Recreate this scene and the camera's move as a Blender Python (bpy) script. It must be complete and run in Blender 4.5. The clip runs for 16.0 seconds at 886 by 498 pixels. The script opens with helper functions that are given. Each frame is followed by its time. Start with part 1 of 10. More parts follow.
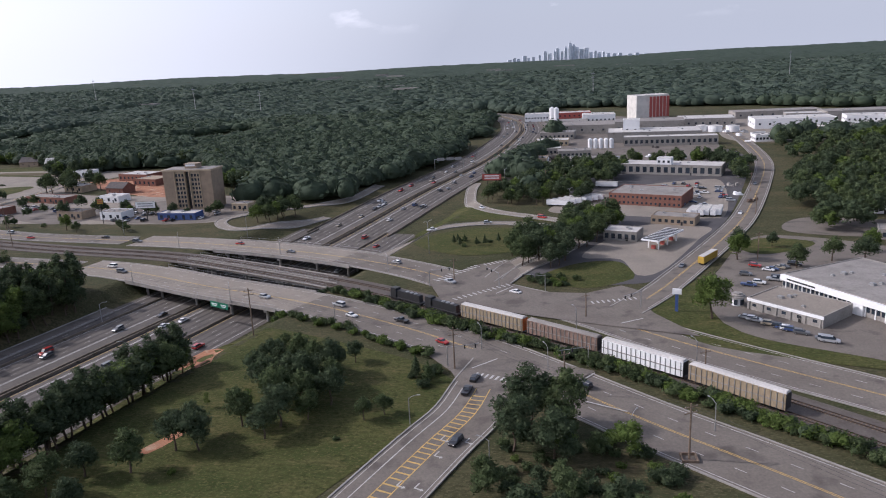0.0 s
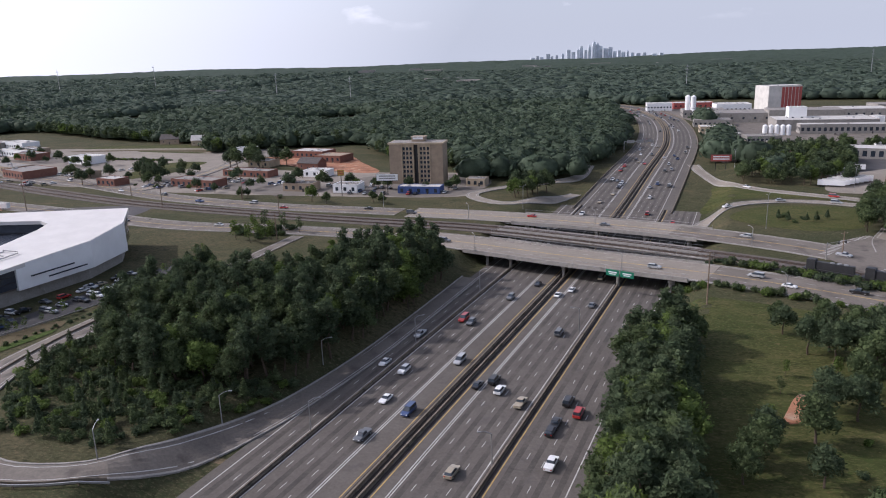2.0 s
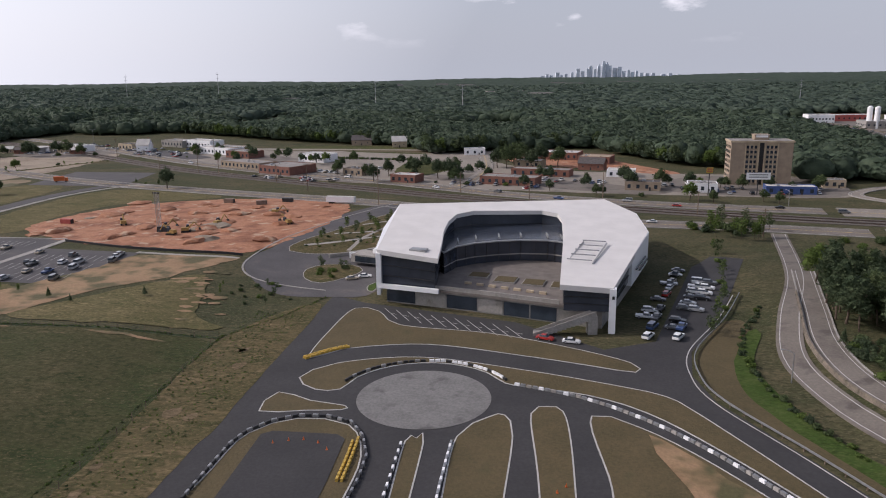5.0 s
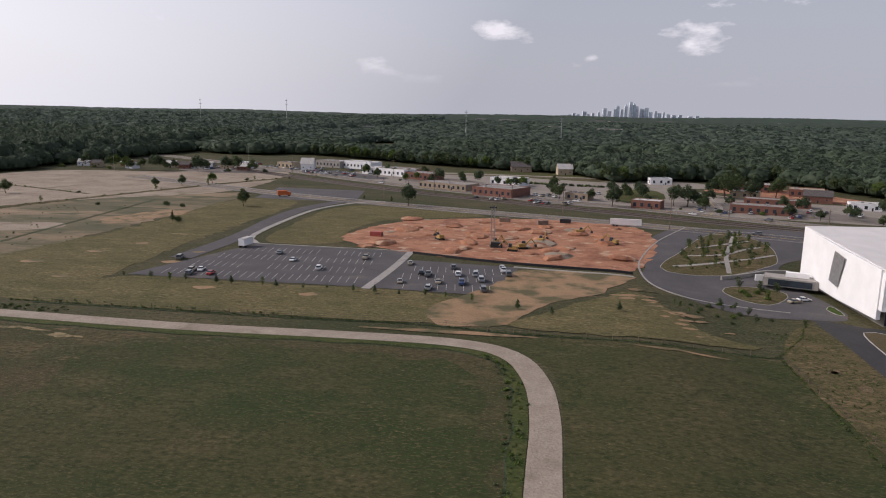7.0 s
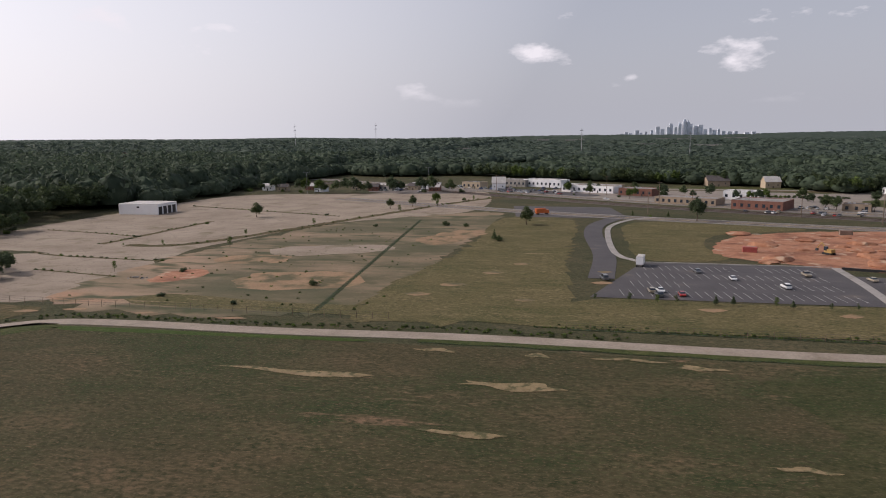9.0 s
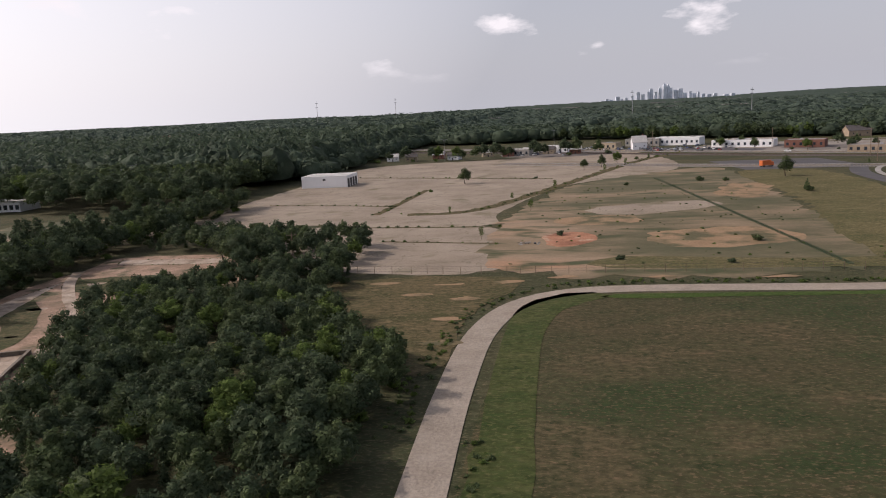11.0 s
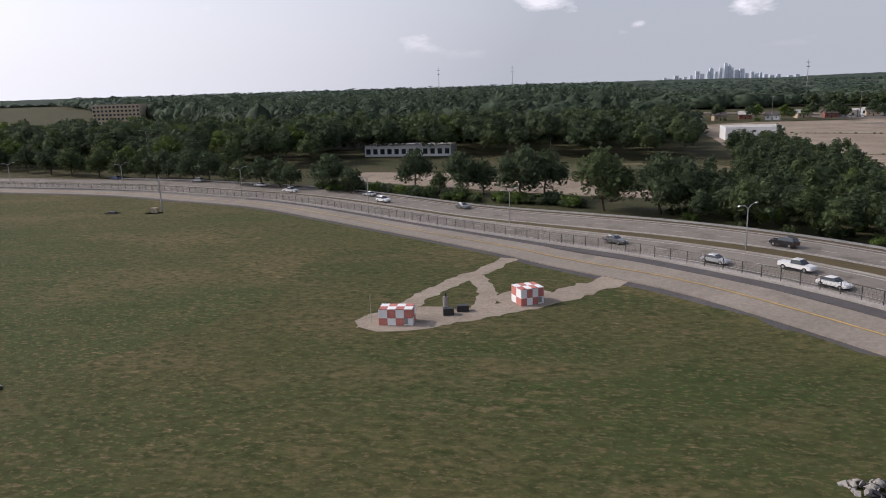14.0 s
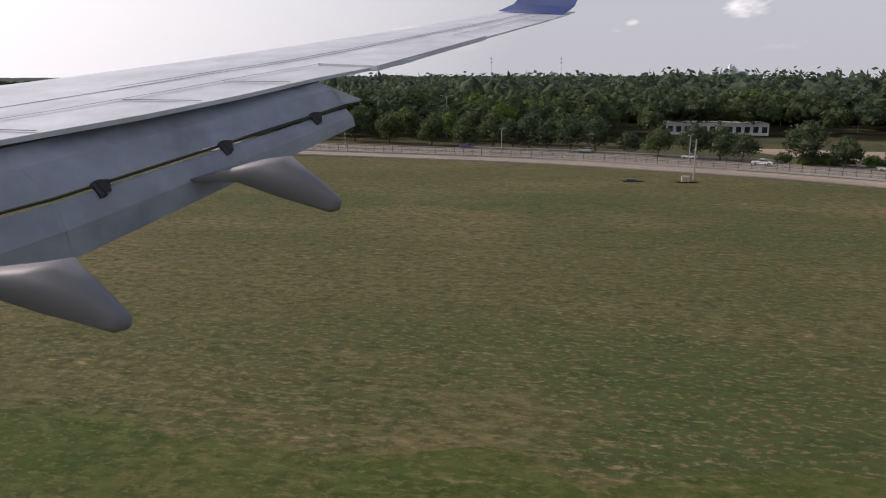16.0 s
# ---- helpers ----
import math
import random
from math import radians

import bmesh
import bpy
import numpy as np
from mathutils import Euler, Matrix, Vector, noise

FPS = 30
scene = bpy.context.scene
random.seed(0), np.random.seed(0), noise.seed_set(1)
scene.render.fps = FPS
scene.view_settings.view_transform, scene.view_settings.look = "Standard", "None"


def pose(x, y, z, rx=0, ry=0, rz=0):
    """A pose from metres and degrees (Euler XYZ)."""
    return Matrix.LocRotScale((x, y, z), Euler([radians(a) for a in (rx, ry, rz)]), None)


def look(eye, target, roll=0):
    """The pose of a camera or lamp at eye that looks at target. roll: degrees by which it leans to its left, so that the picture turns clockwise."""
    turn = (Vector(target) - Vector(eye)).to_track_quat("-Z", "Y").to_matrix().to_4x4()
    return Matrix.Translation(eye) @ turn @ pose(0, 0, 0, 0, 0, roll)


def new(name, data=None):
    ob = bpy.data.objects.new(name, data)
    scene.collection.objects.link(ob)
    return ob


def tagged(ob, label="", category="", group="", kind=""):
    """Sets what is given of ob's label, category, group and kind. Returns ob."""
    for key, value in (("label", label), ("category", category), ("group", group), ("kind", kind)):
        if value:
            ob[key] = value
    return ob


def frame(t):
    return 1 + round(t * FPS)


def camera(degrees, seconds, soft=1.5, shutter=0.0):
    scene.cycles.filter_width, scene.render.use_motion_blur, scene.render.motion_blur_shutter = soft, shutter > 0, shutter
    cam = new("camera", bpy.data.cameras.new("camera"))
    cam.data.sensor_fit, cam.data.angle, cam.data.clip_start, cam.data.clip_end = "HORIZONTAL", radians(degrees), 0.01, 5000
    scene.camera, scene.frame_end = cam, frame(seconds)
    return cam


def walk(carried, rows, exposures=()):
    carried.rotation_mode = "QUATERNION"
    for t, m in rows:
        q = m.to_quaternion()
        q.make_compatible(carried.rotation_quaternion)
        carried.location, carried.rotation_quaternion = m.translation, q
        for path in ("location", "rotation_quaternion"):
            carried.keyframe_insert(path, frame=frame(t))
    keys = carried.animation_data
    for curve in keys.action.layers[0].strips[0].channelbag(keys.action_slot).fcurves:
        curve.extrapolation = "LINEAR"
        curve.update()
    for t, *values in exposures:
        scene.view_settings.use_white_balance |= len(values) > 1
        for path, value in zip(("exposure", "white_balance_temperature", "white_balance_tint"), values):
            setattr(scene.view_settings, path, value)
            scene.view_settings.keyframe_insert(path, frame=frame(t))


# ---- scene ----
from mathutils.geometry import tessellate_polygon
# One step of the plan is about half a true metre: the flight is kept under forty metres a second.
HALF = 0.51

# ---- camera and its way ----
cam = camera(62.98, 16.0, soft=1.05)
ROWS = [
    (0.0, 1.15, -0.78, 43.93, 7.30, -14.65, -3.00), (0.5, -17.36, 0.53, 42.80, 7.51, -14.73, -3.15),
    (1.0, -35.73, 0.68, 41.59, 7.96, -14.78, -2.77), (1.5, -54.23, -0.19, 40.26, 8.03, -14.83, -2.39),
    (2.0, -72.55, -1.64, 38.85, 7.90, -14.80, -1.92), (2.5, -90.34, -2.44, 37.91, 7.80, -14.62, -1.82),
    (3.0, -107.89, -2.55, 37.07, 7.93, -14.86, -1.17), (5.5, -197.37, 0.13, 32.61, 7.01, -12.97, -0.80),
    (6.0, -215.13, -0.25, 31.93, 7.48, -12.42, -0.13), (6.5, -233.34, -2.35, 30.60, 7.65, -11.57, 0.51),
    (7.0, -251.73, -3.72, 28.90, 7.96, -10.82, 1.06), (7.5, -269.56, -3.29, 27.89, 8.72, -10.15, 1.06),
    (8.0, -287.43, -2.23, 26.98, 10.07, -9.24, 0.58), (8.5, -305.47, -1.76, 26.01, 11.42, -8.84, -0.14),
    (11.0, -397.96, -0.18, 21.69, 9.43, -10.93, -3.06), (11.5, -416.83, 0.57, 21.14, 9.59, -11.27, -2.95),
    (12.0, -435.91, 1.26, 20.62, 9.15, -11.76, -2.59), (12.5, -454.59, 2.07, 19.91, 8.76, -12.27, -2.37),
    (13.0, -473.39, 2.43, 19.04, 9.63, -12.32, -2.82), (13.5, -491.77, 2.40, 17.83, 11.21, -12.59, -2.09),
    (14.0, -510.49, 2.52, 16.50, 12.02, -12.60, -1.84), (14.5, -529.37, 2.70, 15.08, 11.75, -12.32, -1.71),
    (15.0, -547.97, 3.05, 13.83, 10.83, -12.47, -0.96), (15.5, -566.34, 3.55, 12.93, 9.63, -12.86, 0.11),
    (16.0, -585.07, 4.17, 12.10, 11.00, -13.18, 0.06)]


def aim(x, y, z, yaw, pitch, roll):
    a, b = radians(yaw), radians(pitch)
    way = Vector((-math.sin(a) * math.cos(b), math.cos(a) * math.cos(b), math.sin(b)))
    eye = Vector((x, y, z))
    return look(eye, eye + 100 * way, roll)


walk(cam, [(r[0], aim(*r[1:])) for r in ROWS], exposures=[(0.0, 0.22, 5720, 18), (1.5, 0.30, 5740, 18), (3.0, 0.32, 5760, 17), (5.5, -0.04, 6080, 17), (8.5, -0.10, 6250, 18), (11.5, 0.07, 6400, 18), (13.5, 0.03, 6150, 16), (15.0, 0.08, 5950, 16), (16.0, 0.14, 6450, 17)])

# ---- sky and sun ----
SUN_EL, SUN_WAY = radians(36), Vector((-0.995, 0.10, 0))
world = bpy.data.worlds.new("hazy_sky")
scene.world = world
world.use_nodes = True
wn, wl = world.node_tree.nodes, world.node_tree.links
sky = wn.new("ShaderNodeTexSky")
sky.sky_type, sky.sun_disc = "NISHITA", False
sky.sun_elevation, sky.sun_rotation = SUN_EL, radians(-96)
sky.air_density, sky.dust_density, sky.ozone_density, sky.altitude = 1.0, 6.0, 1.0, 300
geo_w = wn.new("ShaderNodeTexCoord")
sep = wn.new("ShaderNodeSeparateXYZ")
wl.new(geo_w.outputs["Generated"], sep.inputs[0])
# small fair-weather clouds over a milky haze
stretch = wn.new("ShaderNodeVectorMath")
stretch.operation = "MULTIPLY"
stretch.inputs[1].default_value = (7.0, 7.0, 17.0)
wl.new(geo_w.outputs["Generated"], stretch.inputs[0])
puff = wn.new("ShaderNodeTexNoise")
puff.inputs["Scale"].default_value, puff.inputs["Detail"].default_value, puff.inputs["Roughness"].default_value = 1.0, 7.0, 0.55
wl.new(stretch.outputs[0], puff.inputs["Vector"])
edge = wn.new("ShaderNodeMapRange")
edge.inputs[1].default_value, edge.inputs[2].default_value = 0.59, 0.68
wl.new(puff.outputs[0], edge.inputs[0])
band = wn.new("ShaderNodeMapRange")
band.inputs[1].default_value, band.inputs[2].default_value = 0.035, 0.075
wl.new(sep.outputs[2], band.inputs[0])
cover = wn.new("ShaderNodeMath")
cover.operation = "MULTIPLY"
wl.new(edge.outputs[0], cover.inputs[0])
wl.new(band.outputs[0], cover.inputs[1])
milk = wn.new("ShaderNodeMix")
milk.data_type = "RGBA"
thin = wn.new("ShaderNodeMapRange")
thin.inputs[1].default_value, thin.inputs[2].default_value, thin.inputs[3].default_value, thin.inputs[4].default_value = 0.0, 0.75, 0.78, 0.12
wl.new(sep.outputs[2], thin.inputs[0])
wl.new(thin.outputs[0], milk.inputs[0])
wl.new(sky.outputs[0], milk.inputs[6])
glow = wn.new("ShaderNodeVectorMath")
glow.operation = "DOT_PRODUCT"
glow.inputs[1].default_value = (-0.8, 0.08, 0.59)
wl.new(geo_w.outputs["Generated"], glow.inputs[0])
near_sun = wn.new("ShaderNodeMapRange")
near_sun.inputs[1].default_value, near_sun.inputs[2].default_value = 0.18, 0.72
wl.new(glow.outputs["Value"], near_sun.inputs[0])
veil = wn.new("ShaderNodeMix")
veil.data_type = "RGBA"
wl.new(near_sun.outputs[0], veil.inputs[0])
veil.inputs[6].default_value, veil.inputs[7].default_value = (5.95, 6.12, 6.45, 1), (13.0, 12.8, 12.7, 1)
wl.new(veil.outputs[2], milk.inputs[7])
white = wn.new("ShaderNodeMix")
white.data_type = "RGBA"
wl.new(cover.outputs[0], white.inputs[0])
wl.new(milk.outputs[2], white.inputs[6])
white.inputs[7].default_value = (9.2, 8.9, 8.9, 1)
wn["Background"].inputs[1].default_value = 0.10
wl.new(white.outputs[2], wn["Background"].inputs[0])

sun = new("sun", bpy.data.lights.new("sun", "SUN"))
sun.data.energy, sun.data.angle, sun.data.color = 2.6, radians(0.8), (1.0, 0.92, 0.82)
to_sun = SUN_WAY.normalized() * math.cos(SUN_EL) + Vector((0, 0, math.sin(SUN_EL)))
sun.matrix_world = look(to_sun * 500, (0, 0, 0))


# ---- materials ----
def shade(name, stops, scale=1.0, detail=6.0, rough=0.9, metal=0.0, bump=0.0, bump_scale=None, second=None, per_island=0.0,
          per_object=0.0, coat=0.0, spec=0.3, stretch_by=None, emit=None, grain=0.16):
    """A surface whose colour runs through stops by noise of that size in metres; second: (colour, size, lowest, highest) of stains."""
    m = bpy.data.materials.new(name)
    m.use_nodes = True
    n, k = m.node_tree.nodes, m.node_tree.links
    b = n["Principled BSDF"]
    b.inputs["Roughness"].default_value, b.inputs["Metallic"].default_value = rough, metal
    b.inputs["Specular IOR Level"].default_value, b.inputs["Coat Weight"].default_value = spec, coat
    tc = n.new("ShaderNodeNewGeometry") if not per_object else n.new("ShaderNodeTexCoord")
    where = tc.outputs["Position"] if not per_object else tc.outputs["Object"]
    if stretch_by:
        v = n.new("ShaderNodeVectorMath")
        v.operation = "MULTIPLY"
        v.inputs[1].default_value = stretch_by
        k.new(where, v.inputs[0])
        where = v.outputs[0]
    t = n.new("ShaderNodeTexNoise")
    t.inputs["Scale"].default_value, t.inputs["Detail"].default_value, t.inputs["Roughness"].default_value = 1 / scale, detail, 0.62
    k.new(where, t.inputs["Vector"])
    r = n.new("ShaderNodeValToRGB")
    while len(r.color_ramp.elements) < len(stops):
        r.color_ramp.elements.new(0.5)
    for e, (p, c) in zip(r.color_ramp.elements, stops):
        e.position, e.color = p, (*c, 1)
    k.new(t.outputs[0], r.inputs[0])
    out = r.outputs[0]
    if second:
        t2 = n.new("ShaderNodeTexNoise")
        t2.inputs["Scale"].default_value, t2.inputs["Detail"].default_value = 1 / second[1], 5
        k.new(where, t2.inputs["Vector"])
        mr = n.new("ShaderNodeMapRange")
        mr.inputs[1].default_value, mr.inputs[2].default_value = second[2], second[3]
        k.new(t2.outputs[0], mr.inputs[0])
        mx = n.new("ShaderNodeMix")
        mx.data_type = "RGBA"
        k.new(mr.outputs[0], mx.inputs[0])
        k.new(out, mx.inputs[6])
        mx.inputs[7].default_value = (*second[0], 1)
        out = mx.outputs[2]
    for amount, node, sock in ((per_island, "ShaderNodeNewGeometry", "Random Per Island"), (per_object, "ShaderNodeObjectInfo", "Random")):
        if amount:
            ri = n.new(node)
            mr = n.new("ShaderNodeMapRange")
            mr.inputs[3].default_value, mr.inputs[4].default_value = 1 - amount, 1 + amount
            k.new(ri.outputs[sock], mr.inputs[0])
            hs = n.new("ShaderNodeHueSaturation")
            k.new(mr.outputs[0], hs.inputs["Value"])
            k.new(out, hs.inputs["Color"])
            out = hs.outputs[0]
    if grain:
        tg = n.new("ShaderNodeTexNoise")
        tg.inputs["Scale"].default_value, tg.inputs["Detail"].default_value, tg.inputs["Roughness"].default_value = 3.2, 3.0, 0.7
        k.new(where, tg.inputs["Vector"])
        mg = n.new("ShaderNodeMapRange")
        mg.inputs[1].default_value, mg.inputs[2].default_value, mg.inputs[3].default_value, mg.inputs[4].default_value = 0.3, 0.7, 1 - grain, 1 + grain
        k.new(tg.outputs[0], mg.inputs[0])
        hg = n.new("ShaderNodeHueSaturation")
        k.new(mg.outputs[0], hg.inputs["Value"])
        k.new(out, hg.inputs["Color"])
        out = hg.outputs[0]
    k.new(out, b.inputs["Base Color"])
    if bump:
        tb = n.new("ShaderNodeTexNoise")
        tb.inputs["Scale"].default_value, tb.inputs["Detail"].default_value = 1 / (bump_scale or scale * 0.3), 4
        k.new(where, tb.inputs["Vector"])
        bp = n.new("ShaderNodeBump")
        bp.inputs["Strength"].default_value, bp.inputs["Distance"].default_value = bump, 0.2
        k.new(tb.outputs[0], bp.inputs["Height"])
        k.new(bp.outputs[0], b.inputs["Normal"])
    if emit:
        b.inputs["Emission Color"].default_value, b.inputs["Emission Strength"].default_value = (*emit[0], 1), emit[1]
    return m


def plain(name, c, rough=0.6, metal=0.0, vary=0.12, size=0.6, coat=0.0, spec=0.4, per_object=0.0):
    lo, hi = tuple(v * (1 - vary) for v in c), tuple(min(1, v * (1 + vary)) for v in c)
    return shade(name, [(0.35, lo), (0.65, hi)], size, 5, rough, metal, coat=coat, spec=spec, per_object=per_object, grain=0)


def turf(name, green, olive, straw, big, dry=0.55):
    """Mown grass: broad green and olive swathes, reddish-dry areas, straw lying in rows, and fine tussocks."""
    m = bpy.data.materials.new(name)
    m.use_nodes = True
    n, k = m.node_tree.nodes, m.node_tree.links
    b = n["Principled BSDF"]
    b.inputs["Roughness"].default_value, b.inputs["Specular IOR Level"].default_value = 0.95, 0.1
    pos = n.new("ShaderNodeNewGeometry").outputs["Position"]

    def cloud(size, sx, sy, lo, hi, detail=6.0, off=0.0):
        v = n.new("ShaderNodeMapping")
        v.inputs["Scale"].default_value, v.inputs["Location"].default_value = (sx / size, sy / size, 1 / size), (off, off * 0.7, 0)
        k.new(pos, v.inputs[0])
        t = n.new("ShaderNodeTexNoise")
        t.inputs["Scale"].default_value, t.inputs["Detail"].default_value, t.inputs["Roughness"].default_value = 1.0, detail, 0.62
        k.new(v.outputs[0], t.inputs["Vector"])
        r = n.new("ShaderNodeMapRange")
        r.inputs[1].default_value, r.inputs[2].default_value = lo, hi
        k.new(t.outputs[0], r.inputs[0])
        return r.outputs[0]

    def mix(f, a, c, kind="MIX"):
        x = n.new("ShaderNodeMix")
        x.data_type, x.blend_type = "RGBA", kind
        for s, val in ((0, f), (6, a), (7, c)):
            if isinstance(val, tuple):
                x.inputs[s].default_value = (*val, 1)
            else:
                k.new(val, x.inputs[s])
        return x.outputs[2]

    def times(a, c):
        x = n.new("ShaderNodeMath")
        x.operation = "MULTIPLY"
        k.new(a, x.inputs[0])
        k.new(c, x.inputs[1])
        return x.outputs[0]

    out = mix(cloud(big, 0.5, 1.0, 0.41, 0.59, 8), green, olive)
    out = mix(cloud(big * 0.45, 0.6, 1.0, 0.5, 0.78, 9, 31.0), out, tuple(0.5 * (a + c) for a, c in zip(olive, straw)))
    rows = times(cloud(0.8, 0.32, 1.3, 0.50, 0.72, 6, 7.0), cloud(big * 0.7, 0.45, 1.0, dry - 0.06, dry + 0.14, 6, 53.0))
    out = mix(rows, out, straw)
    clumps = cloud(7.0, 0.3, 1.3, 0.655, 0.685, 10, 71.0)
    out = mix(clumps, out, tuple(0.85 * v for v in straw))
    flecks = times(cloud(0.42, 0.5, 1.2, 0.57, 0.68, 3, 3.0), cloud(9.0, 0.7, 1.0, 0.42, 0.66, 5, 90.0))
    out = mix(flecks, out, straw)
    out = mix(cloud(0.55, 0.7, 1.0, 0.36, 0.62, 5, 17.0), mix(cloud(2.2, 0.6, 1.0, 0.3, 0.7, 3, 5.0), tuple(0.58 * v for v in green), tuple(0.76 * v for v in olive)), out)
    out = mix(cloud(0.24, 0.6, 1.0, 0.54, 0.66, 4, 41.0), out, tuple(0.72 * a + 0.25 * c for a, c in zip(olive, straw)))
    k.new(out, b.inputs["Base Color"])
    bp = n.new("ShaderNodeBump")
    bp.inputs["Strength"].default_value, bp.inputs["Distance"].default_value = 0.7, 0.12
    k.new(cloud(0.45, 0.6, 1.0, 0.2, 0.8, 5, 17.0), bp.inputs["Height"])
    k.new(bp.outputs[0], b.inputs["Normal"])
    return m


M = {}
M["ground"] = turf("meadow_and_soil", (0.040, 0.050, 0.022), (0.080, 0.074, 0.038), (0.20, 0.150, 0.095), 18, 0.56)
M["mown"] = turf("mown_airfield_grass", (0.034, 0.051, 0.018), (0.074, 0.061, 0.031), (0.22, 0.145, 0.088), 20)
M["dry_mown"] = turf("dry_airfield_grass", (0.048, 0.070, 0.021), (0.088, 0.084, 0.034), (0.28, 0.190, 0.112), 30, 0.54)
M["bank_green"] = turf("tall_bank_grass", (0.038, 0.060, 0.016), (0.066, 0.076, 0.024), (0.16, 0.13, 0.065), 5, 0.60)
M["mid_mown"] = turf("olive_airfield_grass", (0.044, 0.065, 0.019), (0.080, 0.078, 0.031), (0.24, 0.165, 0.097), 16, 0.55)
M["runway_green"] = turf("fresh_runway_grass", (0.040, 0.068, 0.014), (0.070, 0.080, 0.024), (0.17, 0.135, 0.07), 8, 0.62)
M["green_mown"] = turf("green_airfield_grass", (0.031, 0.049, 0.015), (0.060, 0.058, 0.025), (0.17, 0.122, 0.072), 14, 0.57)
M["ditch_green"] = turf("green_ditch_grass", (0.040, 0.072, 0.014), (0.058, 0.088, 0.020), (0.12, 0.12, 0.05), 6, 0.62)
M["straw"] = shade("cut_straw", [(0.3, (0.17, 0.125, 0.06)), (0.6, (0.24, 0.18, 0.095))], 1.5, 6, bump=0.5, bump_scale=0.3, second=((0.075, 0.072, 0.028), 1.2, 0.5, 0.62))
M["lawn"] = turf("rough_green_lawn", (0.042, 0.058, 0.016), (0.076, 0.080, 0.027), (0.19, 0.14, 0.07), 8, 0.60)
M["meadow"] = turf("olive_meadow", (0.074, 0.078, 0.029), (0.130, 0.110, 0.050), (0.30, 0.225, 0.130), 9, 0.50)
M["dry_grass"] = shade("dry_track_grass", [(0.3, (0.068, 0.054, 0.024)), (0.6, (0.092, 0.070, 0.033)), (0.8, (0.056, 0.053, 0.022))], 5, 9, bump=0.4, bump_scale=0.3)
M["scrub"] = turf("scrubby_grass", (0.055, 0.058, 0.022), (0.110, 0.088, 0.043), (0.25, 0.18, 0.105), 6, 0.46)
M["dry_straw"] = turf("dead_grass_tufts", (0.10, 0.078, 0.042), (0.15, 0.112, 0.066), (0.27, 0.19, 0.125), 3, 0.40)
M["weeds_green"] = turf("rough_green_weeds", (0.046, 0.060, 0.024), (0.085, 0.080, 0.038), (0.25, 0.165, 0.105), 5, 0.50)
M["clay"] = shade("red_clay_earth", [(0.30, (0.13, 0.055, 0.030)), (0.44, (0.25, 0.108, 0.058)), (0.54, (0.35, 0.170, 0.096)), (0.62, (0.27, 0.118, 0.062)), (0.74, (0.42, 0.25, 0.155))], 7, 13, bump=1.0, bump_scale=1.4, second=((0.40, 0.28, 0.19), 3, 0.57, 0.68))
M["tan"] = shade("tan_bare_earth", [(0.3, (0.20, 0.125, 0.065)), (0.55, (0.27, 0.175, 0.098)), (0.75, (0.155, 0.12, 0.055))], 7, 12, bump=0.5, bump_scale=0.6, second=((0.085, 0.076, 0.034), 5, 0.47, 0.62))
M["skid_concrete"] = shade("polished_skid_concrete", [(0.3, (0.135, 0.130, 0.124)), (0.7, (0.19, 0.184, 0.175))], 2.5, 11, rough=0.85, bump=0.08, second=((0.105, 0.10, 0.096), 2, 0.56, 0.7))
M["grit"] = shade("brown_gritty_asphalt", [(0.3, (0.085, 0.066, 0.050)), (0.7, (0.135, 0.105, 0.080))], 2, 12, rough=0.95, bump=0.2, bump_scale=0.2, second=((0.07, 0.060, 0.035), 3, 0.58, 0.7))
M["sandpad"] = shade("weathered_concrete_yard", [(0.3, (0.185, 0.145, 0.104)), (0.5, (0.255, 0.206, 0.154)), (0.7, (0.31, 0.255, 0.194))], 14, 11, rough=0.95, bump=0.25,
                      second=((0.15, 0.125, 0.075), 8, 0.57, 0.72))
# cracks and joints with weeds in the old yard
sn, sk = M["sandpad"].node_tree.nodes, M["sandpad"].node_tree.links
seams = sn.new("ShaderNodeTexVoronoi")
seams.feature, seams.distance = "DISTANCE_TO_EDGE", "EUCLIDEAN"
seams.inputs["Scale"].default_value = 1.0
warp = sn.new("ShaderNodeTexNoise")
warp.inputs["Scale"].default_value, warp.inputs["Detail"].default_value = 0.25, 6
spot = sn.new("ShaderNodeNewGeometry")
sk.new(spot.outputs["Position"], warp.inputs["Vector"])
add_up = sn.new("ShaderNodeVectorMath")
add_up.operation = "MULTIPLY_ADD"
add_up.inputs[1].default_value = (0.12, 0.2, 0.0)
sk.new(spot.outputs["Position"], add_up.inputs[0])
sk.new(warp.outputs["Color"], add_up.inputs[2])
sk.new(add_up.outputs[0], seams.inputs["Vector"])
gap_w = sn.new("ShaderNodeMapRange")
gap_w.inputs[1].default_value, gap_w.inputs[2].default_value, gap_w.inputs[3].default_value, gap_w.inputs[4].default_value = 0.003, 0.016, 0.6, 0.0
sk.new(seams.outputs["Distance"], gap_w.inputs[0])
weedy = sn.new("ShaderNodeMix")
weedy.data_type = "RGBA"
weedy.inputs[7].default_value = (0.075, 0.068, 0.036, 1)
old = sn["Principled BSDF"].inputs["Base Color"].links[0].from_socket
sk.new(gap_w.outputs[0], weedy.inputs[0])
sk.new(old, weedy.inputs[6])
sk.new(weedy.outputs[2], sn["Principled BSDF"].inputs["Base Color"])
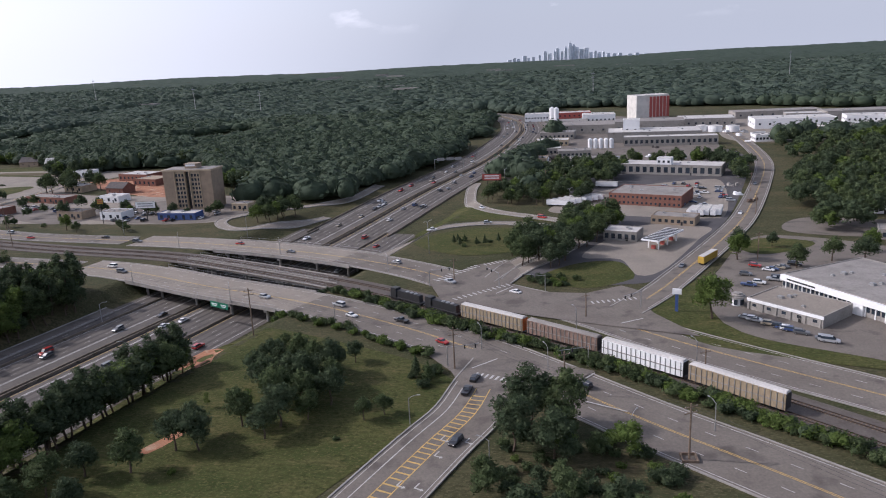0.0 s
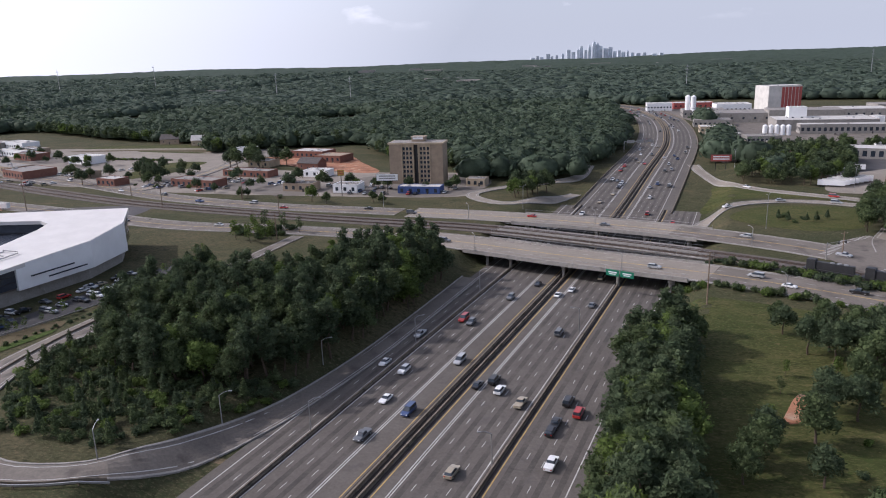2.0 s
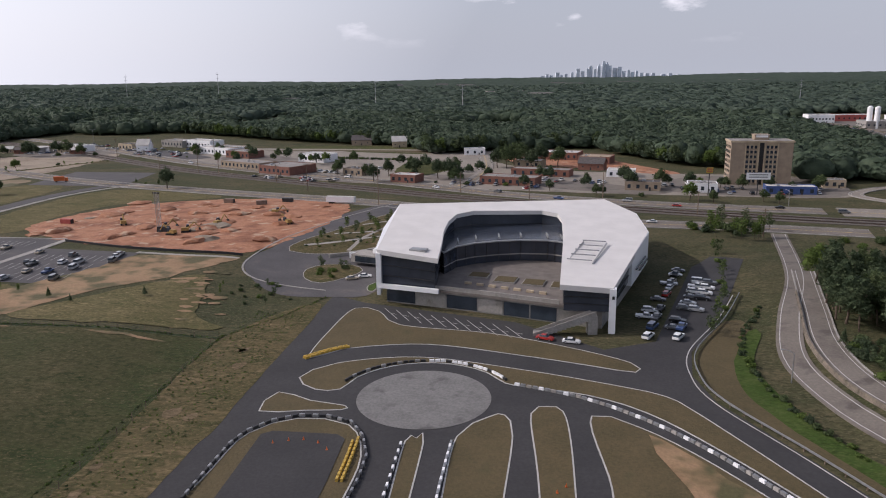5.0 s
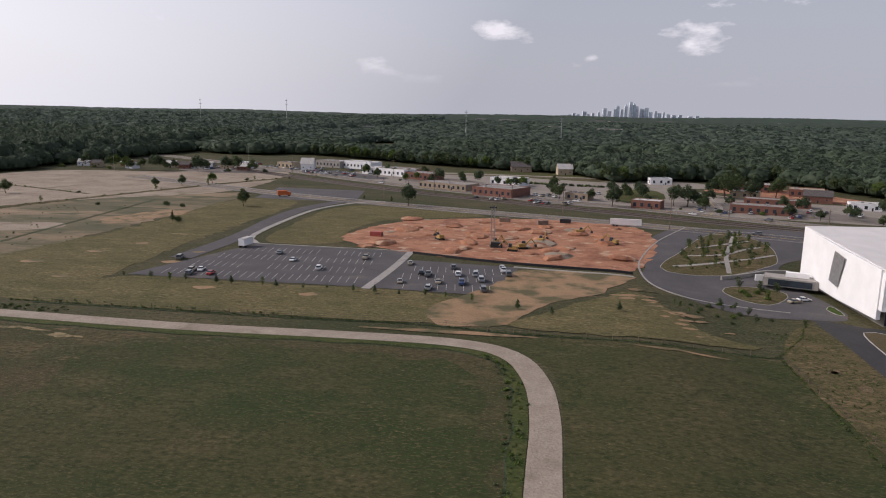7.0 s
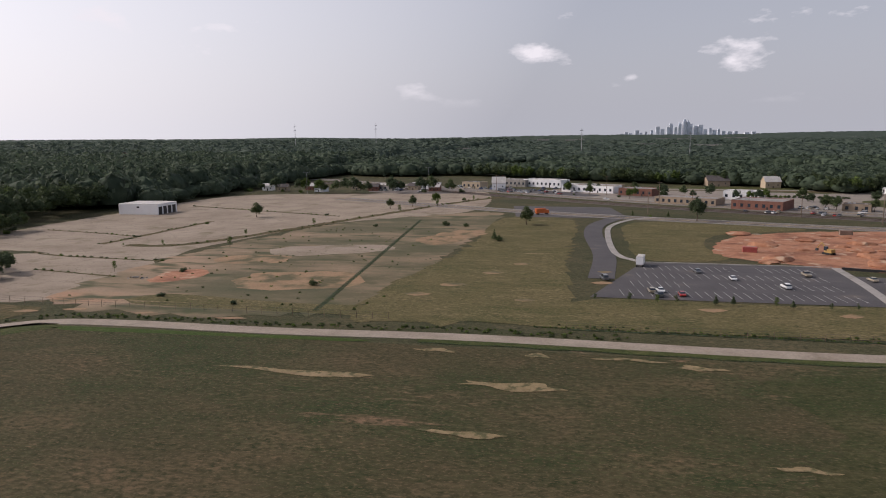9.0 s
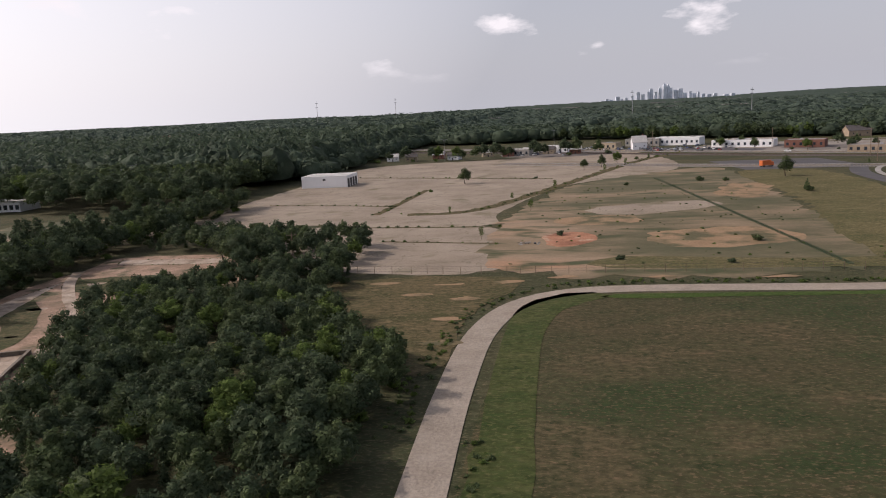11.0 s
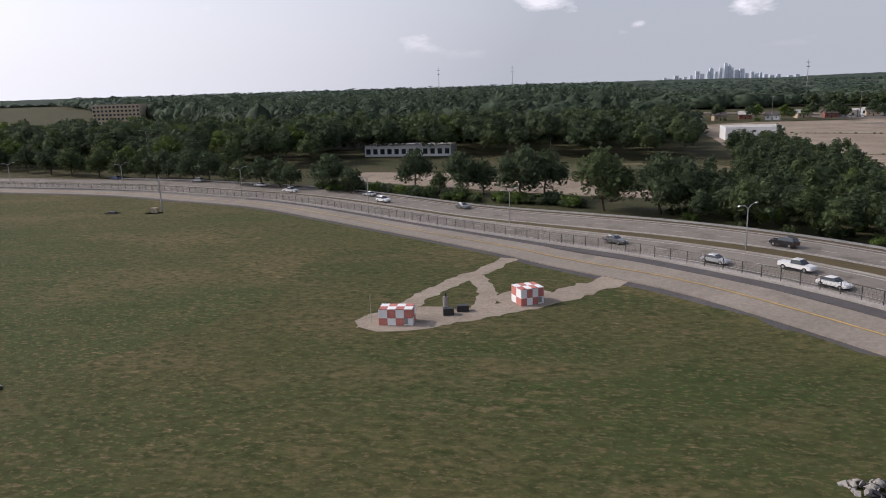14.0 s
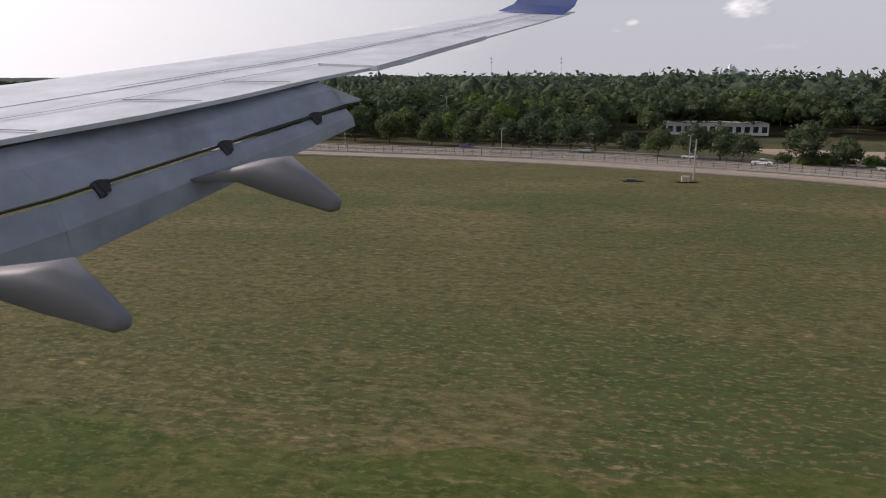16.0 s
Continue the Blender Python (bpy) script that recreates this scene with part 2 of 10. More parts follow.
M["mixed"] = shade("grown_over_yard", [(0.34, (0.058, 0.062, 0.026)), (0.45, (0.098, 0.084, 0.042)), (0.53, (0.175, 0.130, 0.076)), (0.61, (0.25, 0.180, 0.115)), (0.72, (0.31, 0.180, 0.105))], 22, 12, bump=0.4,
                    stretch_by=(0.45, 1.0, 1), second=((0.055, 0.060, 0.022), 5, 0.52, 0.64))
M["asphalt"] = shade("grey_freeway_asphalt", [(0.3, (0.092, 0.081, 0.071)), (0.7, (0.124, 0.110, 0.097))], 8, 11, rough=0.92, bump=0.1, second=((0.075, 0.068, 0.066), 3, 0.58, 0.8))
M["wheel_wear"] = shade("oil_darkened_asphalt", [(0.35, (0.060, 0.053, 0.048)), (0.5, (0.076, 0.067, 0.060)), (0.65, (0.098, 0.087, 0.077))], 5, 11, rough=0.9, bump=0.08)
# dark brown for the shade painted along the freeway barriers
M["grime"] = shade("dark_gutter_grime", [(0.3, (0.036, 0.030, 0.027)), (0.7, (0.066, 0.056, 0.050))], 2, 10, rough=0.97, bump=0.3)
M["lot"] = shade("dark_car_park_asphalt", [(0.3, (0.062, 0.058, 0.060)), (0.7, (0.088, 0.083, 0.084))], 6, 9, rough=0.92, bump=0.1, second=((0.13, 0.105, 0.09), 6, 0.62, 0.8))
M["track"] = shade("smooth_track_asphalt", [(0.3, (0.033, 0.032, 0.033)), (0.7, (0.047, 0.045, 0.046))], 7, 10, rough=0.9, bump=0.06)
M["road"] = shade("worn_road_asphalt", [(0.3, (0.132, 0.114, 0.097)), (0.7, (0.172, 0.151, 0.130))], 7, 11, rough=0.92, bump=0.1, second=((0.092, 0.080, 0.070), 4, 0.55, 0.68))
M["deck"] = shade("pale_concrete_deck", [(0.3, (0.195, 0.170, 0.142)), (0.7, (0.262, 0.230, 0.192))], 6, 11, rough=0.93, bump=0.1, second=((0.18, 0.155, 0.13), 3, 0.58, 0.75))
M["concrete"] = shade("grey_concrete", [(0.3, (0.24, 0.225, 0.205)), (0.7, (0.33, 0.31, 0.285))], 3, 9, rough=0.9, bump=0.12, second=((0.16, 0.145, 0.12), 2, 0.6, 0.78))
M["gravel"] = shade("pale_gravel_path", [(0.3, (0.23, 0.190, 0.148)), (0.7, (0.33, 0.28, 0.225))], 3, 12, rough=0.97, bump=0.5, bump_scale=0.25, second=((0.19, 0.155, 0.115), 5, 0.6, 0.75))
M["ballast"] = shade("rail_ballast", [(0.3, (0.085, 0.072, 0.064)), (0.7, (0.125, 0.108, 0.095))], 2, 9, rough=0.97, bump=0.5, bump_scale=0.2)
M["dirt"] = shade("pinkish_trodden_dirt", [(0.32, (0.125, 0.095, 0.055)), (0.46, (0.215, 0.145, 0.095)), (0.58, (0.31, 0.205, 0.142)), (0.72, (0.37, 0.265, 0.19))], 5, 13, bump=0.5, bump_scale=0.6, second=((0.070, 0.068, 0.030), 4, 0.55, 0.66))
M["old_wall"] = shade("weathered_brown_concrete", [(0.3, (0.125, 0.105, 0.082)), (0.7, (0.21, 0.175, 0.138))], 1.6, 10, bump=0.4, second=((0.07, 0.062, 0.042), 1.2, 0.56, 0.7))
M["pink_slab"] = shade("pinkish_brown_slab", [(0.3, (0.150, 0.094, 0.066)), (0.55, (0.225, 0.145, 0.103)), (0.75, (0.31, 0.215, 0.160))], 3.0, 11, bump=0.3, second=((0.11, 0.085, 0.055), 2.5, 0.55, 0.7))
M["works_floor"] = shade("pale_broken_concrete", [(0.30, (0.165, 0.118, 0.084)), (0.42, (0.28, 0.215, 0.158)), (0.55, (0.365, 0.295, 0.230)), (0.75, (0.44, 0.37, 0.30))], 2.6, 12, rough=0.95, bump=0.3, bump_scale=0.5, second=((0.19, 0.145, 0.10), 3.0, 0.54, 0.68))
M["paving"] = plain("brown_terrace_paving", (0.15, 0.13, 0.115), 0.8, vary=0.2, size=1.5)
M["rail"] = plain("rusty_rail_steel", (0.10, 0.075, 0.06), 0.5, 0.6)
M["white_paint"] = plain("white_road_paint", (0.40, 0.39, 0.37), 0.7, vary=0.18, size=0.8)
M["yellow_paint"] = plain("yellow_road_paint", (0.46, 0.31, 0.10), 0.7, vary=0.18, size=0.8)
M["court_glass"] = plain("blue_court_glass", (0.034, 0.041, 0.056), 0.22, 0.0, 0.25, 3.0, spec=0.6)
M["carriageway"] = shade("worn_carriageway_concrete", [(0.3, (0.160, 0.143, 0.122)), (0.7, (0.215, 0.193, 0.166))], 4, 11, rough=0.93, bump=0.15, second=((0.12, 0.105, 0.088), 2.2, 0.55, 0.72))
M["roof_white"] = plain("white_roof_membrane", (0.62, 0.595, 0.57), 0.8, vary=0.05, size=4)
M["white"] = plain("white_coated_panel", (0.80, 0.80, 0.80), 0.45, vary=0.04, size=3)
M["glass"] = plain("dark_window_glass", (0.032, 0.042, 0.056), 0.07, 0.0, 0.3, 2.0, spec=0.6)
M["dark"] = plain("dark_metal", (0.035, 0.035, 0.037), 0.5, 0.3)
M["steel"] = plain("galvanised_steel", (0.36, 0.36, 0.36), 0.45, 0.7)
M["timber"] = plain("grey_timber_pole", (0.17, 0.125, 0.09), 0.9, vary=0.25, size=0.3)
M["bark"] = plain("tree_bark", (0.085, 0.062, 0.045), 0.95, vary=0.3, size=0.2)
M["brick"] = shade("red_brick_wall", [(0.3, (0.175, 0.082, 0.060)), (0.7, (0.235, 0.115, 0.085))], 1.2, 9, bump=0.2)
M["beige"] = plain("beige_render", (0.42, 0.34, 0.24), 0.9, size=2)
M["brown"] = plain("brown_render", (0.30, 0.235, 0.17), 0.9, size=2)
M["grey_roof"] = shade("grey_flat_roof", [(0.3, (0.20, 0.185, 0.17)), (0.7, (0.28, 0.26, 0.24))], 4, 9, rough=0.95, second=((0.14, 0.125, 0.11), 2.5, 0.58, 0.75))
M["pale_roof"] = shade("pale_flat_roof", [(0.3, (0.40, 0.385, 0.36)), (0.7, (0.52, 0.50, 0.475))], 4, 8, rough=0.85, second=((0.38, 0.35, 0.31), 3, 0.6, 0.8))
M["pale_wall"] = plain("pale_rendered_wall", (0.56, 0.54, 0.50), 0.85, size=3)
M["dark_roof"] = plain("dark_shingle_roof", (0.085, 0.075, 0.072), 0.95, vary=0.25, size=0.8)
M["red"] = plain("red_panel", (0.36, 0.085, 0.07), 0.6)
M["blue"] = plain("blue_panel", (0.05, 0.09, 0.24), 0.6)
M["green_sign"] = plain("green_sign_panel", (0.01, 0.16, 0.09), 0.5)
M["yellow"] = plain("yellow_barrier", (0.46, 0.30, 0.05), 0.6)
M["orange"] = plain("orange_paint", (0.55, 0.13, 0.03), 0.5)
M["machine_ochre"] = plain("dusty_ochre_machine_paint", (0.34, 0.215, 0.065), 0.7, vary=0.2)
M["rusty_steel"] = plain("rust_brown_steel", (0.21, 0.15, 0.115), 0.8, vary=0.3)
M["rubber"] = plain("black_rubber", (0.018, 0.018, 0.019), 0.85)
# The two distant-wood colours are paled and blued: aerial haze put into the leaves.
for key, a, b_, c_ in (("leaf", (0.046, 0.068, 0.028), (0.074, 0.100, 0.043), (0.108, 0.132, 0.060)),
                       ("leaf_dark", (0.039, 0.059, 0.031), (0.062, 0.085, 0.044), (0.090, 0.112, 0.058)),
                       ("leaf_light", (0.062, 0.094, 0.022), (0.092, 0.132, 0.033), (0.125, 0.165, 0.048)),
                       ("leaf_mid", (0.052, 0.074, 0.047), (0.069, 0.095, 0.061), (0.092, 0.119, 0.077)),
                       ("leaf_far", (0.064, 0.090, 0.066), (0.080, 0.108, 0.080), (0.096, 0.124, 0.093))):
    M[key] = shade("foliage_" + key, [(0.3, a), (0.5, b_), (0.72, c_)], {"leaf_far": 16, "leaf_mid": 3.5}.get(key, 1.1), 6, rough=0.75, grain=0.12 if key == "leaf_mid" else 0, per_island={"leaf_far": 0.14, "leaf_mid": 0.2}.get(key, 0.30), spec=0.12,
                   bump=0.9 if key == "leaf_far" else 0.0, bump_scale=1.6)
    ln, lk = M[key].node_tree.nodes, M[key].node_tree.links
    # light that shines through the leaves
    thin_leaf, both = ln.new("ShaderNodeBsdfTranslucent"), ln.new("ShaderNodeMixShader")
    both.inputs[0].default_value = 0.34
    lk.new(ln["Principled BSDF"].inputs["Base Color"].links[0].from_socket, thin_leaf.inputs["Color"])
    lk.new(ln["Principled BSDF"].outputs[0], both.inputs[1])
    lk.new(thin_leaf.outputs[0], both.inputs[2])
    lk.new(both.outputs[0], ln["Material Output"].inputs["Surface"])
    if key not in ("leaf_far", "leaf_mid"):
        # gaps between the leaves of a spray
        hole = ln.new("ShaderNodeTexNoise")
        hole.inputs["Scale"].default_value, hole.inputs["Detail"].default_value = 6.5, 2.0
        lk.new(ln.new("ShaderNodeNewGeometry").outputs["Position"], hole.inputs["Vector"])
        cut = ln.new("ShaderNodeMath")
        cut.operation = "GREATER_THAN"
        cut.inputs[1].default_value = 0.45
        lk.new(hole.outputs[0], cut.inputs[0])
        clear, leafy = ln.new("ShaderNodeBsdfTransparent"), ln.new("ShaderNodeMixShader")
        lk.new(cut.outputs[0], leafy.inputs[0])
        lk.new(clear.outputs[0], leafy.inputs[1])
        lk.new(both.outputs[0], leafy.inputs[2])
        lk.new(leafy.outputs[0], ln["Material Output"].inputs["Surface"])


# ---- mesh helpers ----
class Geo:
    """Vertices and faces gathered piece by piece for one mesh."""

    def __init__(self):
        self.v, self.f, self.mi = [], [], []

    def add(self, verts, faces, mi=0):
        n = len(self.v)
        self.v.extend(tuple(p) for p in verts)
        self.f.extend([tuple(n + i for i in q) for q in faces])
        self.mi.extend([mi] * len(faces))
        return self

    def box(self, x, y, z, sx, sy, sz, rz=0.0, mi=0, top=1.0, topy=None):
        """A box standing on z, turned by rz radians about its middle; top: how far its upper face is drawn in."""
        c, s = math.cos(rz), math.sin(rz)
        vs = []
        for k, (zz, tx, ty) in enumerate(((z, 1, 1), (z + sz, top, topy or top))):
            for a, b in ((-1, -1), (1, -1), (1, 1), (-1, 1)):
                u, w = a * sx / 2 * tx, b * sy / 2 * ty
                vs.append((x + c * u - s * w, y + s * u + c * w, zz))
        return self.add(vs, [(3, 2, 1, 0), (4, 5, 6, 7), (0, 1, 5, 4), (1, 2, 6, 5), (2, 3, 7, 6), (3, 0, 4, 7)], mi)

    def prism(self, pts, z0, z1, mi=0):
        n = len(pts)
        vs = [(*p, z0) for p in pts] + [(*p, z1) for p in pts]
        return self.add(vs, [tuple(range(n - 1, -1, -1)), tuple(range(n, 2 * n))] + [(i, (i + 1) % n, n + (i + 1) % n, n + i) for i in range(n)], mi)

    def tube(self, p0, p1, r0, r1=None, n=6, mi=0, cap=True):
        p0, p1, r1 = Vector(p0), Vector(p1), r0 if r1 is None else r1
        d = (p1 - p0).normalized()
        a = d.orthogonal().normalized()
        b = d.cross(a)
        vs = []
        for p, r in ((p0, r0), (p1, r1)):
            vs += [p + r * (math.cos(2 * math.pi * i / n) * a + math.sin(2 * math.pi * i / n) * b) for i in range(n)]
        fs = [(i, (i + 1) % n, n + (i + 1) % n, n + i) for i in range(n)]
        if cap:
            fs += [tuple(range(n - 1, -1, -1)), tuple(range(n, 2 * n))]
        return self.add(vs, fs, mi)

    def quad(self, a, b, c, d, mi=0):
        return self.add((a, b, c, d), [(0, 1, 2, 3)], mi)

    def mesh(self, name, *mats):
        me = bpy.data.meshes.new(name)
        me.from_pydata(self.v, [], self.f)
        for m in mats:
            me.materials.append(M[m] if isinstance(m, str) else m)
        if len(mats) > 1:
            me.polygons.foreach_set("material_index", self.mi)
        return me

    def put(self, name, *mats, parent=None, label="", smooth=False):
        return part(name, self.mesh(name, *mats), parent, label, smooth)


def part(name, me, parent=None, label="", smooth=False):
    ob = new(name, me)
    ob.parent = parent
    if smooth:
        me.polygons.foreach_set("use_smooth", [True] * len(me.polygons))
    return tagged(ob, label)


def thing(name, label, category, m=None, group="", kind="", me=None):
    """The Empty (or mesh) of a top-level thing."""
    ob = new(name, me)
    if m is not None:
        ob.matrix_basis = m
    return tagged(ob, label, category, group, kind)


def at(x, y, rz=0.0, z=None):
    return Matrix.Translation((x, y, float(gz(x, y)) if z is None else z)) @ Matrix.Rotation(rz, 4, "Z")


def bend(pts, step=3.0):
    """A smooth line through the points, as an array of places about step apart."""
    p = np.array(pts, float)
    p = np.vstack([2 * p[0] - p[1], p, 2 * p[-1] - p[-2]])
    out = []
    for i in range(1, len(p) - 2):
        n = max(2, int(np.linalg.norm(p[i + 1] - p[i]) / step))
        u = np.arange(n)[:, None] / n
        out.append(0.5 * (2 * p[i] + (p[i + 1] - p[i - 1]) * u + (2 * p[i - 1] - 5 * p[i] + 4 * p[i + 1] - p[i + 2]) * u**2
                          + (3 * p[i] - p[i - 1] - 3 * p[i + 1] + p[i + 2]) * u**3))
    return np.vstack(out + [p[-2][None]])


def ring(pts, step=2.0):
    """A smooth closed line through the points."""
    n = len(pts)
    long = bend([pts[(i - 2) % n] for i in range(n + 5)], step)
    first = int(np.argmin(np.linalg.norm(long - np.array(pts[0], float), axis=1)[: len(long) // 2]))
    last = len(long) // 2 + int(np.argmin(np.linalg.norm(long[len(long) // 2:] - np.array(pts[0], float), axis=1)))
    return long[first:last]


def side(line, d):
    """The line moved d to its left (negative: right); d may vary along it."""
    t = np.gradient(line, axis=0)
    t /= np.linalg.norm(t, axis=1)[:, None]
    return line + np.stack([-t[:, 1], t[:, 0]], 1) * np.broadcast_to(np.asarray(d, float), (len(line),))[:, None]


def strip(line, a, b, lift, thick=0.12, geo=None, over=None, mi=0):
    """A slab between the offsets a and b of the line, lying on the ground (or at the height over)."""
    geo = geo or Geo()
    l, r = side(line, a), side(line, b)
    zl, zr = (gz(l[:, 0], l[:, 1]), gz(r[:, 0], r[:, 1])) if over is None else (np.broadcast_to(over, (len(l),)), np.broadcast_to(over, (len(l),)))
    n = len(line)
    vs = [(x, y, z + lift) for (x, y), z in zip(l, zl)] + [(x, y, z + lift) for (x, y), z in zip(r, zr)]
    vs += [(x, y, z + lift - thick) for (x, y), z in zip(l, zl)] + [(x, y, z + lift - thick) for (x, y), z in zip(r, zr)]
    fs = []
    for i in range(n - 1):
        fs += [(i, n + i, n + i + 1, i + 1), (i, i + 1, 2 * n + i + 1, 2 * n + i), (n + i, 3 * n + i, 3 * n + i + 1, n + i + 1)]
    fs += [(0, 2 * n, 3 * n, n), (n - 1, 2 * n - 1, 4 * n - 1, 3 * n - 1)]
    return geo.add(vs, fs, mi)


def dashes(line, d, width, long, gap, lift, geo, over=None, start=0.0, mi=0):
    """Painted dashes along an offset of the line."""
    l = side(line, d)
    s = np.r_[0, np.cumsum(np.linalg.norm(np.diff(l, axis=0), axis=1))]
    for a in np.arange(start, s[-1] - long, long + gap):
        u = np.array([a, a + long])
        p = np.stack([np.interp(u, s, l[:, 0]), np.interp(u, s, l[:, 1])], 1)
        t = (p[1] - p[0]) / max(1e-6, np.linalg.norm(p[1] - p[0]))
        nrm = np.array([-t[1], t[0]]) * width / 2
        z = gz(p[:, 0], p[:, 1]) + lift if over is None else np.array([over, over]) + lift
        geo.quad((*(p[0] - nrm), z[0]), (*(p[1] - nrm), z[1]), (*(p[1] + nrm), z[1]), (*(p[0] + nrm), z[0]), mi)
    return geo


def patch(name, pts, mat, lift=0.03, label="", category="", closed_smooth=True, kind="structure", ragged=0.0, parent=None):
    """A flat area of ground cover with a rounded or ragged outline."""
    o = ring(pts) if closed_smooth else np.array(pts, float)
    if ragged:
        nz = np.array([noise.noise(Vector((x * 0.3, y * 0.3, 3.1))) + 0.6 * noise.noise(Vector((x * 1.1, y * 1.1, 8.1))) for x, y in o])
        c = o.mean(0)
        o = o + (o - c) / np.linalg.norm(o - c, axis=1)[:, None] * (nz * ragged)[:, None]
    z = gz(o[:, 0], o[:, 1]) + lift
    bm = bmesh.new()
    vs = [bm.verts.new((x, y, h)) for (x, y), h in zip(o, z)]
    for tri in tessellate_polygon([[Vector((x, y, 0)) for x, y in o]]):
        f = bm.faces.new([vs[i] for i in tri])
        f.normal_update()
        if f.normal.z < 0:
            f.normal_flip()
    lo, hi = o.min(0), o.max(0)
    qx, qy = np.meshgrid(np.linspace(lo[0], hi[0], 12), np.linspace(lo[1], hi[1], 12))
    if np.abs(gz(qx, qy)).max() > 0.02:
        # drape it over the uneven ground
        for _ in range(7):
            long = [e for e in bm.edges if e.calc_length() > 3.0]
            if not long:
                break
            bmesh.ops.subdivide_edges(bm, edges=long, cuts=1)
            bmesh.ops.triangulate(bm, faces=[f_ for f_ in bm.faces if len(f_.verts) > 3])
        for v in bm.verts:
            v.co.z = float(gz(v.co.x, v.co.y)) + lift + 0.02
    me = bpy.data.meshes.new(name)
    bm.to_mesh(me)
    bm.free()
    me.materials.append(M[mat])
    ob = new(name, me)
    ob.parent = parent
    return tagged(ob, label, category, "", kind if parent is None else "")


# ---- lie of the land ----
FREEWAY = bend([(-133, -85), (-90.7, 59), (-67, 138), (-52, 190), (-33, 262), (-17, 330), (-7, 400), (-4, 460), (-12, 530), (-45, 600), (-110, 660)], 4)


def ease(u):
    u = np.clip(u, 0, 1)
    return u * u * (3 - 2 * u)


PERIMETER = bend([(-470, 10), (-482.4, 32.3), (-485.2, 37.5), (-490, 45.4), (-497, 54.8), (-503.6, 62.2), (-513.1, 69.6), (-519.8, 75.5), (-534, 85.7), (-557.5, 101.5), (-574, 108), (-594, 114.5), (-633, 120), (-700, 130)], 2.5)


def bank(x, y):
    """Height of the embankment that carries the curved dual carriageway."""
    py = np.clip(y, 10, 125)
    px = np.interp(py, PERIMETER[:, 1], PERIMETER[:, 0])
    lean = np.interp(py, (10, 40, 60, 75, 100), (0.86, 0.84, 0.72, 0.64, 0.55))
    d = (x - px) * lean
    up = np.interp(d, (-3.6, -2.3, 2.4, 4.0, 8.0, 12.0, 19.0, 24.0), (0.0, 0.3, 0.8, 1.3, 1.6, 1.7, 1.7, 0.0))
    return up * ease((x + 530) / 40) * ease((126 - y) / 20) * ease((y + 40) / 30)


def gz(x, y):
    """Height of the ground: level, with the freeway in a cutting, and the car maker's grounds a little lower."""
    x, y = np.asarray(x, float), np.asarray(y, float)
    d = (x - np.interp(y, FREEWAY[:, 1], FREEWAY[:, 0])) * 0.956
    deep = 3.0 - 2.3 * ease((y - 170) / 90) - 0.7 * ease((y - 300) / 100)
    inside = np.where(d < 0, 1 - ease((-d - 17.4) / 7), 1 - ease((d - 20.8) / 7))
    low = 1.1 * ease((x + 240) / 18) * ease((-141 - x) / 9) * ease((147 - y) / 12)
    return -deep * inside * ease((y + 160) / 20) - low * (1 - inside) + bank(x, y)


xs = np.unique(np.r_[np.linspace(-4700, -900, 40), np.linspace(-900, -545, 36), np.arange(-545, -440, 1.5), np.linspace(-440, -250, 20), np.arange(-250, -160, 2.5), np.arange(-160, 10, 1.2), np.arange(10, 60, 3.0), np.linspace(60, 400, 40), np.linspace(400, 4700, 44)])
ys = np.unique(np.r_[np.linspace(-2500, -150, 16), np.arange(-150, 20, 4.0), np.arange(20, 200, 1.6), np.arange(200, 330, 3.0), np.linspace(330, 1000, 40), np.linspace(1000, 4950, 40)])
gx, gy = np.meshgrid(xs, ys)
h = gz(gx, gy)
nx, ny = len(xs), len(ys)
i0 = (np.arange(ny - 1)[:, None] * nx + np.arange(nx - 1)[None]).ravel()
gm = bpy.data.meshes.new("ground")
gm.from_pydata(np.stack([gx.ravel(), gy.ravel(), h.ravel()], 1).tolist(), [], np.stack([i0, i0 + 1, i0 + nx + 1, i0 + nx], 1).tolist())
gm.materials.append(M["ground"])
thing("ground", "broad level land of grass and brown soil with a freeway cutting", "ground", kind="structure", me=gm)

# ---- roads ----
def mark(name, geo, mat, parent, label=""):
    ob = geo.put(name, mat, parent=parent, label=label)
    ob["kind"] = "stuff"
    return ob


cut_part = FREEWAY[FREEWAY[:, 1] < 200]
far_part = FREEWAY[FREEWAY[:, 1] > 192]
freeway = thing("freeway", "grey asphalt freeway of many lanes between concrete barriers", "road", kind="structure",
                me=strip(far_part, 13.2, -13.2, 0.05, geo=strip(cut_part, 17.0, -20.4, 0.05)).mesh("freeway", "asphalt"))
wl_, yl_ = Geo(), Geo()
for line, outer in ((cut_part, True), (far_part, False)):
    for d in (6.3, 8.1, 9.9, -4.6, -6.4, -8.2):
        dashes(line, d, 0.085, 1.3, 3.6, 0.065, wl_, start=abs(d) % 3)
    for d in (4.25, 4.55, 10.9, -2.75, -3.05, -10.2):
        strip(line, d + 0.07, d - 0.07, 0.062, 0.005, wl_)
    for d in (1.55, -1.35):
        strip(line, d + 0.06, d - 0.06, 0.062, 0.005, yl_)
    if outer:
        for d in (13.6, -13.6, -15.5, -17.4):
            dashes(line, d, 0.085, 1.3, 3.6, 0.065, wl_, start=abs(d) % 3)
        for d in (12.0, 15.6, -19.2):
            strip(line, d + 0.07, d - 0.07, 0.062, 0.005, wl_)
        strip(line, -11.6, -11.72, 0.062, 0.005, yl_)
# Worn lanes, and dark strips painting the barriers' shade on the asphalt.
WEAR, SHADE_STRIPS = Geo(), Geo()
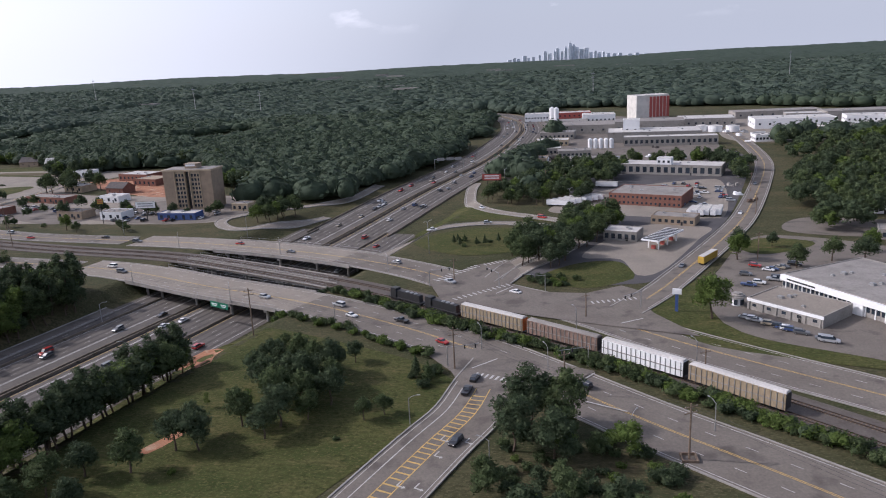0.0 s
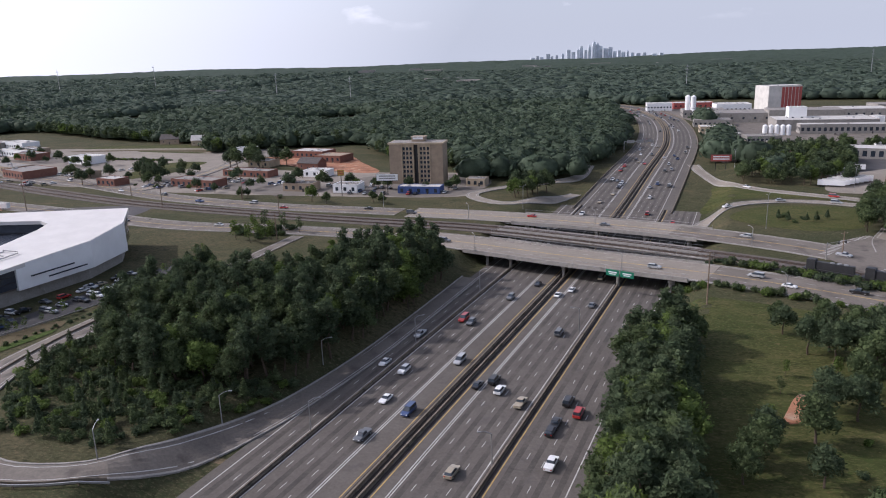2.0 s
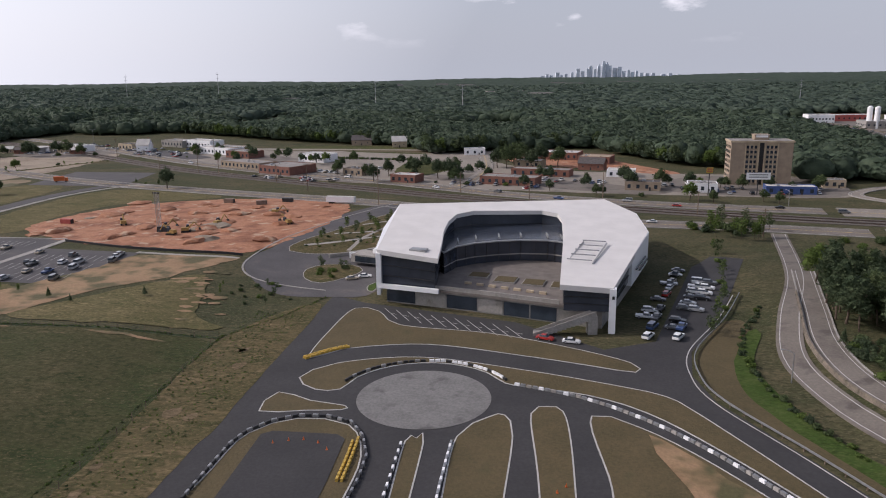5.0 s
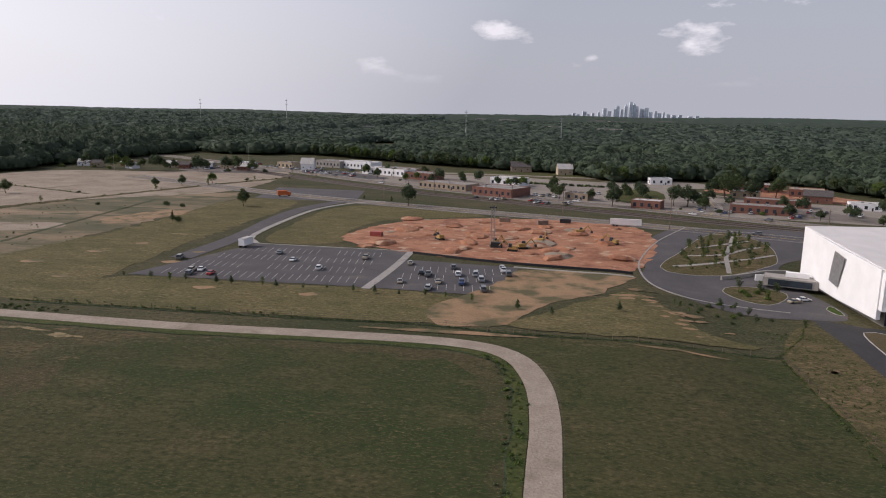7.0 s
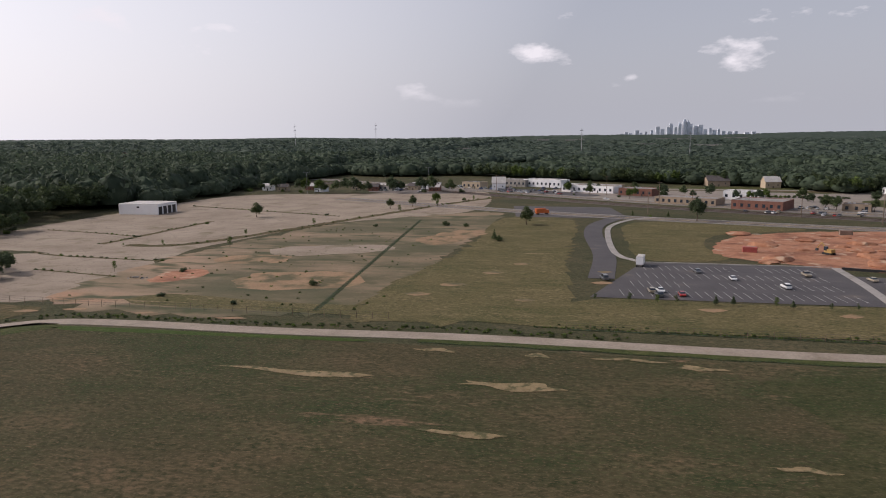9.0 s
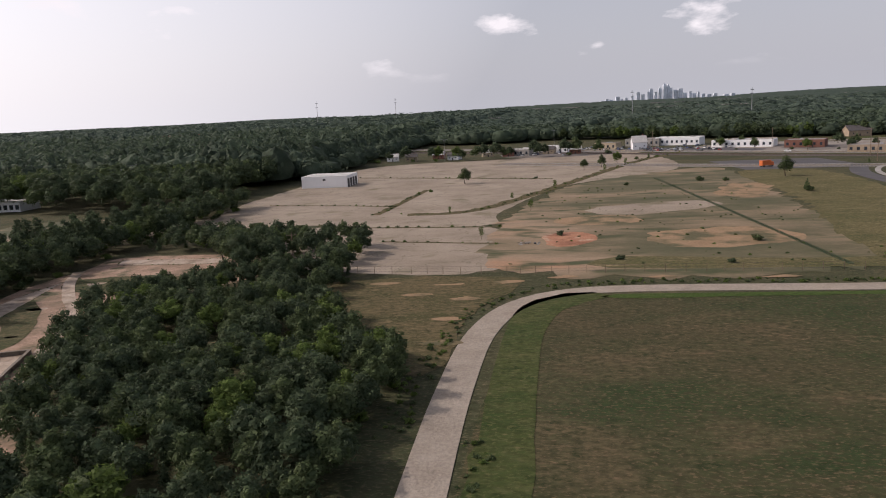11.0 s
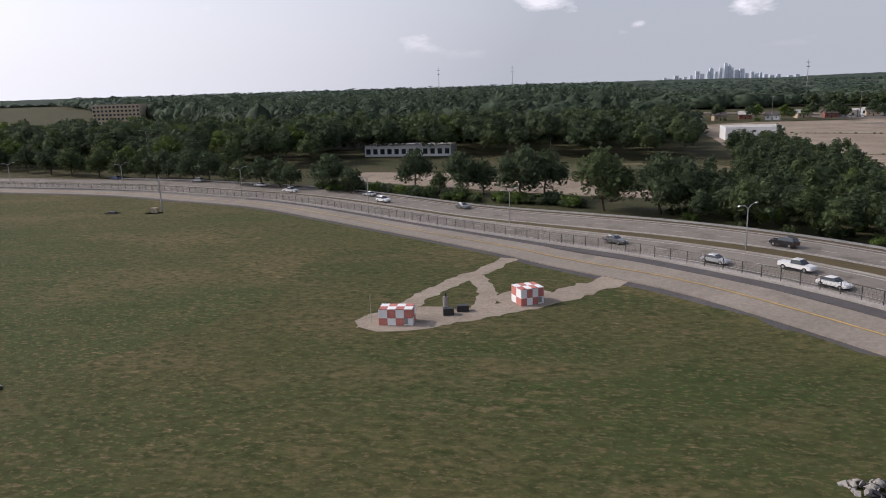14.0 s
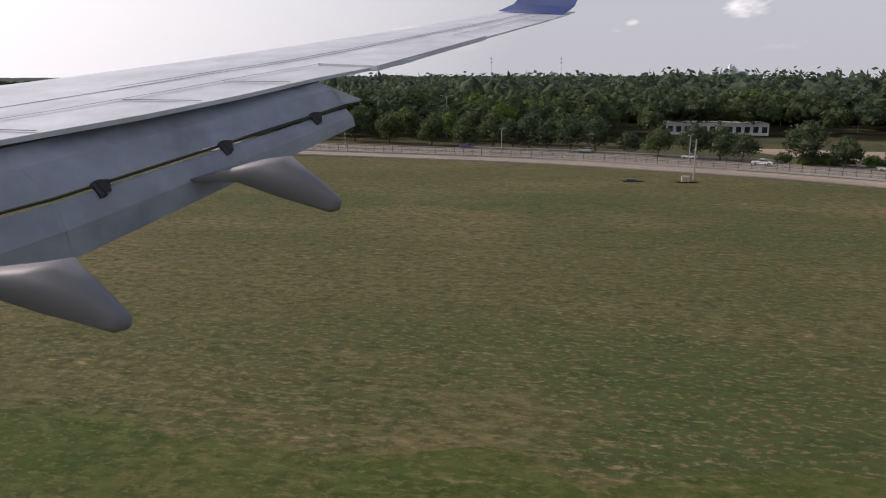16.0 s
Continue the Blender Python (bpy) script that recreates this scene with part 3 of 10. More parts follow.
for line, outer in ((cut_part, True), (far_part, False)):
    for d in (5.3, 7.2, 9.0, -3.75, -5.5, -7.3, -9.2) + ((-12.6, -14.5, -16.4, -18.3, 12.8, 14.6) if outer else ()):
        strip(line, d + 0.33, d - 0.33, 0.056, 0.004, WEAR)
    strip(line, 1.25, -1.05, 0.057, 0.004, SHADE_STRIPS)
    if outer:
        strip(line, 11.95, 11.02, 0.057, 0.004, SHADE_STRIPS)
        strip(line, -10.45, -11.45, 0.057, 0.004, SHADE_STRIPS)
mark("wheel_wear", WEAR, "wheel_wear", freeway)
mark("gutter", SHADE_STRIPS, "grime", freeway)
mark("lane_lines", wl_, "white_paint", freeway)
mark("yellow_lines", yl_, "yellow_paint", freeway)


def barrier(name, line, d, high, label, over=None):
    """A concrete traffic barrier with a broad foot, along an offset of the line."""
    g = Geo()
    strip(line, d + 0.22, d - 0.22, 0.16, 0.16, g, over)
    strip(line, d + 0.10, d - 0.10, high, high - 0.14, g, over)
    return thing(name, label, "barrier", kind="structure", me=g.mesh(name, "old_wall"))


for d, line, tall in ((0.62, FREEWAY[:-30], 0.5), (-0.42, FREEWAY[:-30], 0.5), (11.45, cut_part, 0.45), (-10.9, cut_part, 0.45),
                      (13.0, far_part[:-30], 0.45), (-13.0, far_part[:-30], 0.45)):
    barrier("traffic_barrier", line, d, tall, "long grey concrete barrier between the freeway lanes")

NEAR_ROAD = bend([(-420, 275), (-336, 230), (-278, 208), (-240, 196), (-205, 183), (-165, 167), (-130, 161), (-95, 152), (-67, 138.5), (-42, 127),
                  (-22, 114.5), (-5, 101), (15, 81), (30, 67), (55, 42), (110, -15)], 3)
RAIL = bend([(-480, 380), (-395, 322), (-340, 280), (-300, 252), (-262, 231), (-228, 213), (-190, 195), (-143, 179), (-116, 171), (-88, 163.5),
             (-66, 153.5), (-42, 141), (-24, 130), (-12.5, 121), (6.5, 107.5), (20, 96.5), (31, 86.5), (50, 68), (110, 8)], 3)
FAR_ROAD = bend([(-480, 402), (-395, 342), (-340, 298), (-300, 269), (-262, 247), (-225, 228), (-184, 204), (-147, 190), (-116, 183), (-90, 177.5),
                 (-66, 170), (-43, 160), (-24, 148), (-8, 134), (9, 121), (22, 108), (34, 97.5), (48, 86), (75, 62), (130, 10)], 3)


LAYER, TOP = [0], [0.0]


def bed_of(line, wl, wr, lift, over):
    """A road bed that follows the ground across its width."""
    g = Geo()
    cuts = np.linspace(wl, wr, 2 if over is not None else 6)
    for a, b in zip(cuts[:-1], cuts[1:]):
        strip(line, a, b, lift, 0.14, g, over)
    return g


def road(name, line, wl, wr, label, mat="road", lift=0.06, centre="yellow_paint", lanes=(), edges=True, over=0.0, kerb=True):
    """A street with painted lines and raised kerbs."""
    LAYER[0] += 1
    lift += 0.004 * LAYER[0] + (0.05 if over is None else 0)
    ob = thing(name, label, "road", kind="structure", me=bed_of(line, wl, wr, lift, over).mesh(name, mat))
    TOP[0] = lift
    g, y = Geo(), Geo()
    for d in lanes:
        dashes(line, d, 0.10, 1.4, 3.6, lift + 0.012, g, over)
    if edges:
        for d in (wl - 0.45, wr + 0.45):
            strip(line, d + 0.05, d - 0.05, lift + 0.01, 0.004, g, over)
    if centre:
        for d in (0.12, -0.12):
            strip(line, d + 0.05, d - 0.05, lift + 0.01, 0.004, y, over)
        mark("centre_line", y, centre, ob)
    if g.v:
        mark("lane_lines", g, "white_paint", ob)
    if kerb:
        k = Geo()
        strip(line, wl + 0.22, wl, lift + 0.09, 0.2, k, over)
        strip(line, wr, wr - 0.22, lift + 0.09, 0.2, k, over)
        k.put("kerb", "concrete", parent=ob)
    return ob


def part_of(line, x0, x1):
    return line[(line[:, 0] >= x0) & (line[:, 0] <= x1)]


near_w = lambda l: 3.6 + 1.9 * ease((l[:, 0] + 190) / 60)
far_w = lambda l: 3.8 + 1.4 * ease((l[:, 0] + 160) / 60)
for x0, x1, mat in ((-500, -108, "road"), (-109, -42, "deck"), (-43, 120, "road")):
    l = part_of(NEAR_ROAD, x0, x1)
    road("street", l, near_w(l).max() * 0 + near_w(l).mean(), -near_w(l).mean(), "worn grey street beside the railway", mat, lanes=(2.4, -2.4))
    l = part_of(FAR_ROAD, x0, x1)
    road("street", l, far_w(l).mean(), -far_w(l).mean(), "worn grey street north of the railway", mat, lanes=(2.4, -2.4))

# railway: ballast bed, rails and sleepers
bed = thing("railway", "two railway tracks on brown ballast", "railway", kind="structure", me=strip(RAIL, 3.9, -3.9, 0.10, 0.16, None, 0.0).mesh("railway", "ballast"))
for c in (1.7, -1.7):
    for d in (0.37, -0.37):
        strip(RAIL, c + d + 0.045, c + d - 0.045, 0.26, 0.14, None, 0.0).put("rail", "rail", parent=bed)
sl = Geo()
for c in (1.7, -1.7):
    dashes(part_of(side(RAIL, c), -260, 60), 0, 1.35, 0.14, 0.34, 0.13, sl, 0.0)
mark("sleepers", sl, "timber", bed)


def overpass(name, line, wl, wr, mat, label, rail_high=0.4, cols=3):
    """A bridge deck on rows of round piers over the freeway cutting."""
    ob = thing(name, label, "bridge", kind="structure")
    strip(line, wl, wr, 0.045, 0.16, None, 0.0).put("deck", "concrete", parent=ob)
    for k in np.linspace(wl - 0.5, wr + 0.5, 7):
        strip(line, k + 0.14, k - 0.14, -0.10, 0.5, None, 0.0).put("girder", "concrete", parent=ob)
    for d, s in ((wl + 0.12, 1), (wr - 0.12, -1)):
        strip(line, d + 0.11, d - 0.11, rail_high, rail_high + 0.42, None, 0.0).put("parapet", "concrete", parent=ob)
        g = Geo()
        e = side(line, d)
        for p in e[::2]:
            g.tube((p[0], p[1], rail_high), (p[0], p[1], rail_high + 0.55), 0.035, n=4)
        for a, b in zip(e[:-1], e[1:]):
            g.tube((*a, rail_high + 0.55), (*b, rail_high + 0.55), 0.03, n=4)
        g.put("railing", "steel", parent=ob)
    dist = np.array([(x - np.interp(y, FREEWAY[:, 1], FREEWAY[:, 0])) * 0.956 for x, y in line])
    for d in (-16.9, -11.45, 0.1, 10.9, 20.3):
        i = int(np.argmin(abs(dist - d)))
        ends = []
        for w in np.linspace(wl - 0.9, wr + 0.9, cols):
            p = side(line, w)[i]
            q = np.array([np.interp(p[1], FREEWAY[:, 1], FREEWAY[:, 0]) + d / 0.956, p[1]])
            ends.append(q)
            z = float(gz(*q))
            Geo().tube((*q, z - 0.1), (*q, -0.75), 0.30, n=10).put("pier", "concrete", parent=ob, smooth=False)
        a, b = ends[0], ends[-1]
        m, w = (a + b) / 2, np.linalg.norm(b - a) + 1.4
        Geo().box(*m, -1.0, w, 0.75, 0.42, math.atan2(*(b - a)[::-1])).put("cross_beam", "concrete", parent=ob)
    return ob


def span(line):
    d = (line[:, 0] - np.interp(line[:, 1], FREEWAY[:, 1], FREEWAY[:, 0])) * 0.956
    return line[(d > -23) & (d < 26)]


overpass("street_bridge", span(NEAR_ROAD), 5.6, -5.6, "deck", "pale concrete road bridge on round piers over the freeway")
overpass("rail_bridge", span(side(RAIL, 1.9)), 1.5, -1.3, "ballast", "narrow dark rail bridge over the freeway", 0.3, 2)
overpass("rail_bridge", span(side(RAIL, -1.9)), 1.3, -1.5, "ballast", "narrow dark rail bridge over the freeway", 0.3, 2)
overpass("street_bridge", span(FAR_ROAD), 5.3, -5.3, "deck", "pale concrete road bridge on round piers over the freeway")

# ramps
RAMP_WEST = bend([(-128, 155), (-135.4, 123), (-143.4, 101), (-147.4, 87), (-147.2, 76), (-145.0, 66.4), (-141.4, 58), (-138.4, 50), (-128.5, 28), (-118, 2), (-110, -40)], 2.5)
LOOP_WEST = bend([(-133.5, 125), (-139, 104), (-142.4, 90.5), (-142.9, 79), (-140.6, 69.2), (-137.0, 63.0), (-131.2, 58.4), (-125.5, 56.3), (-117.7, 57.3), (-112.9, 61.2), (-109.2, 66.4), (-103.6, 77), (-97.9, 92), (-93.6, 106), (-89.6, 120), (-86, 133)], 2)
road("ramp", RAMP_WEST, 1.6, -1.6, "pale grey slip road beside the loop", "road", centre=None, over=None, kerb=False)
road("loop_ramp", LOOP_WEST, 1.6, -1.65, "pale grey loop ramp round a clump of pines", "road", centre=None, over=None)
barrier("ramp_wall", LOOP_WEST[6:40], -1.95, 0.5, "grey concrete wall along the outside of the loop ramp")
RAMP_EAST = bend([(-3.5, 99), (-5.5, 92), (-7.5, 83), (-11, 75), (-15.5, 64), (-21, 50), (-30, 28), (-44, 0), (-60, -40)], 2)
re = road("ramp", RAMP_EAST, 4.6, -4.6, "grey ramp with a hatched yellow strip and turn arrows", "road", centre=None, over=None)
hat = Geo()
core = RAMP_EAST[4:22]
for d in (1.0, -0.9):
    strip(core, d + 0.07, d - 0.07, TOP[0] + 0.014, 0.005, hat)
for i in range(1, len(core) - 1):
    for f in (0.0, 0.5):
        a, b = side(core, 1.0)[i] * (1 - f) + side(core, 1.0)[i + 1] * f, side(core, -0.9)[i] * (1 - f) + side(core, -0.9)[i + 1] * f
        u = (b - a) / np.linalg.norm(b - a)
        n_ = np.array([-u[1], u[0]]) * 0.13
        hat.quad(*[(*p, TOP[0] + 0.02) for p in (a - n_, b - n_ + u * 0, b + n_, a + n_)])
mark("hatching", hat, "yellow_paint", re)
wm = Geo()
strip(RAMP_EAST[4:], -2.75, -2.9, TOP[0] + 0.014, 0.005, wm)
for x, y, a in ((-10.0, 76.5, -2.0), (-10.3, 72.9, -2.0), (-13.6, 66.8, -2.0), (-7.0, 76.0, -2.0), (-11.6, 66.4, -2.0)):
    u, n_ = np.array((math.cos(a), math.sin(a))), np.array((-math.sin(a), math.cos(a)))
    c_ = np.array((x, y))
    for p, q, w_ in ((c_ - u * 0.6, c_ + u * 0.5, 0.09), (c_ + u * 0.45, c_ + u * 0.45 + n_ * 0.75, 0.09)):
        t_ = (q - p) / np.linalg.norm(q - p)
        m_ = np.array((-t_[1], t_[0])) * w_
        wm.quad(*[(*r, float(gz(*r)) + TOP[0] + 0.03) for r in (p - m_, q - m_, q + m_, p + m_)])
    tip = c_ + u * 0.45 + n_ * 0.75
    wm.add([(*r, float(gz(*r)) + TOP[0] + 0.03) for r in (tip - u * 0.28, tip + n_ * 0.4, tip + u * 0.28)], [(0, 1, 2)])
mark("lane_lines", wm, "white_paint", re)
LOOP_EAST = bend([(-36, 172), (-30, 182), (-20, 190), (-8, 192), (3, 188), (9.5, 181), (8.5, 172), (2, 160), (-4, 150), (-7, 141)], 2)
road("loop_ramp", LOOP_EAST, 1.7, -1.7, "pale loop ramp round a lawn with small trees", "deck", centre=None, over=None)
RAMP_NE = bend([(-19, 262), (-19.5, 245), (-17.5, 222), (-11, 209), (0, 200), (9, 193), (14, 184), (13, 172), (6, 158), (-1, 147), (-5, 138)], 2)
road("ramp", RAMP_NE, 1.7, -1.7, "pale ramp down to the freeway beside scrub", "deck", centre=None, over=None)
RAMP_NW = bend([(-55, 262), (-60, 238), (-70, 224), (-84, 216), (-92, 206), (-88, 196), (-80, 192), (-72, 200), (-62, 214)], 2)
road("ramp", RAMP_NW, 1.6, -1.6, "curved pale ramp round a grass island", "deck", centre=None, over=None)
SIDE_STREET = bend([(17, 121), (23.5, 130), (31, 143), (45, 169), (57, 194), (74, 239), (87, 278), (94, 311), (101, 360), (108, 420)], 4)
road("side_street", SIDE_STREET, 3.0, -3.0, "long straight grey street between yards", "road", over=None)
FENCE = bend(side(PERIMETER, -3.4)[::4], 1.5)
CURVED_ROAD = side(FENCE, -6.0)[::2]
road("dual_carriageway", side(CURVED_ROAD, 3.15), 2.4, -2.4, "pale concrete carriageway curving past the airfield fence", "carriageway", centre=None, lanes=(0.0,), over=None)
WIDE = 1.75 * np.clip((30 - np.arange(len(CURVED_ROAD))) / 26, 0, 1)      # the median widens to the south
road("dual_carriageway", side(CURVED_ROAD, -3.55), 2.8 - WIDE, np.full(len(CURVED_ROAD), -2.8), "pale concrete carriageway curving past the airfield fence", "carriageway", centre=None, lanes=(0.0,), over=None)
thing("median_strip", "strip of olive grass between two carriageways", "verge", kind="structure", me=strip(CURVED_ROAD, 0.72, -0.74 - WIDE, 0.24, 0.3).mesh("median_strip", "dry_grass"))
thing("shoulder", "brown gritty shoulder outside the carriageway", "road", kind="structure", me=strip(CURVED_ROAD, -6.3, -7.2, 0.22, 0.3).mesh("shoulder", "grit"))
thing("verge", "brown trodden verge outside the carriageway", "verge", kind="structure", me=strip(CURVED_ROAD, -7.2, -8.6, 0.10, 0.3).mesh("verge", "scrub"))
thing("shoulder", "dark asphalt shoulder beside the fence", "road", kind="structure", me=strip(FENCE[:90], 1.12, 0.2, 0.2, 0.3).mesh("shoulder", "lot"))
thing("shoulder", "grey asphalt edge of the service road", "road", kind="structure", me=strip(PERIMETER, 3.05, 2.2, 0.07, 0.3).mesh("shoulder", "lot"))
road("perimeter_road", PERIMETER, 2.3, -2.3, "pale concrete service road with a faded yellow line", "deck", centre=None, over=None, kerb=False, edges=False)
thing("yellow_line", "faded yellow line along the service road", "road marking", kind="structure", me=strip(PERIMETER, 0.05, -0.05, 0.24, 0.02).mesh("yellow_line", "yellow_paint"))
PATH = bend([(-251, 20), (-251, 47), (-250.9, 62), (-252.0, 72.4), (-255.3, 80.2), (-262.6, 83.5), (-278, 83.8), (-301, 83.2), (-337, 84.5), (-363, 83.6), (-384.7, 84),
             (-396, 82.8), (-402.5, 77.5), (-405.6, 67.5), (-406.3, 53), (-406, 36), (-405, 10)], 2)
thing("gravel_path", "pale gravel track rounding a mown field", "path", kind="structure", me=strip(PATH, 1.35, -1.65, 0.06, 0.1).mesh("gravel_path", "gravel"))

# ---- ground cover ----
patch("airfield_grass", [(-252, 46), (-255, 72), (-264, 80), (-300, 79.5), (-340, 80.5), (-380, 80), (-397, 78), (-403, 62), (-404, 20), (-400, -60), (-260, -60)], "mown", 0.03,
      "mown olive airfield grass with brown patches", "grass")
patch("airfield_grass", [(-476, 10), (-487.5, 38), (-499, 53.5), (-514, 67), (-534, 82.5), (-557, 98), (-576, 105.5), (-600, 113), (-640, 115), (-760, 118), (-760, -60), (-490, -60)], "dry_mown", 0.03,
      "mown olive airfield grass with brown patches", "grass")
patch("green_grass", [(-477, 9), (-487.3, 37), (-498.6, 52), (-512, 63), (-525, 71.5), (-534, 74), (-538, 66), (-536.5, 55), (-541, 42), (-550, 30), (-564, 22), (-580, 20), (-590, 8), (-584, -20), (-560, -40), (-520, -50), (-484, -50), (-474, -20)], "mid_mown", 0.055,
      "greener mown grass on the airfield", "grass", ragged=0.8)
patch("green_grass", [(-630, 24), (-606, 25.5), (-587.0, 25.0), (-578.2, 26.1), (-570.0, 26.6), (-564.0, 27.5), (-556.7, 26.4), (-551, 22), (-548, 6), (-570.0, -4), (-600, -6), (-632, 2)], "runway_green", 0.088, "bright green grass near the runway", "grass", ragged=2.0)
patch("airfield_grass", [(-249, 45), (-249, 62), (-250, 75), (-255, 82), (-262, 86), (-222, 87), (-216, 60), (-214, 20), (-248, 20)], "green_mown", 0.03, "mown green airfield grass", "grass")
patch("green_grass", [(-257, 66), (-259, 74), (-266, 77.6), (-280, 77), (-296, 77.4), (-306, 72), (-302, 60), (-310, 46), (-304, 30), (-306, 8), (-284, -4), (-262, 2), (-255, 40)], "green_mown", 0.05, "greener mown grass inside the bend of the path", "grass", ragged=3.0)
patch("scrub_strip", [(-221, 88), (-212, 105), (-211, 80), (-211.5, 50), (-213, 20), (-219, 20), (-220, 60)], "scrub", 0.04, "strip of tall brown scrub beside the track", "scrub", ragged=0.8)
patch("roadside_lawn", [(-50, 115), (-28, 106), (-12, 95), (-11, 84), (-24, 60), (-40, 20), (-60, 50), (-62, 80), (-56, 105)], "lawn", 0.03, "green lawn sloping to the ramp with red bare spots", "lawn")
patch("loop_lawn", [(-28, 172), (-20, 184), (-8, 187), (3, 183), (5, 176), (-2, 163), (-16, 160)], "lawn", 0.04, "green lawn inside a loop ramp", "lawn")
patch("ramp_lawn", [(-31, 190), (-20, 196), (-4, 197), (8, 191), (-8, 204), (-20, 222), (-24, 210)], "lawn", 0.04, "green lawn between two ramps", "lawn")
patch("bare_clay", [(-54, 112), (-50, 106), (-49, 99), (-52, 96), (-56, 101), (-57, 108)], "clay", 0.06, "patch of bare red clay on a grassy bank", "soil", ragged=1.2)
patch("bare_clay", [(-46.5, 73.1), (-43.1, 79.2), (-42.2, 78.5), (-45.2, 71.9)], "clay", 0.06, "streak of bare red clay on grass", "soil", ragged=0.6)
patch("building_site", [(-296, 152), (-293, 174), (-280, 188), (-262, 194), (-246, 194), (-228, 186), (-226, 165), (-230, 145), (-238, 132), (-258, 135), (-276, 139)], "clay", 0.05,
      "building site of churned red clay", "soil", ragged=1.5)
patch("bare_ground", [(-268, 99.3), (-263, 110), (-257.6, 121.6), (-255, 129), (-241.3, 128.6), (-235.3, 127.7), (-242.3, 113.6), (-252.2, 101.7), (-256.6, 92.5), (-265.1, 91.5)], "tan", 0.045, "slope of bare tan earth below the car park", "soil", ragged=1.6)
LOT = [(-323, 110), (-313, 142), (-279, 141), (-278, 133), (-256, 130.5), (-258, 108), (-279, 109.5)]
srg = random.Random(90)
for _ in range(34):
    u = srg.random()
    x, y = -240.5 + 12 * u + srg.gauss(0, 1.8), 121 - 23 * u + srg.gauss(0, 2.0)
    r = srg.uniform(0.4, 1.3)
    patch("bare_ground", [(x - 1.3 * r, y), (x, y - 0.5 * r), (x + 1.2 * r, y + 0.2 * r), (x + 0.2, y + 0.7 * r)], "tan", 0.105, "bare tan earth showing through grass", "soil", ragged=0.9)
for pts in ([(-276, 87.6), (-262, 88.6), (-252, 87.6), (-262, 87.0)], [(-241, 87.4), (-232, 86.6), (-228, 85.6), (-236, 86.2)]):
    patch("bare_ground", pts, "tan", 0.105, "bare tan earth showing through grass", "soil", ragged=1.2)
for _ in range(16):
    x, y, r = srg.uniform(-219, -213.6), srg.uniform(28, 96), srg.uniform(0.4, 0.9)
    patch("bare_ground", [(x - r, y), (x, y - 1.6 * r), (x + 0.9 * r, y + 0.2 * r), (x + 0.2, y + 1.3 * r)], "dry_straw", 0.07, "pale dead grass in the scrub", "grass", ragged=0.6)
car_park = patch("car_park", LOT, "lot", 0.06, "dark asphalt car park with painted bays", "car park", False)
patch("dark_yard", [(-345, 219), (-349, 252), (-316, 250), (-311, 217)], "lot", 0.05, "empty dark asphalt yard", "yard", False)
DRIVE = bend([(-321, 125), (-320, 150), (-322, 180), (-321, 200), (-316, 216), (-312, 225)], 3)
thing("driveway", "curving asphalt driveway to the car park", "road", kind="structure", me=strip(DRIVE, 2.3, -2.3, 0.07, 0.1).mesh("driveway", "lot"))
patch("concrete_yard", [(-475, 145), (-478, 215), (-470, 285), (-420, 300), (-375, 318), (-362, 290), (-362, 232), (-395, 196), (-410, 150), (-412, 133), (-445, 138)], "sandpad", 0.03,
      "wide yard of cracked pale concrete", "yard", ragged=1.0)
patch("concrete_yard", [(-447, 134), (-411, 131), (-406, 96), (-428, 95), (-440, 104)], "sandpad", 0.035, "wide yard of cracked pale concrete", "yard", ragged=1.0)
patch("weedy_yard", [(-409, 132), (-396, 190), (-366, 225), (-350, 224), (-352, 150), (-358, 96), (-404, 94)], "mixed", 0.041, "yard overgrown with dry weeds and tan soil", "yard", ragged=4)
patch("field", [(-356, 96), (-350, 160), (-348, 215), (-328, 212), (-327, 140), (-326, 105), (-332, 94)], "meadow", 0.045, "rough green and tan field", "field", ragged=4)
# Sunlight on the bank is put into a lighter grass colour; ground stays level.
patch("grass_bank", [(-264, 106), (-280, 109), (-300, 108.3), (-319, 109.4), (-330, 104), (-343, 101), (-365, 99), (-390, 102), (-392, 95), (-362, 93.6), (-339, 92.4), (-315, 90.8), (-294, 91.4), (-270, 91.2), (-262, 95)], "meadow", 0.05, "flat yellow-green grass tinted as a sunlit bank above the airfield fence", "grass", ragged=1.2)
patch("field", [(-312, 146), (-314.5, 170), (-314, 198), (-306, 210), (-285, 205), (-268, 197), (-292, 184), (-298, 165), (-296, 148)], "meadow", 0.045, "olive grass beside the building site", "field", ragged=1.0)
patch("bare_clay", [(-364, 167), (-356, 186), (-349, 181), (-356, 160)], "tan", 0.075, "bare tan soil in the field", "soil", ragged=2.5)
for x, y, r in ((-345.7, 115.9, 2.2), (-340.7, 127.3, 1.6), (-336.3, 137.2, 1.4), (-350, 108, 2.0), (-333, 106, 1.5), (-321, 121, 1.8), (-320.5, 131, 1.4), (-306, 104, 1.8), (-288, 103, 1.4)):
    patch("bare_ground", [(x - r, y), (x, y - 0.7 * r), (x + 1.3 * r, y + 0.2), (x + 0.2, y + 0.8 * r)], "tan", 0.08, "bare tan earth showing through grass", "soil", ragged=0.7)
thing("ditch", "narrow dark ditch across the weeds", "ditch", kind="structure", me=strip(bend([(-362, 95), (-366, 140), (-372, 206)], 4), 0.45, -0.45, 0.07, 0.1).mesh("ditch", "leaf_dark"))


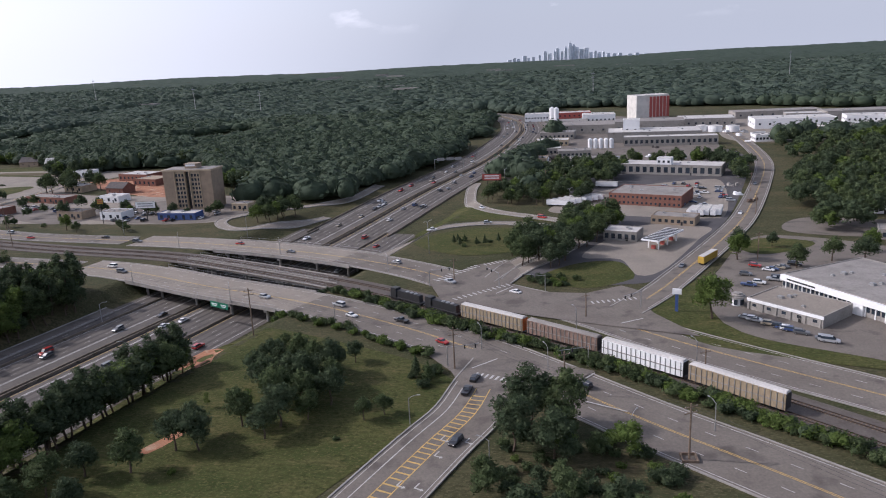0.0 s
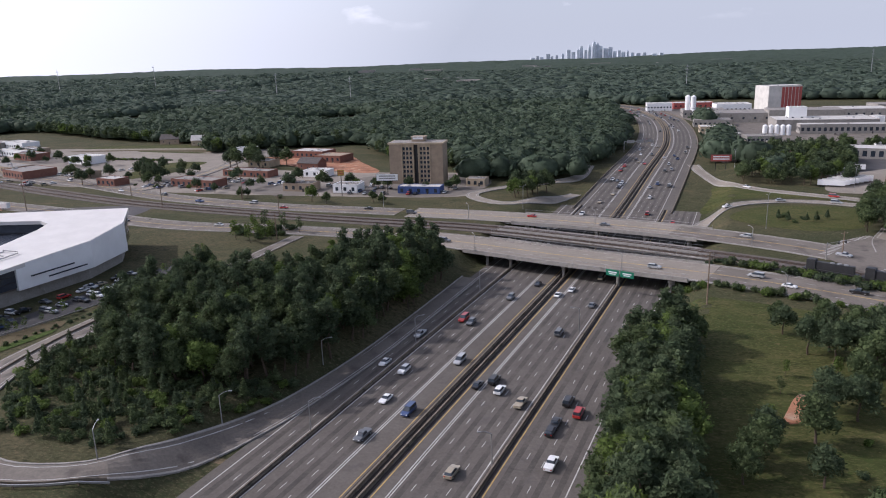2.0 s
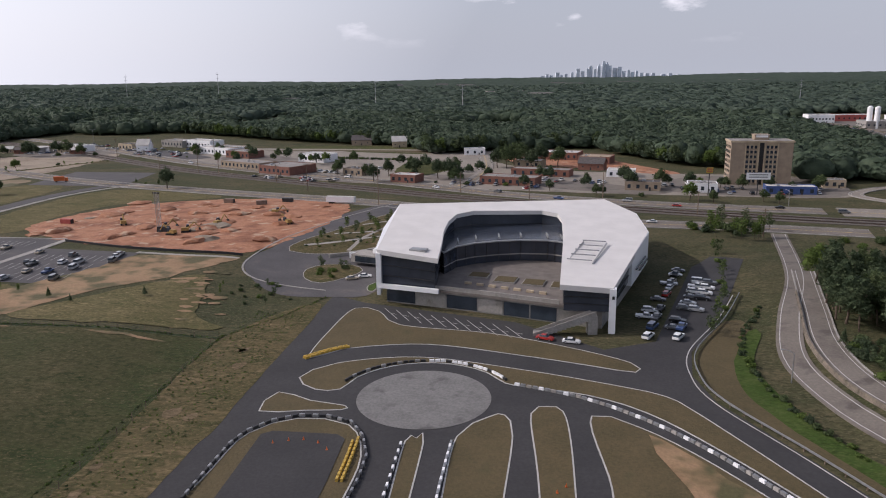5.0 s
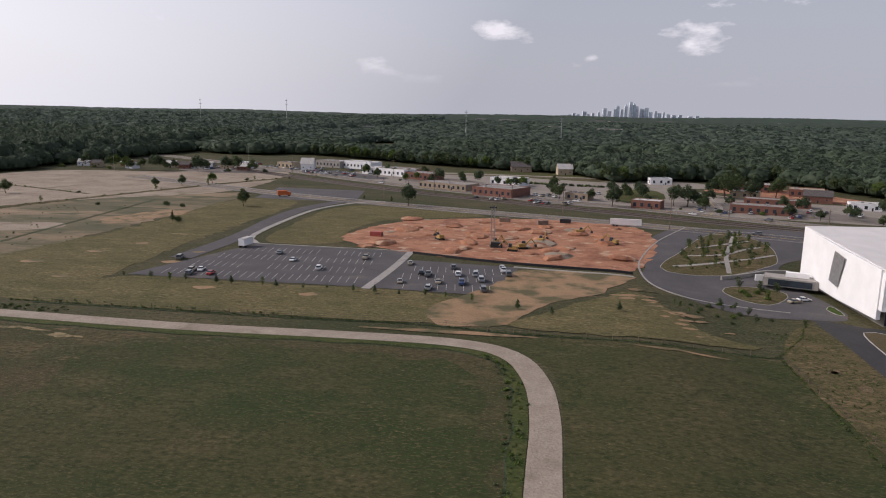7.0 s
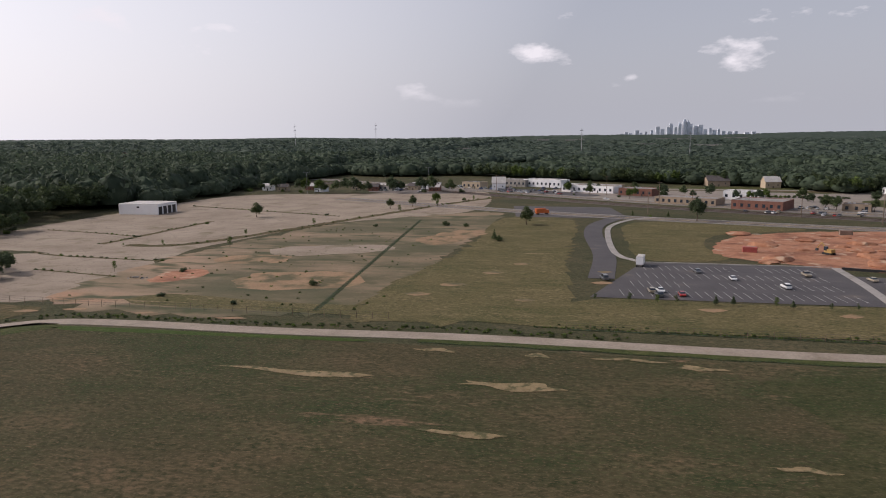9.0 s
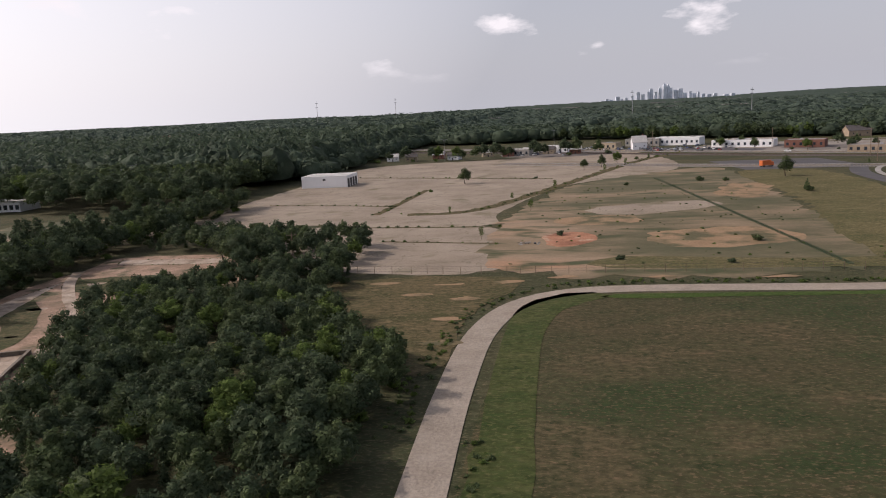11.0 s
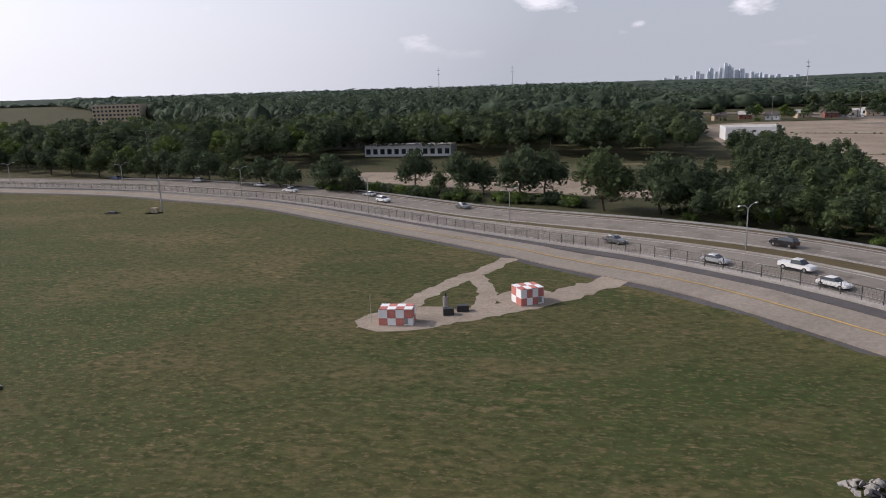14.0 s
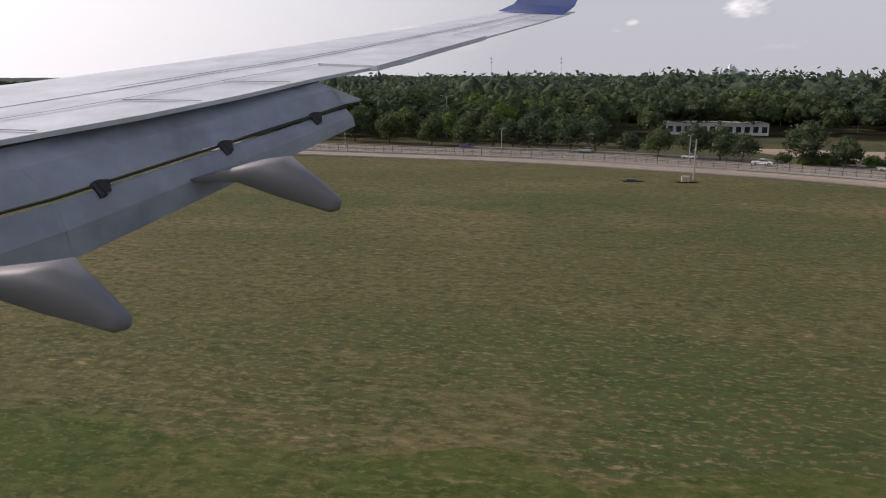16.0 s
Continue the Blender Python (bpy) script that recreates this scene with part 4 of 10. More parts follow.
# ---- woods ----
def blob(seed, rows=5, cols=10):
    """A lumpy crown, open below, unit size."""
    rng = random.Random(seed)
    vs, fs = [], []
    for i in range(rows + 1):
        th = (-0.35 + 1.05 * i / rows) * math.pi / 1.4
        for j in range(cols):
            ph = 2 * math.pi * (j + 0.5 * (i % 2)) / cols
            d = Vector((math.cos(th) * math.cos(ph), math.cos(th) * math.sin(ph), math.sin(th)))
            r = 1 + 0.30 * noise.noise(d * 1.7 + Vector((seed * 3.7, 0, 0))) + 0.22 * noise.noise(d * 4.0 + Vector((0, seed * 2.3, 0))) + rng.uniform(-0.05, 0.05)
            vs.append((r * math.cos(th) * math.cos(ph), r * math.cos(th) * math.sin(ph), max(-0.5, r * math.sin(th) * 0.9)))
    for i in range(rows):
        for j in range(cols):
            a, b = i * cols + j, i * cols + (j + 1) % cols
            c, d = a + cols, b + cols
            fs += [(a, b, c), (b, d, c)] if i % 2 == 0 else [(a, b, d), (a, d, c)]
    fs.append(tuple(rows * cols + j for j in range(cols)))
    return np.array(vs), fs


def shaggy(seed, sprays, size):
    """A lumpy crown with leaf sprays standing off it, unit size."""
    rng = random.Random(seed + 77)
    v, f = blob(seed, 3, 7)
    vs, fs = (v * 0.92).tolist(), list(f)
    for _ in range(sprays):
        th, ph = math.asin(rng.uniform(-0.35, 1.0)), rng.uniform(0, 6.28)
        d = Vector((math.cos(th) * math.cos(ph), math.cos(th) * math.sin(ph), math.sin(th)))
        r = 0.94 + 0.30 * noise.noise(d * 1.7 + Vector((seed * 3.7, 0, 0))) + 0.22 * noise.noise(d * 4.0 + Vector((0, seed * 2.3, 0))) + rng.uniform(-0.04, 0.14)
        p = d * r
        u = (d.cross(Vector((rng.gauss(0, 1), rng.gauss(0, 1), rng.gauss(0, 1)))) + d * rng.uniform(-0.3, 0.45)).normalized() * size * rng.uniform(0.6, 1.3)
        w = u.cross(d + Vector((rng.gauss(0, 0.22), rng.gauss(0, 0.22), rng.gauss(0, 0.22)))).normalized() * size * 0.6
        n = len(vs)
        vs += [tuple(p - u), tuple(p + w), tuple(p + u), tuple(p - w)]
        fs.append((n, n + 1, n + 2, n + 3))
    return np.array(vs), fs


BLOBS = [shaggy(s, 46, 0.20) for s in range(9)]
ROUGH = [shaggy(s, 14, 0.28) for s in range(20, 26)]


def wood(name, places, mat, label):
    """Many crowns in one mesh: rows of x, y, z, radius, height."""
    rng = random.Random(5)
    vs, fs, n = [], [], 0
    for x, y, z, r, hgt in places:
        stock = BLOBS if y < 420 else ROUGH
        bv, bf = stock[rng.randrange(len(stock))]
        a = rng.uniform(0, 6.28)
        c, s = math.cos(a), math.sin(a)
        v = bv * (r * rng.uniform(0.85, 1.2), r * rng.uniform(0.85, 1.2), hgt * 0.62)
        v = np.stack([x + c * v[:, 0] - s * v[:, 1], y + s * v[:, 0] + c * v[:, 1], z + hgt * 0.42 + v[:, 2]], 1)
        vs.append(v)
        fs += [tuple(n + i for i in f) for f in bf]
        n += len(v)
    me = bpy.data.meshes.new(name)
    me.from_pydata(np.vstack(vs).tolist(), [], fs)
    me.polygons.foreach_set("use_smooth", [True] * len(me.polygons))
    me.materials.append(M[mat])
    return thing(name, label, "trees", kind="stuff", me=me)


def inside(poly, x, y):
    p = np.array(poly)
    q = np.roll(p, -1, 0)
    hit = ((p[:, 1] > y) != (q[:, 1] > y)) & (x < (q[:, 0] - p[:, 0]) * (y - p[:, 1]) / (q[:, 1] - p[:, 1] + 1e-12) + p[:, 0])
    return hit.sum() % 2 == 1


INDUSTRY = [(6, 236), (72, 225), (92, 272), (96, 335), (120, 350), (235, 355), (245, 480), (160, 560), (25, 620), (8, 500), (18, 400), (8, 330), (-2, 290)]
TOWN_WEST = [(-420, 290), (-470, 395), (-440, 425), (-395, 440), (-330, 395), (-300, 376), (-240, 350), (-222, 316), (-193, 328), (-152, 338), (-128, 276), (-100, 262), (-84, 232), (-90, 190), (-200, 215)]
YARDS = [(-482, 130), (-486, 225), (-470, 292), (-380, 325), (-340, 300), (-300, 130)]


def wooded(x, y):
    d = (x - np.interp(y, FREEWAY[:, 1], FREEWAY[:, 0])) * 0.956
    if y < 700 and -19 < d < 19:
        return False
    if x >= -2 and y < (236 if x < 60 else 345 if x < 210 else 230):
        return False
    if x > -95 and y < 262 and x < 0:
        return x < -60 and y > 232
    if inside(INDUSTRY, x, y) or inside(TOWN_WEST, x, y) or inside(YARDS, x, y):
        return False
    r = np.interp(x, FAR_ROAD[:, 0], FAR_ROAD[:, 1])
    if -480 < x < 130:
        return y > r + (45 if x < -95 else 30)
    if x >= 130:
        return y > 190
    return y > 225 - 0.0 * x and not (-620 < x < -540 and y < 215)


rng = random.Random(11)
spots = []
for y0, y1, stp, rad, hh in ((190, 420, 6.0, 5.4, 7.4), (420, 640, 8.2, 7.4, 7.8), (640, 1050, 13.0, 11.5, 8.2), (1050, 1700, 20.0, 18.0, 9.5)):
    for y in np.arange(y0, y1, stp):
        for x in np.arange(-0.85 * y - 420, 0.62 * y + 60, stp):
            px, py = x + rng.uniform(-0.45, 0.45) * stp, y + rng.uniform(-0.45, 0.45) * stp
            if wooded(px, py) and noise.noise(Vector((px * 0.012, py * 0.012, 0))) > -0.42:
                k = rng.uniform(0.7, 1.25)
                spots.append((px, py, 0, rad * k * 0.98, hh * (1.55 if px < -490 else 1.0) * rng.uniform(0.85, 1.15) * (1 + 0.25 * noise.noise(Vector((px * 0.02, py * 0.02, 5))))))
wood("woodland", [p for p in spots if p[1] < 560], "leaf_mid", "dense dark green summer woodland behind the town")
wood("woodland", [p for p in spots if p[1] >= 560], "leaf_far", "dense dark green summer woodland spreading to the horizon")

# the canopy far away, swelling into low hills
rows_y, cols_u = np.geomspace(1560, 4930, 130), np.linspace(-1.15, 0.85, 300)
yy, uu = np.meshgrid(rows_y, cols_u, indexing="ij")
rn = np.random.RandomState(3)
yy = yy * (1 + rn.uniform(-0.004, 0.004, yy.shape))
xx = uu * yy - 240 + rn.uniform(-3, 3, yy.shape)
hill = np.array([[noise.noise(Vector((x * 0.0011, y * 0.0011, 1.7))) for x, y in zip(a, b)] for a, b in zip(xx, yy)])
rise = ease((yy - 1500) / 3400)
zz = 5.5 + rn.uniform(-4.2, 4.2, yy.shape) + hill * 14 * ease((yy - 1500) / 700) + rise * (2 + 0.005 * np.clip(xx - 300, 0, 1600))
n_u = len(cols_u)
i0 = (np.arange(len(rows_y) - 1)[:, None] * n_u + np.arange(n_u - 1)[None]).ravel()
me = bpy.data.meshes.new("far_woodland")
me.from_pydata(np.stack([xx.ravel(), yy.ravel(), zz.ravel()], 1).tolist(), [], np.stack([i0, i0 + n_u, i0 + n_u + 1, i0 + 1], 1).tolist())
me.polygons.foreach_set("use_smooth", [True] * len(me.polygons))
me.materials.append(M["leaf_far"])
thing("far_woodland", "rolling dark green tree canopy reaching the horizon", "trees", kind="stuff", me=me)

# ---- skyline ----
# Both tower colours hold the distance haze: lighter and bluer than the buildings.
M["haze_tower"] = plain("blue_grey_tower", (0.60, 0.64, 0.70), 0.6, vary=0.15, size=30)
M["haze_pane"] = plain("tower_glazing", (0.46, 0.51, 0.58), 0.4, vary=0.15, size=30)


def tower(x, y, w, d, hgt, style):
    """A far high-rise: shaft, set-back crown and bands of windows."""
    ob = thing("office_tower", "distant blue-grey high-rise of the city skyline", "tower", at(x, y, 0.12, 0.0), "city skyline")
    g = Geo().box(0, 0, 0, w, d, hgt * (0.86 if style else 1.0))
    if style == 1:
        g.box(0, 0, hgt * 0.86, w * 0.6, d * 0.6, hgt * 0.14, top=0.3)
    elif style == 2:
        g.box(0, 0, hgt * 0.86, w * 0.75, d * 0.75, hgt * 0.09).tube((0, 0, hgt * 0.95), (0, 0, hgt * 1.06), 1.2, 0.3)
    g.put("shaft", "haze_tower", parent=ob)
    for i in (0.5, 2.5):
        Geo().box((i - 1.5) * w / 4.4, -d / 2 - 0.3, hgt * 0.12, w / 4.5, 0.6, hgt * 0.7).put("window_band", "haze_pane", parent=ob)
    return ob


rng = random.Random(4)
for dx, w, hh, st in ((-395, 26, 24, 0), (-365, 18, 34, 0), (-340, 22, 28, 0), (-300, 24, 44, 0), (-275, 14, 30, 0), (-245, 16, 36, 0), (-205, 15, 46, 2), (-170, 22, 62, 0), (-140, 20, 50, 0),
                      (-112, 15, 66, 1), (-92, 22, 78, 2), (-66, 16, 58, 0), (-42, 18, 82, 1), (-14, 20, 96, 2), (8, 18, 90, 1), (30, 20, 74, 0), (58, 24, 64, 0), (88, 26, 68, 0),
                      (118, 18, 46, 0), (140, 16, 52, 0), (165, 22, 42, 0), (195, 12, 50, 2), (225, 20, 36, 0), (262, 24, 32, 0), (300, 20, 34, 0), (350, 26, 26, 0), (400, 22, 30, 0), (455, 26, 22, 0)):
    tower(275 + dx, 4800 + rng.uniform(-40, 40), w, w, hh * (1.0 + 0.0034 * max(0, hh - 40)) - 4, st)

# straw lying on the mown field
for x, y, r, w in ((-353.5, 68.6, 8.2, 1.0), (-330.8, 67.9, 5.0, 1.5), (-333.8, 55.5, 3.6, 0.8), (-307.4, 53.2, 2.3, 0.55), (-328.8, 78.3, 1.3, 0.9), (-318.8, 78.4, 4.0, 0.7), (-311.0, 76.6, 2.6, 1.0), (-300.5, 45.8, 2.2, 0.5), (-340.5, 78.6, 2.4, 0.7)):
    o_ = [(x + r * math.cos(a) * (1 + 0.2 * math.sin(5 * a + x)), y + w * math.sin(a) * (0.75 + 0.45 * math.sin(3 * a + y)) - 0.05 * r * math.cos(a)) for a in np.linspace(0, 2 * math.pi, 15)[:-1]]
    patch("straw", o_, "straw", 0.085, "pale cut straw lying on mown grass", "straw", ragged=0.5)

# ---- trees ----
CORES = [blob(s + 30, 3, 6) for s in range(7)]


def foliage(seed, lobes, count, size, core=0.78, droop=0.0):
    """A crown of leaf sprays round lumpy lobes: rows of x, y, z, rx, ry, rz."""
    rng = random.Random(seed)
    vs, fs, n = [], [], 0
    for x, y, z, a, b, c in lobes:
        bv, bf = CORES[rng.randrange(len(CORES))]
        v = bv * (a * core, b * core, c * core) + (x, y, z)
        vs += v.tolist()
        fs += [tuple(n + i for i in f) for f in bf]
        n += len(v)
    total = sum(a * b + b * c + a * c for *_, a, b, c in lobes)
    for x, y, z, a, b, c in lobes:
        for _ in range(int(count * (a * b + b * c + a * c) / total)):
            d = Vector((rng.gauss(0, 1), rng.gauss(0, 1), rng.gauss(0.25, 1))).normalized()
            r = rng.uniform(0.72, 1.16)
            p = Vector((x + d.x * a * r, y + d.y * b * r, z + d.z * c * r))
            u = Vector((rng.gauss(0, 1), rng.gauss(0, 1), rng.gauss(0, 0.6) - droop)).normalized()
            w = u.cross(Vector((rng.gauss(0, 1), rng.gauss(0, 1), rng.gauss(0, 1)))).normalized()
            s = size * rng.uniform(0.6, 1.3)
            q = [p - u * s, p + w * s * 0.55 + u * s * 0.1, p + u * s, p - w * s * 0.55 + u * s * 0.1]
            vs += [tuple(k) for k in q]
            fs.append((n, n + 1, n + 2, n + 3))
            n += 4
    me = bpy.data.meshes.new("crown")
    me.from_pydata(vs, [], fs)
    return me


def stem(seed, high, r, limbs, spread):
    """A tapered, slightly bent trunk with limbs."""
    rng = random.Random(seed)
    g = Geo()
    p, rr = Vector((0, 0, -0.1)), r
    for i in range(3):
        q = p + Vector((rng.uniform(-0.06, 0.06) * high, rng.uniform(-0.06, 0.06) * high, high / 3))
        g.tube(p, q, rr, rr * 0.75, 6, cap=False)
        p, rr = q, rr * 0.75
    for i in range(limbs):
        a, z = rng.uniform(0, 6.28), rng.uniform(0.45, 0.95) * high
        e = Vector((math.cos(a) * spread, math.sin(a) * spread, z + spread * rng.uniform(0.4, 0.9)))
        g.tube((0, 0, z), e, rr * 0.6, rr * 0.2, 4, cap=False)
    return g.mesh("trunk", "bark")


def kinds(mat, seed, shape):
    rng = random.Random(seed)
    if shape == "round":      # broad-leaved, about 6 high
        lobes = [(0, 0, 3.6, 1.7, 1.7, 1.7)] + [(1.35 * math.cos(a), 1.35 * math.sin(a), rng.uniform(2.4, 4.4), rng.uniform(0.9, 1.3), rng.uniform(0.9, 1.3), rng.uniform(0.9, 1.2))
                                               for a in [rng.uniform(0, 0.8) + k * 0.9 for k in range(7)]] + [(rng.uniform(-0.5, 0.5), rng.uniform(-0.5, 0.5), 5.1, 1.0, 1.0, 0.9)]
        crown, trunk = foliage(seed, lobes, 950, 0.26), stem(seed, 3.4, 0.17, 6, 1.3)
    elif shape == "pine":     # tall, leaning crown of tiers, about 7.5 high
        lobes = []
        for k in range(9):
            z, a = 2.6 + k * 0.56, rng.uniform(0, 6.28)
            w = 1.35 * (1 - abs(k - 3.2) / 8.5)
            lobes.append((0.5 * w * math.cos(a), 0.5 * w * math.sin(a), z, w, w, 0.62))
        crown, trunk = foliage(seed, lobes, 850, 0.27, 0.72, 0.2), stem(seed, 6.4, 0.15, 7, 1.1)
    elif shape == "cone":     # small ornamental tree, about 3.4 high
        lobes = [(0, 0, 1.1 + 0.5 * k, 0.85 - 0.17 * k, 0.85 - 0.17 * k, 0.5) for k in range(5)]
        crown, trunk = foliage(seed, lobes, 420, 0.16, 0.8), stem(seed, 1.2, 0.07, 2, 0.3)
    elif shape == "thin":     # young airy tree, about 3.5 high
        lobes = [(rng.uniform(-0.35, 0.35), rng.uniform(-0.35, 0.35), 1.5 + 0.42 * k, 0.62, 0.62, 0.45) for k in range(5)]
        crown, trunk = foliage(seed, lobes, 260, 0.2, 0.35), stem(seed, 2.4, 0.05, 5, 0.6)
    elif shape == "tuft":     # tall weeds
        crown, trunk = foliage(seed, [(0, 0, 0.4, 0.8, 0.8, 0.5), (0.5, 0.3, 0.35, 0.6, 0.6, 0.4)], 60, 0.4, 0.7), None
    else:                     # bush, about 1.5 high
        lobes = [(rng.uniform(-0.7, 0.7), rng.uniform(-0.7, 0.7), rng.uniform(0.4, 0.8), rng.uniform(0.5, 0.8), rng.uniform(0.5, 0.8), rng.uniform(0.45, 0.7)) for _ in range(6)]
        crown, trunk = foliage(seed, lobes, 420, 0.17, 0.82), stem(seed, 0.6, 0.06, 3, 0.4)
    crown.materials.append(M[mat])
    return crown, trunk


FLORA = {"round": [kinds(m, 20 + i, "round") for i, m in enumerate(("leaf", "leaf_dark", "leaf_dark", "leaf", "leaf_light"))],
         "pine": [kinds(m, 40 + i, "pine") for i, m in enumerate(("leaf_dark", "leaf_dark", "leaf", "leaf_dark"))],
         "cone": [kinds(m, 60 + i, "cone") for i, m in enumerate(("leaf", "leaf_dark"))],
         "thin": [kinds(m, 70 + i, "thin") for i, m in enumerate(("leaf_light", "leaf"))],
         "bush": [kinds(m, 80 + i, "bush") for i, m in enumerate(("leaf", "leaf_dark", "leaf_light"))],
         "tuft": [kinds(m, 90 + i, "tuft") for i, m in enumerate(("leaf", "leaf_light"))]}
WORDS = {"round": ("tree", "leafy green broad-leaved tree"), "pine": ("pine_tree", "tall dark green pine"),
         "cone": ("small_tree", "small clipped green tree"), "thin": ("young_tree", "young airy light green tree"), "bush": ("shrub", "low dense green shrub")}
trng = random.Random(21)
LIGHT = {}


def slim(crown, seed, keep=(0, 2), grown=1.28):
    """A crown with half of its leaf sprays for dense thickets."""
    n = len(crown.vertices)
    co = np.empty(n * 3)
    crown.vertices.foreach_get("co", co)
    co = co.reshape(-1, 3)
    faces = [tuple(p.vertices) for p in crown.polygons]
    first = next(i for i, f in enumerate(faces) if len(f) == 4)
    core, sprays = faces[:first], [f for i, f in enumerate(faces[first:]) if (i - seed) % 5 in keep]
    vs, fs = co[: max(max(f) for f in core) + 1].tolist(), list(core)
    for f in sprays:
        q = co[list(f)]
        q = q.mean(0) + (q - q.mean(0)) * grown
        fs.append(tuple(range(len(vs), len(vs) + 4)))
        vs += q.tolist()
    return np.array(vs), fs


class Thicket:
    """Many trees grown into one object."""

    def __init__(self, coarse=False):
        self.v, self.f, self.n, self.coarse = {}, {}, {}, coarse

    def grow(self, shape, x, y, size):
        v = FLORA[shape]
        k = trng.randrange(len(v))
        if k == 4 and trng.random() < 0.6:
            k = 2
        key = (shape, k, self.coarse)
        if key not in LIGHT:
            LIGHT[key] = slim(v[k][0], k, (0,), 1.7) if self.coarse else slim(v[k][0], k)
        vs, fs = LIGHT[key]
        mat = v[k][0].materials[0].name
        a = trng.uniform(0, 6.28)
        c, s = math.cos(a) * size, math.sin(a) * size
        p = np.stack([x + c * vs[:, 0] - s * vs[:, 1], y + s * vs[:, 0] + c * vs[:, 1], float(gz(x, y)) + size * vs[:, 2]], 1)
        n = self.n.get(mat, 0)
        self.v.setdefault(mat, []).append(p)
        self.f.setdefault(mat, []).extend([tuple(n + i for i in q) for q in fs])
        self.n[mat] = n + len(p)

    def put(self, name, label):
        ob = thing(name, label, "trees", kind="stuff")
        for mat in self.v:
            me = bpy.data.meshes.new("foliage")
            me.from_pydata(np.vstack(self.v[mat]).tolist(), [], self.f[mat])
            me.materials.append(bpy.data.materials[mat])
            part("foliage", me, ob)["kind"] = "stuff"
        return ob




def plant(shape, x, y, size=1.0, where="", group="", which=None):
    """One tree as a thing with its trunk and crown."""
    v = FLORA[shape]
    crown, trunk = v[trng.randrange(len(v)) if which is None else which]
    name, label = WORDS[shape]
    m = at(x, y, trng.uniform(0, 6.28)) @ Matrix.Diagonal((size * trng.uniform(0.9, 1.12), size * trng.uniform(0.9, 1.12), size, 1))
    ob = thing(name, (label + " " + where).strip(), "shrub" if shape == "bush" else "tree", m, group)
    part("trunk", trunk, ob)
    part("crown", crown, ob)
    return ob


def scatter(poly, gap, shapes, lo, hi, where, group, joined=""):
    """Trees set out unevenly over an area."""
    p, th = np.array(poly, float), Thicket(joined in ("yard_trees", "wood", "copse"))
    for x in np.arange(p[:, 0].min(), p[:, 0].max(), gap):
        for y in np.arange(p[:, 1].min(), p[:, 1].max(), gap):
            a, b = x + trng.uniform(-0.45, 0.45) * gap, y + trng.uniform(-0.45, 0.45) * gap
            if inside(poly, a, b):
                if joined:
                    th.grow(trng.choice(shapes), a, b, trng.uniform(lo, hi))
                else:
                    plant(trng.choice(shapes), a, b, trng.uniform(lo, hi), where, group)
    if joined:
        th.put(joined, "dense green trees " + where if "bush" != shapes[0] else "dense low green shrubs " + where)


def along(line, gap, shapes, lo, hi, where, group, wobble=0.6, joined=""):
    s = np.r_[0, np.cumsum(np.linalg.norm(np.diff(line, axis=0), axis=1))]
    th = Thicket()
    for a in np.arange(0, s[-1], gap):
        a += trng.uniform(-0.3, 0.3) * gap
        q = (trng.choice(shapes), np.interp(a, s, line[:, 0]) + trng.uniform(-wobble, wobble), np.interp(a, s, line[:, 1]) + trng.uniform(-wobble, wobble), trng.uniform(lo, hi))
        if joined:
            th.grow(*q)
        else:
            plant(*q, where, group)
    if joined:
        th.put(joined, ("dense low green shrubs " if shapes[0] == "bush" else "dense green trees ") + where)


scatter([(-139, 97), (-133, 85), (-121, 75), (-109, 75), (-103, 84), (-98.4, 102), (-93.2, 116), (-90.0, 130), (-97.5, 140), (-106, 136), (-114, 116), (-124, 112), (-134, 120)], 2.7, ("pine", "pine", "round"), 0.85, 1.2,
        "inside the loop ramp", "pines inside the loop")
scatter([(-141, 92), (-141.4, 80), (-138.4, 72.6), (-133, 65), (-126, 61.5), (-118, 61.5), (-112.4, 66), (-107.6, 73), (-104, 83), (-110, 80), (-119, 80), (-133, 89)], 1.55, ("bush", "bush", "cone"), 0.55, 1.0, "inside the loop ramp", "shrubs inside the loop", joined="shrubbery")
scatter([(-73, 30), (-67.5, 50), (-65, 70), (-61.5, 90), (-58, 103), (-54.5, 101), (-54.5, 86), (-57.5, 70), (-60, 55), (-64, 30)], 2.6, ("pine", "round", "round"), 0.9, 1.2, "on the bank above the freeway", "pines along the freeway")
scatter([(-75, 30), (-67, 58), (-63.5, 72), (-59.5, 86), (-55.5, 100), (-51, 100), (-53.5, 86), (-58, 70), (-62, 55), (-68, 30)], 2.2, ("round", "round", "pine"), 0.8, 1.15, "on the bank above the freeway", "pines along the freeway", joined="thicket")
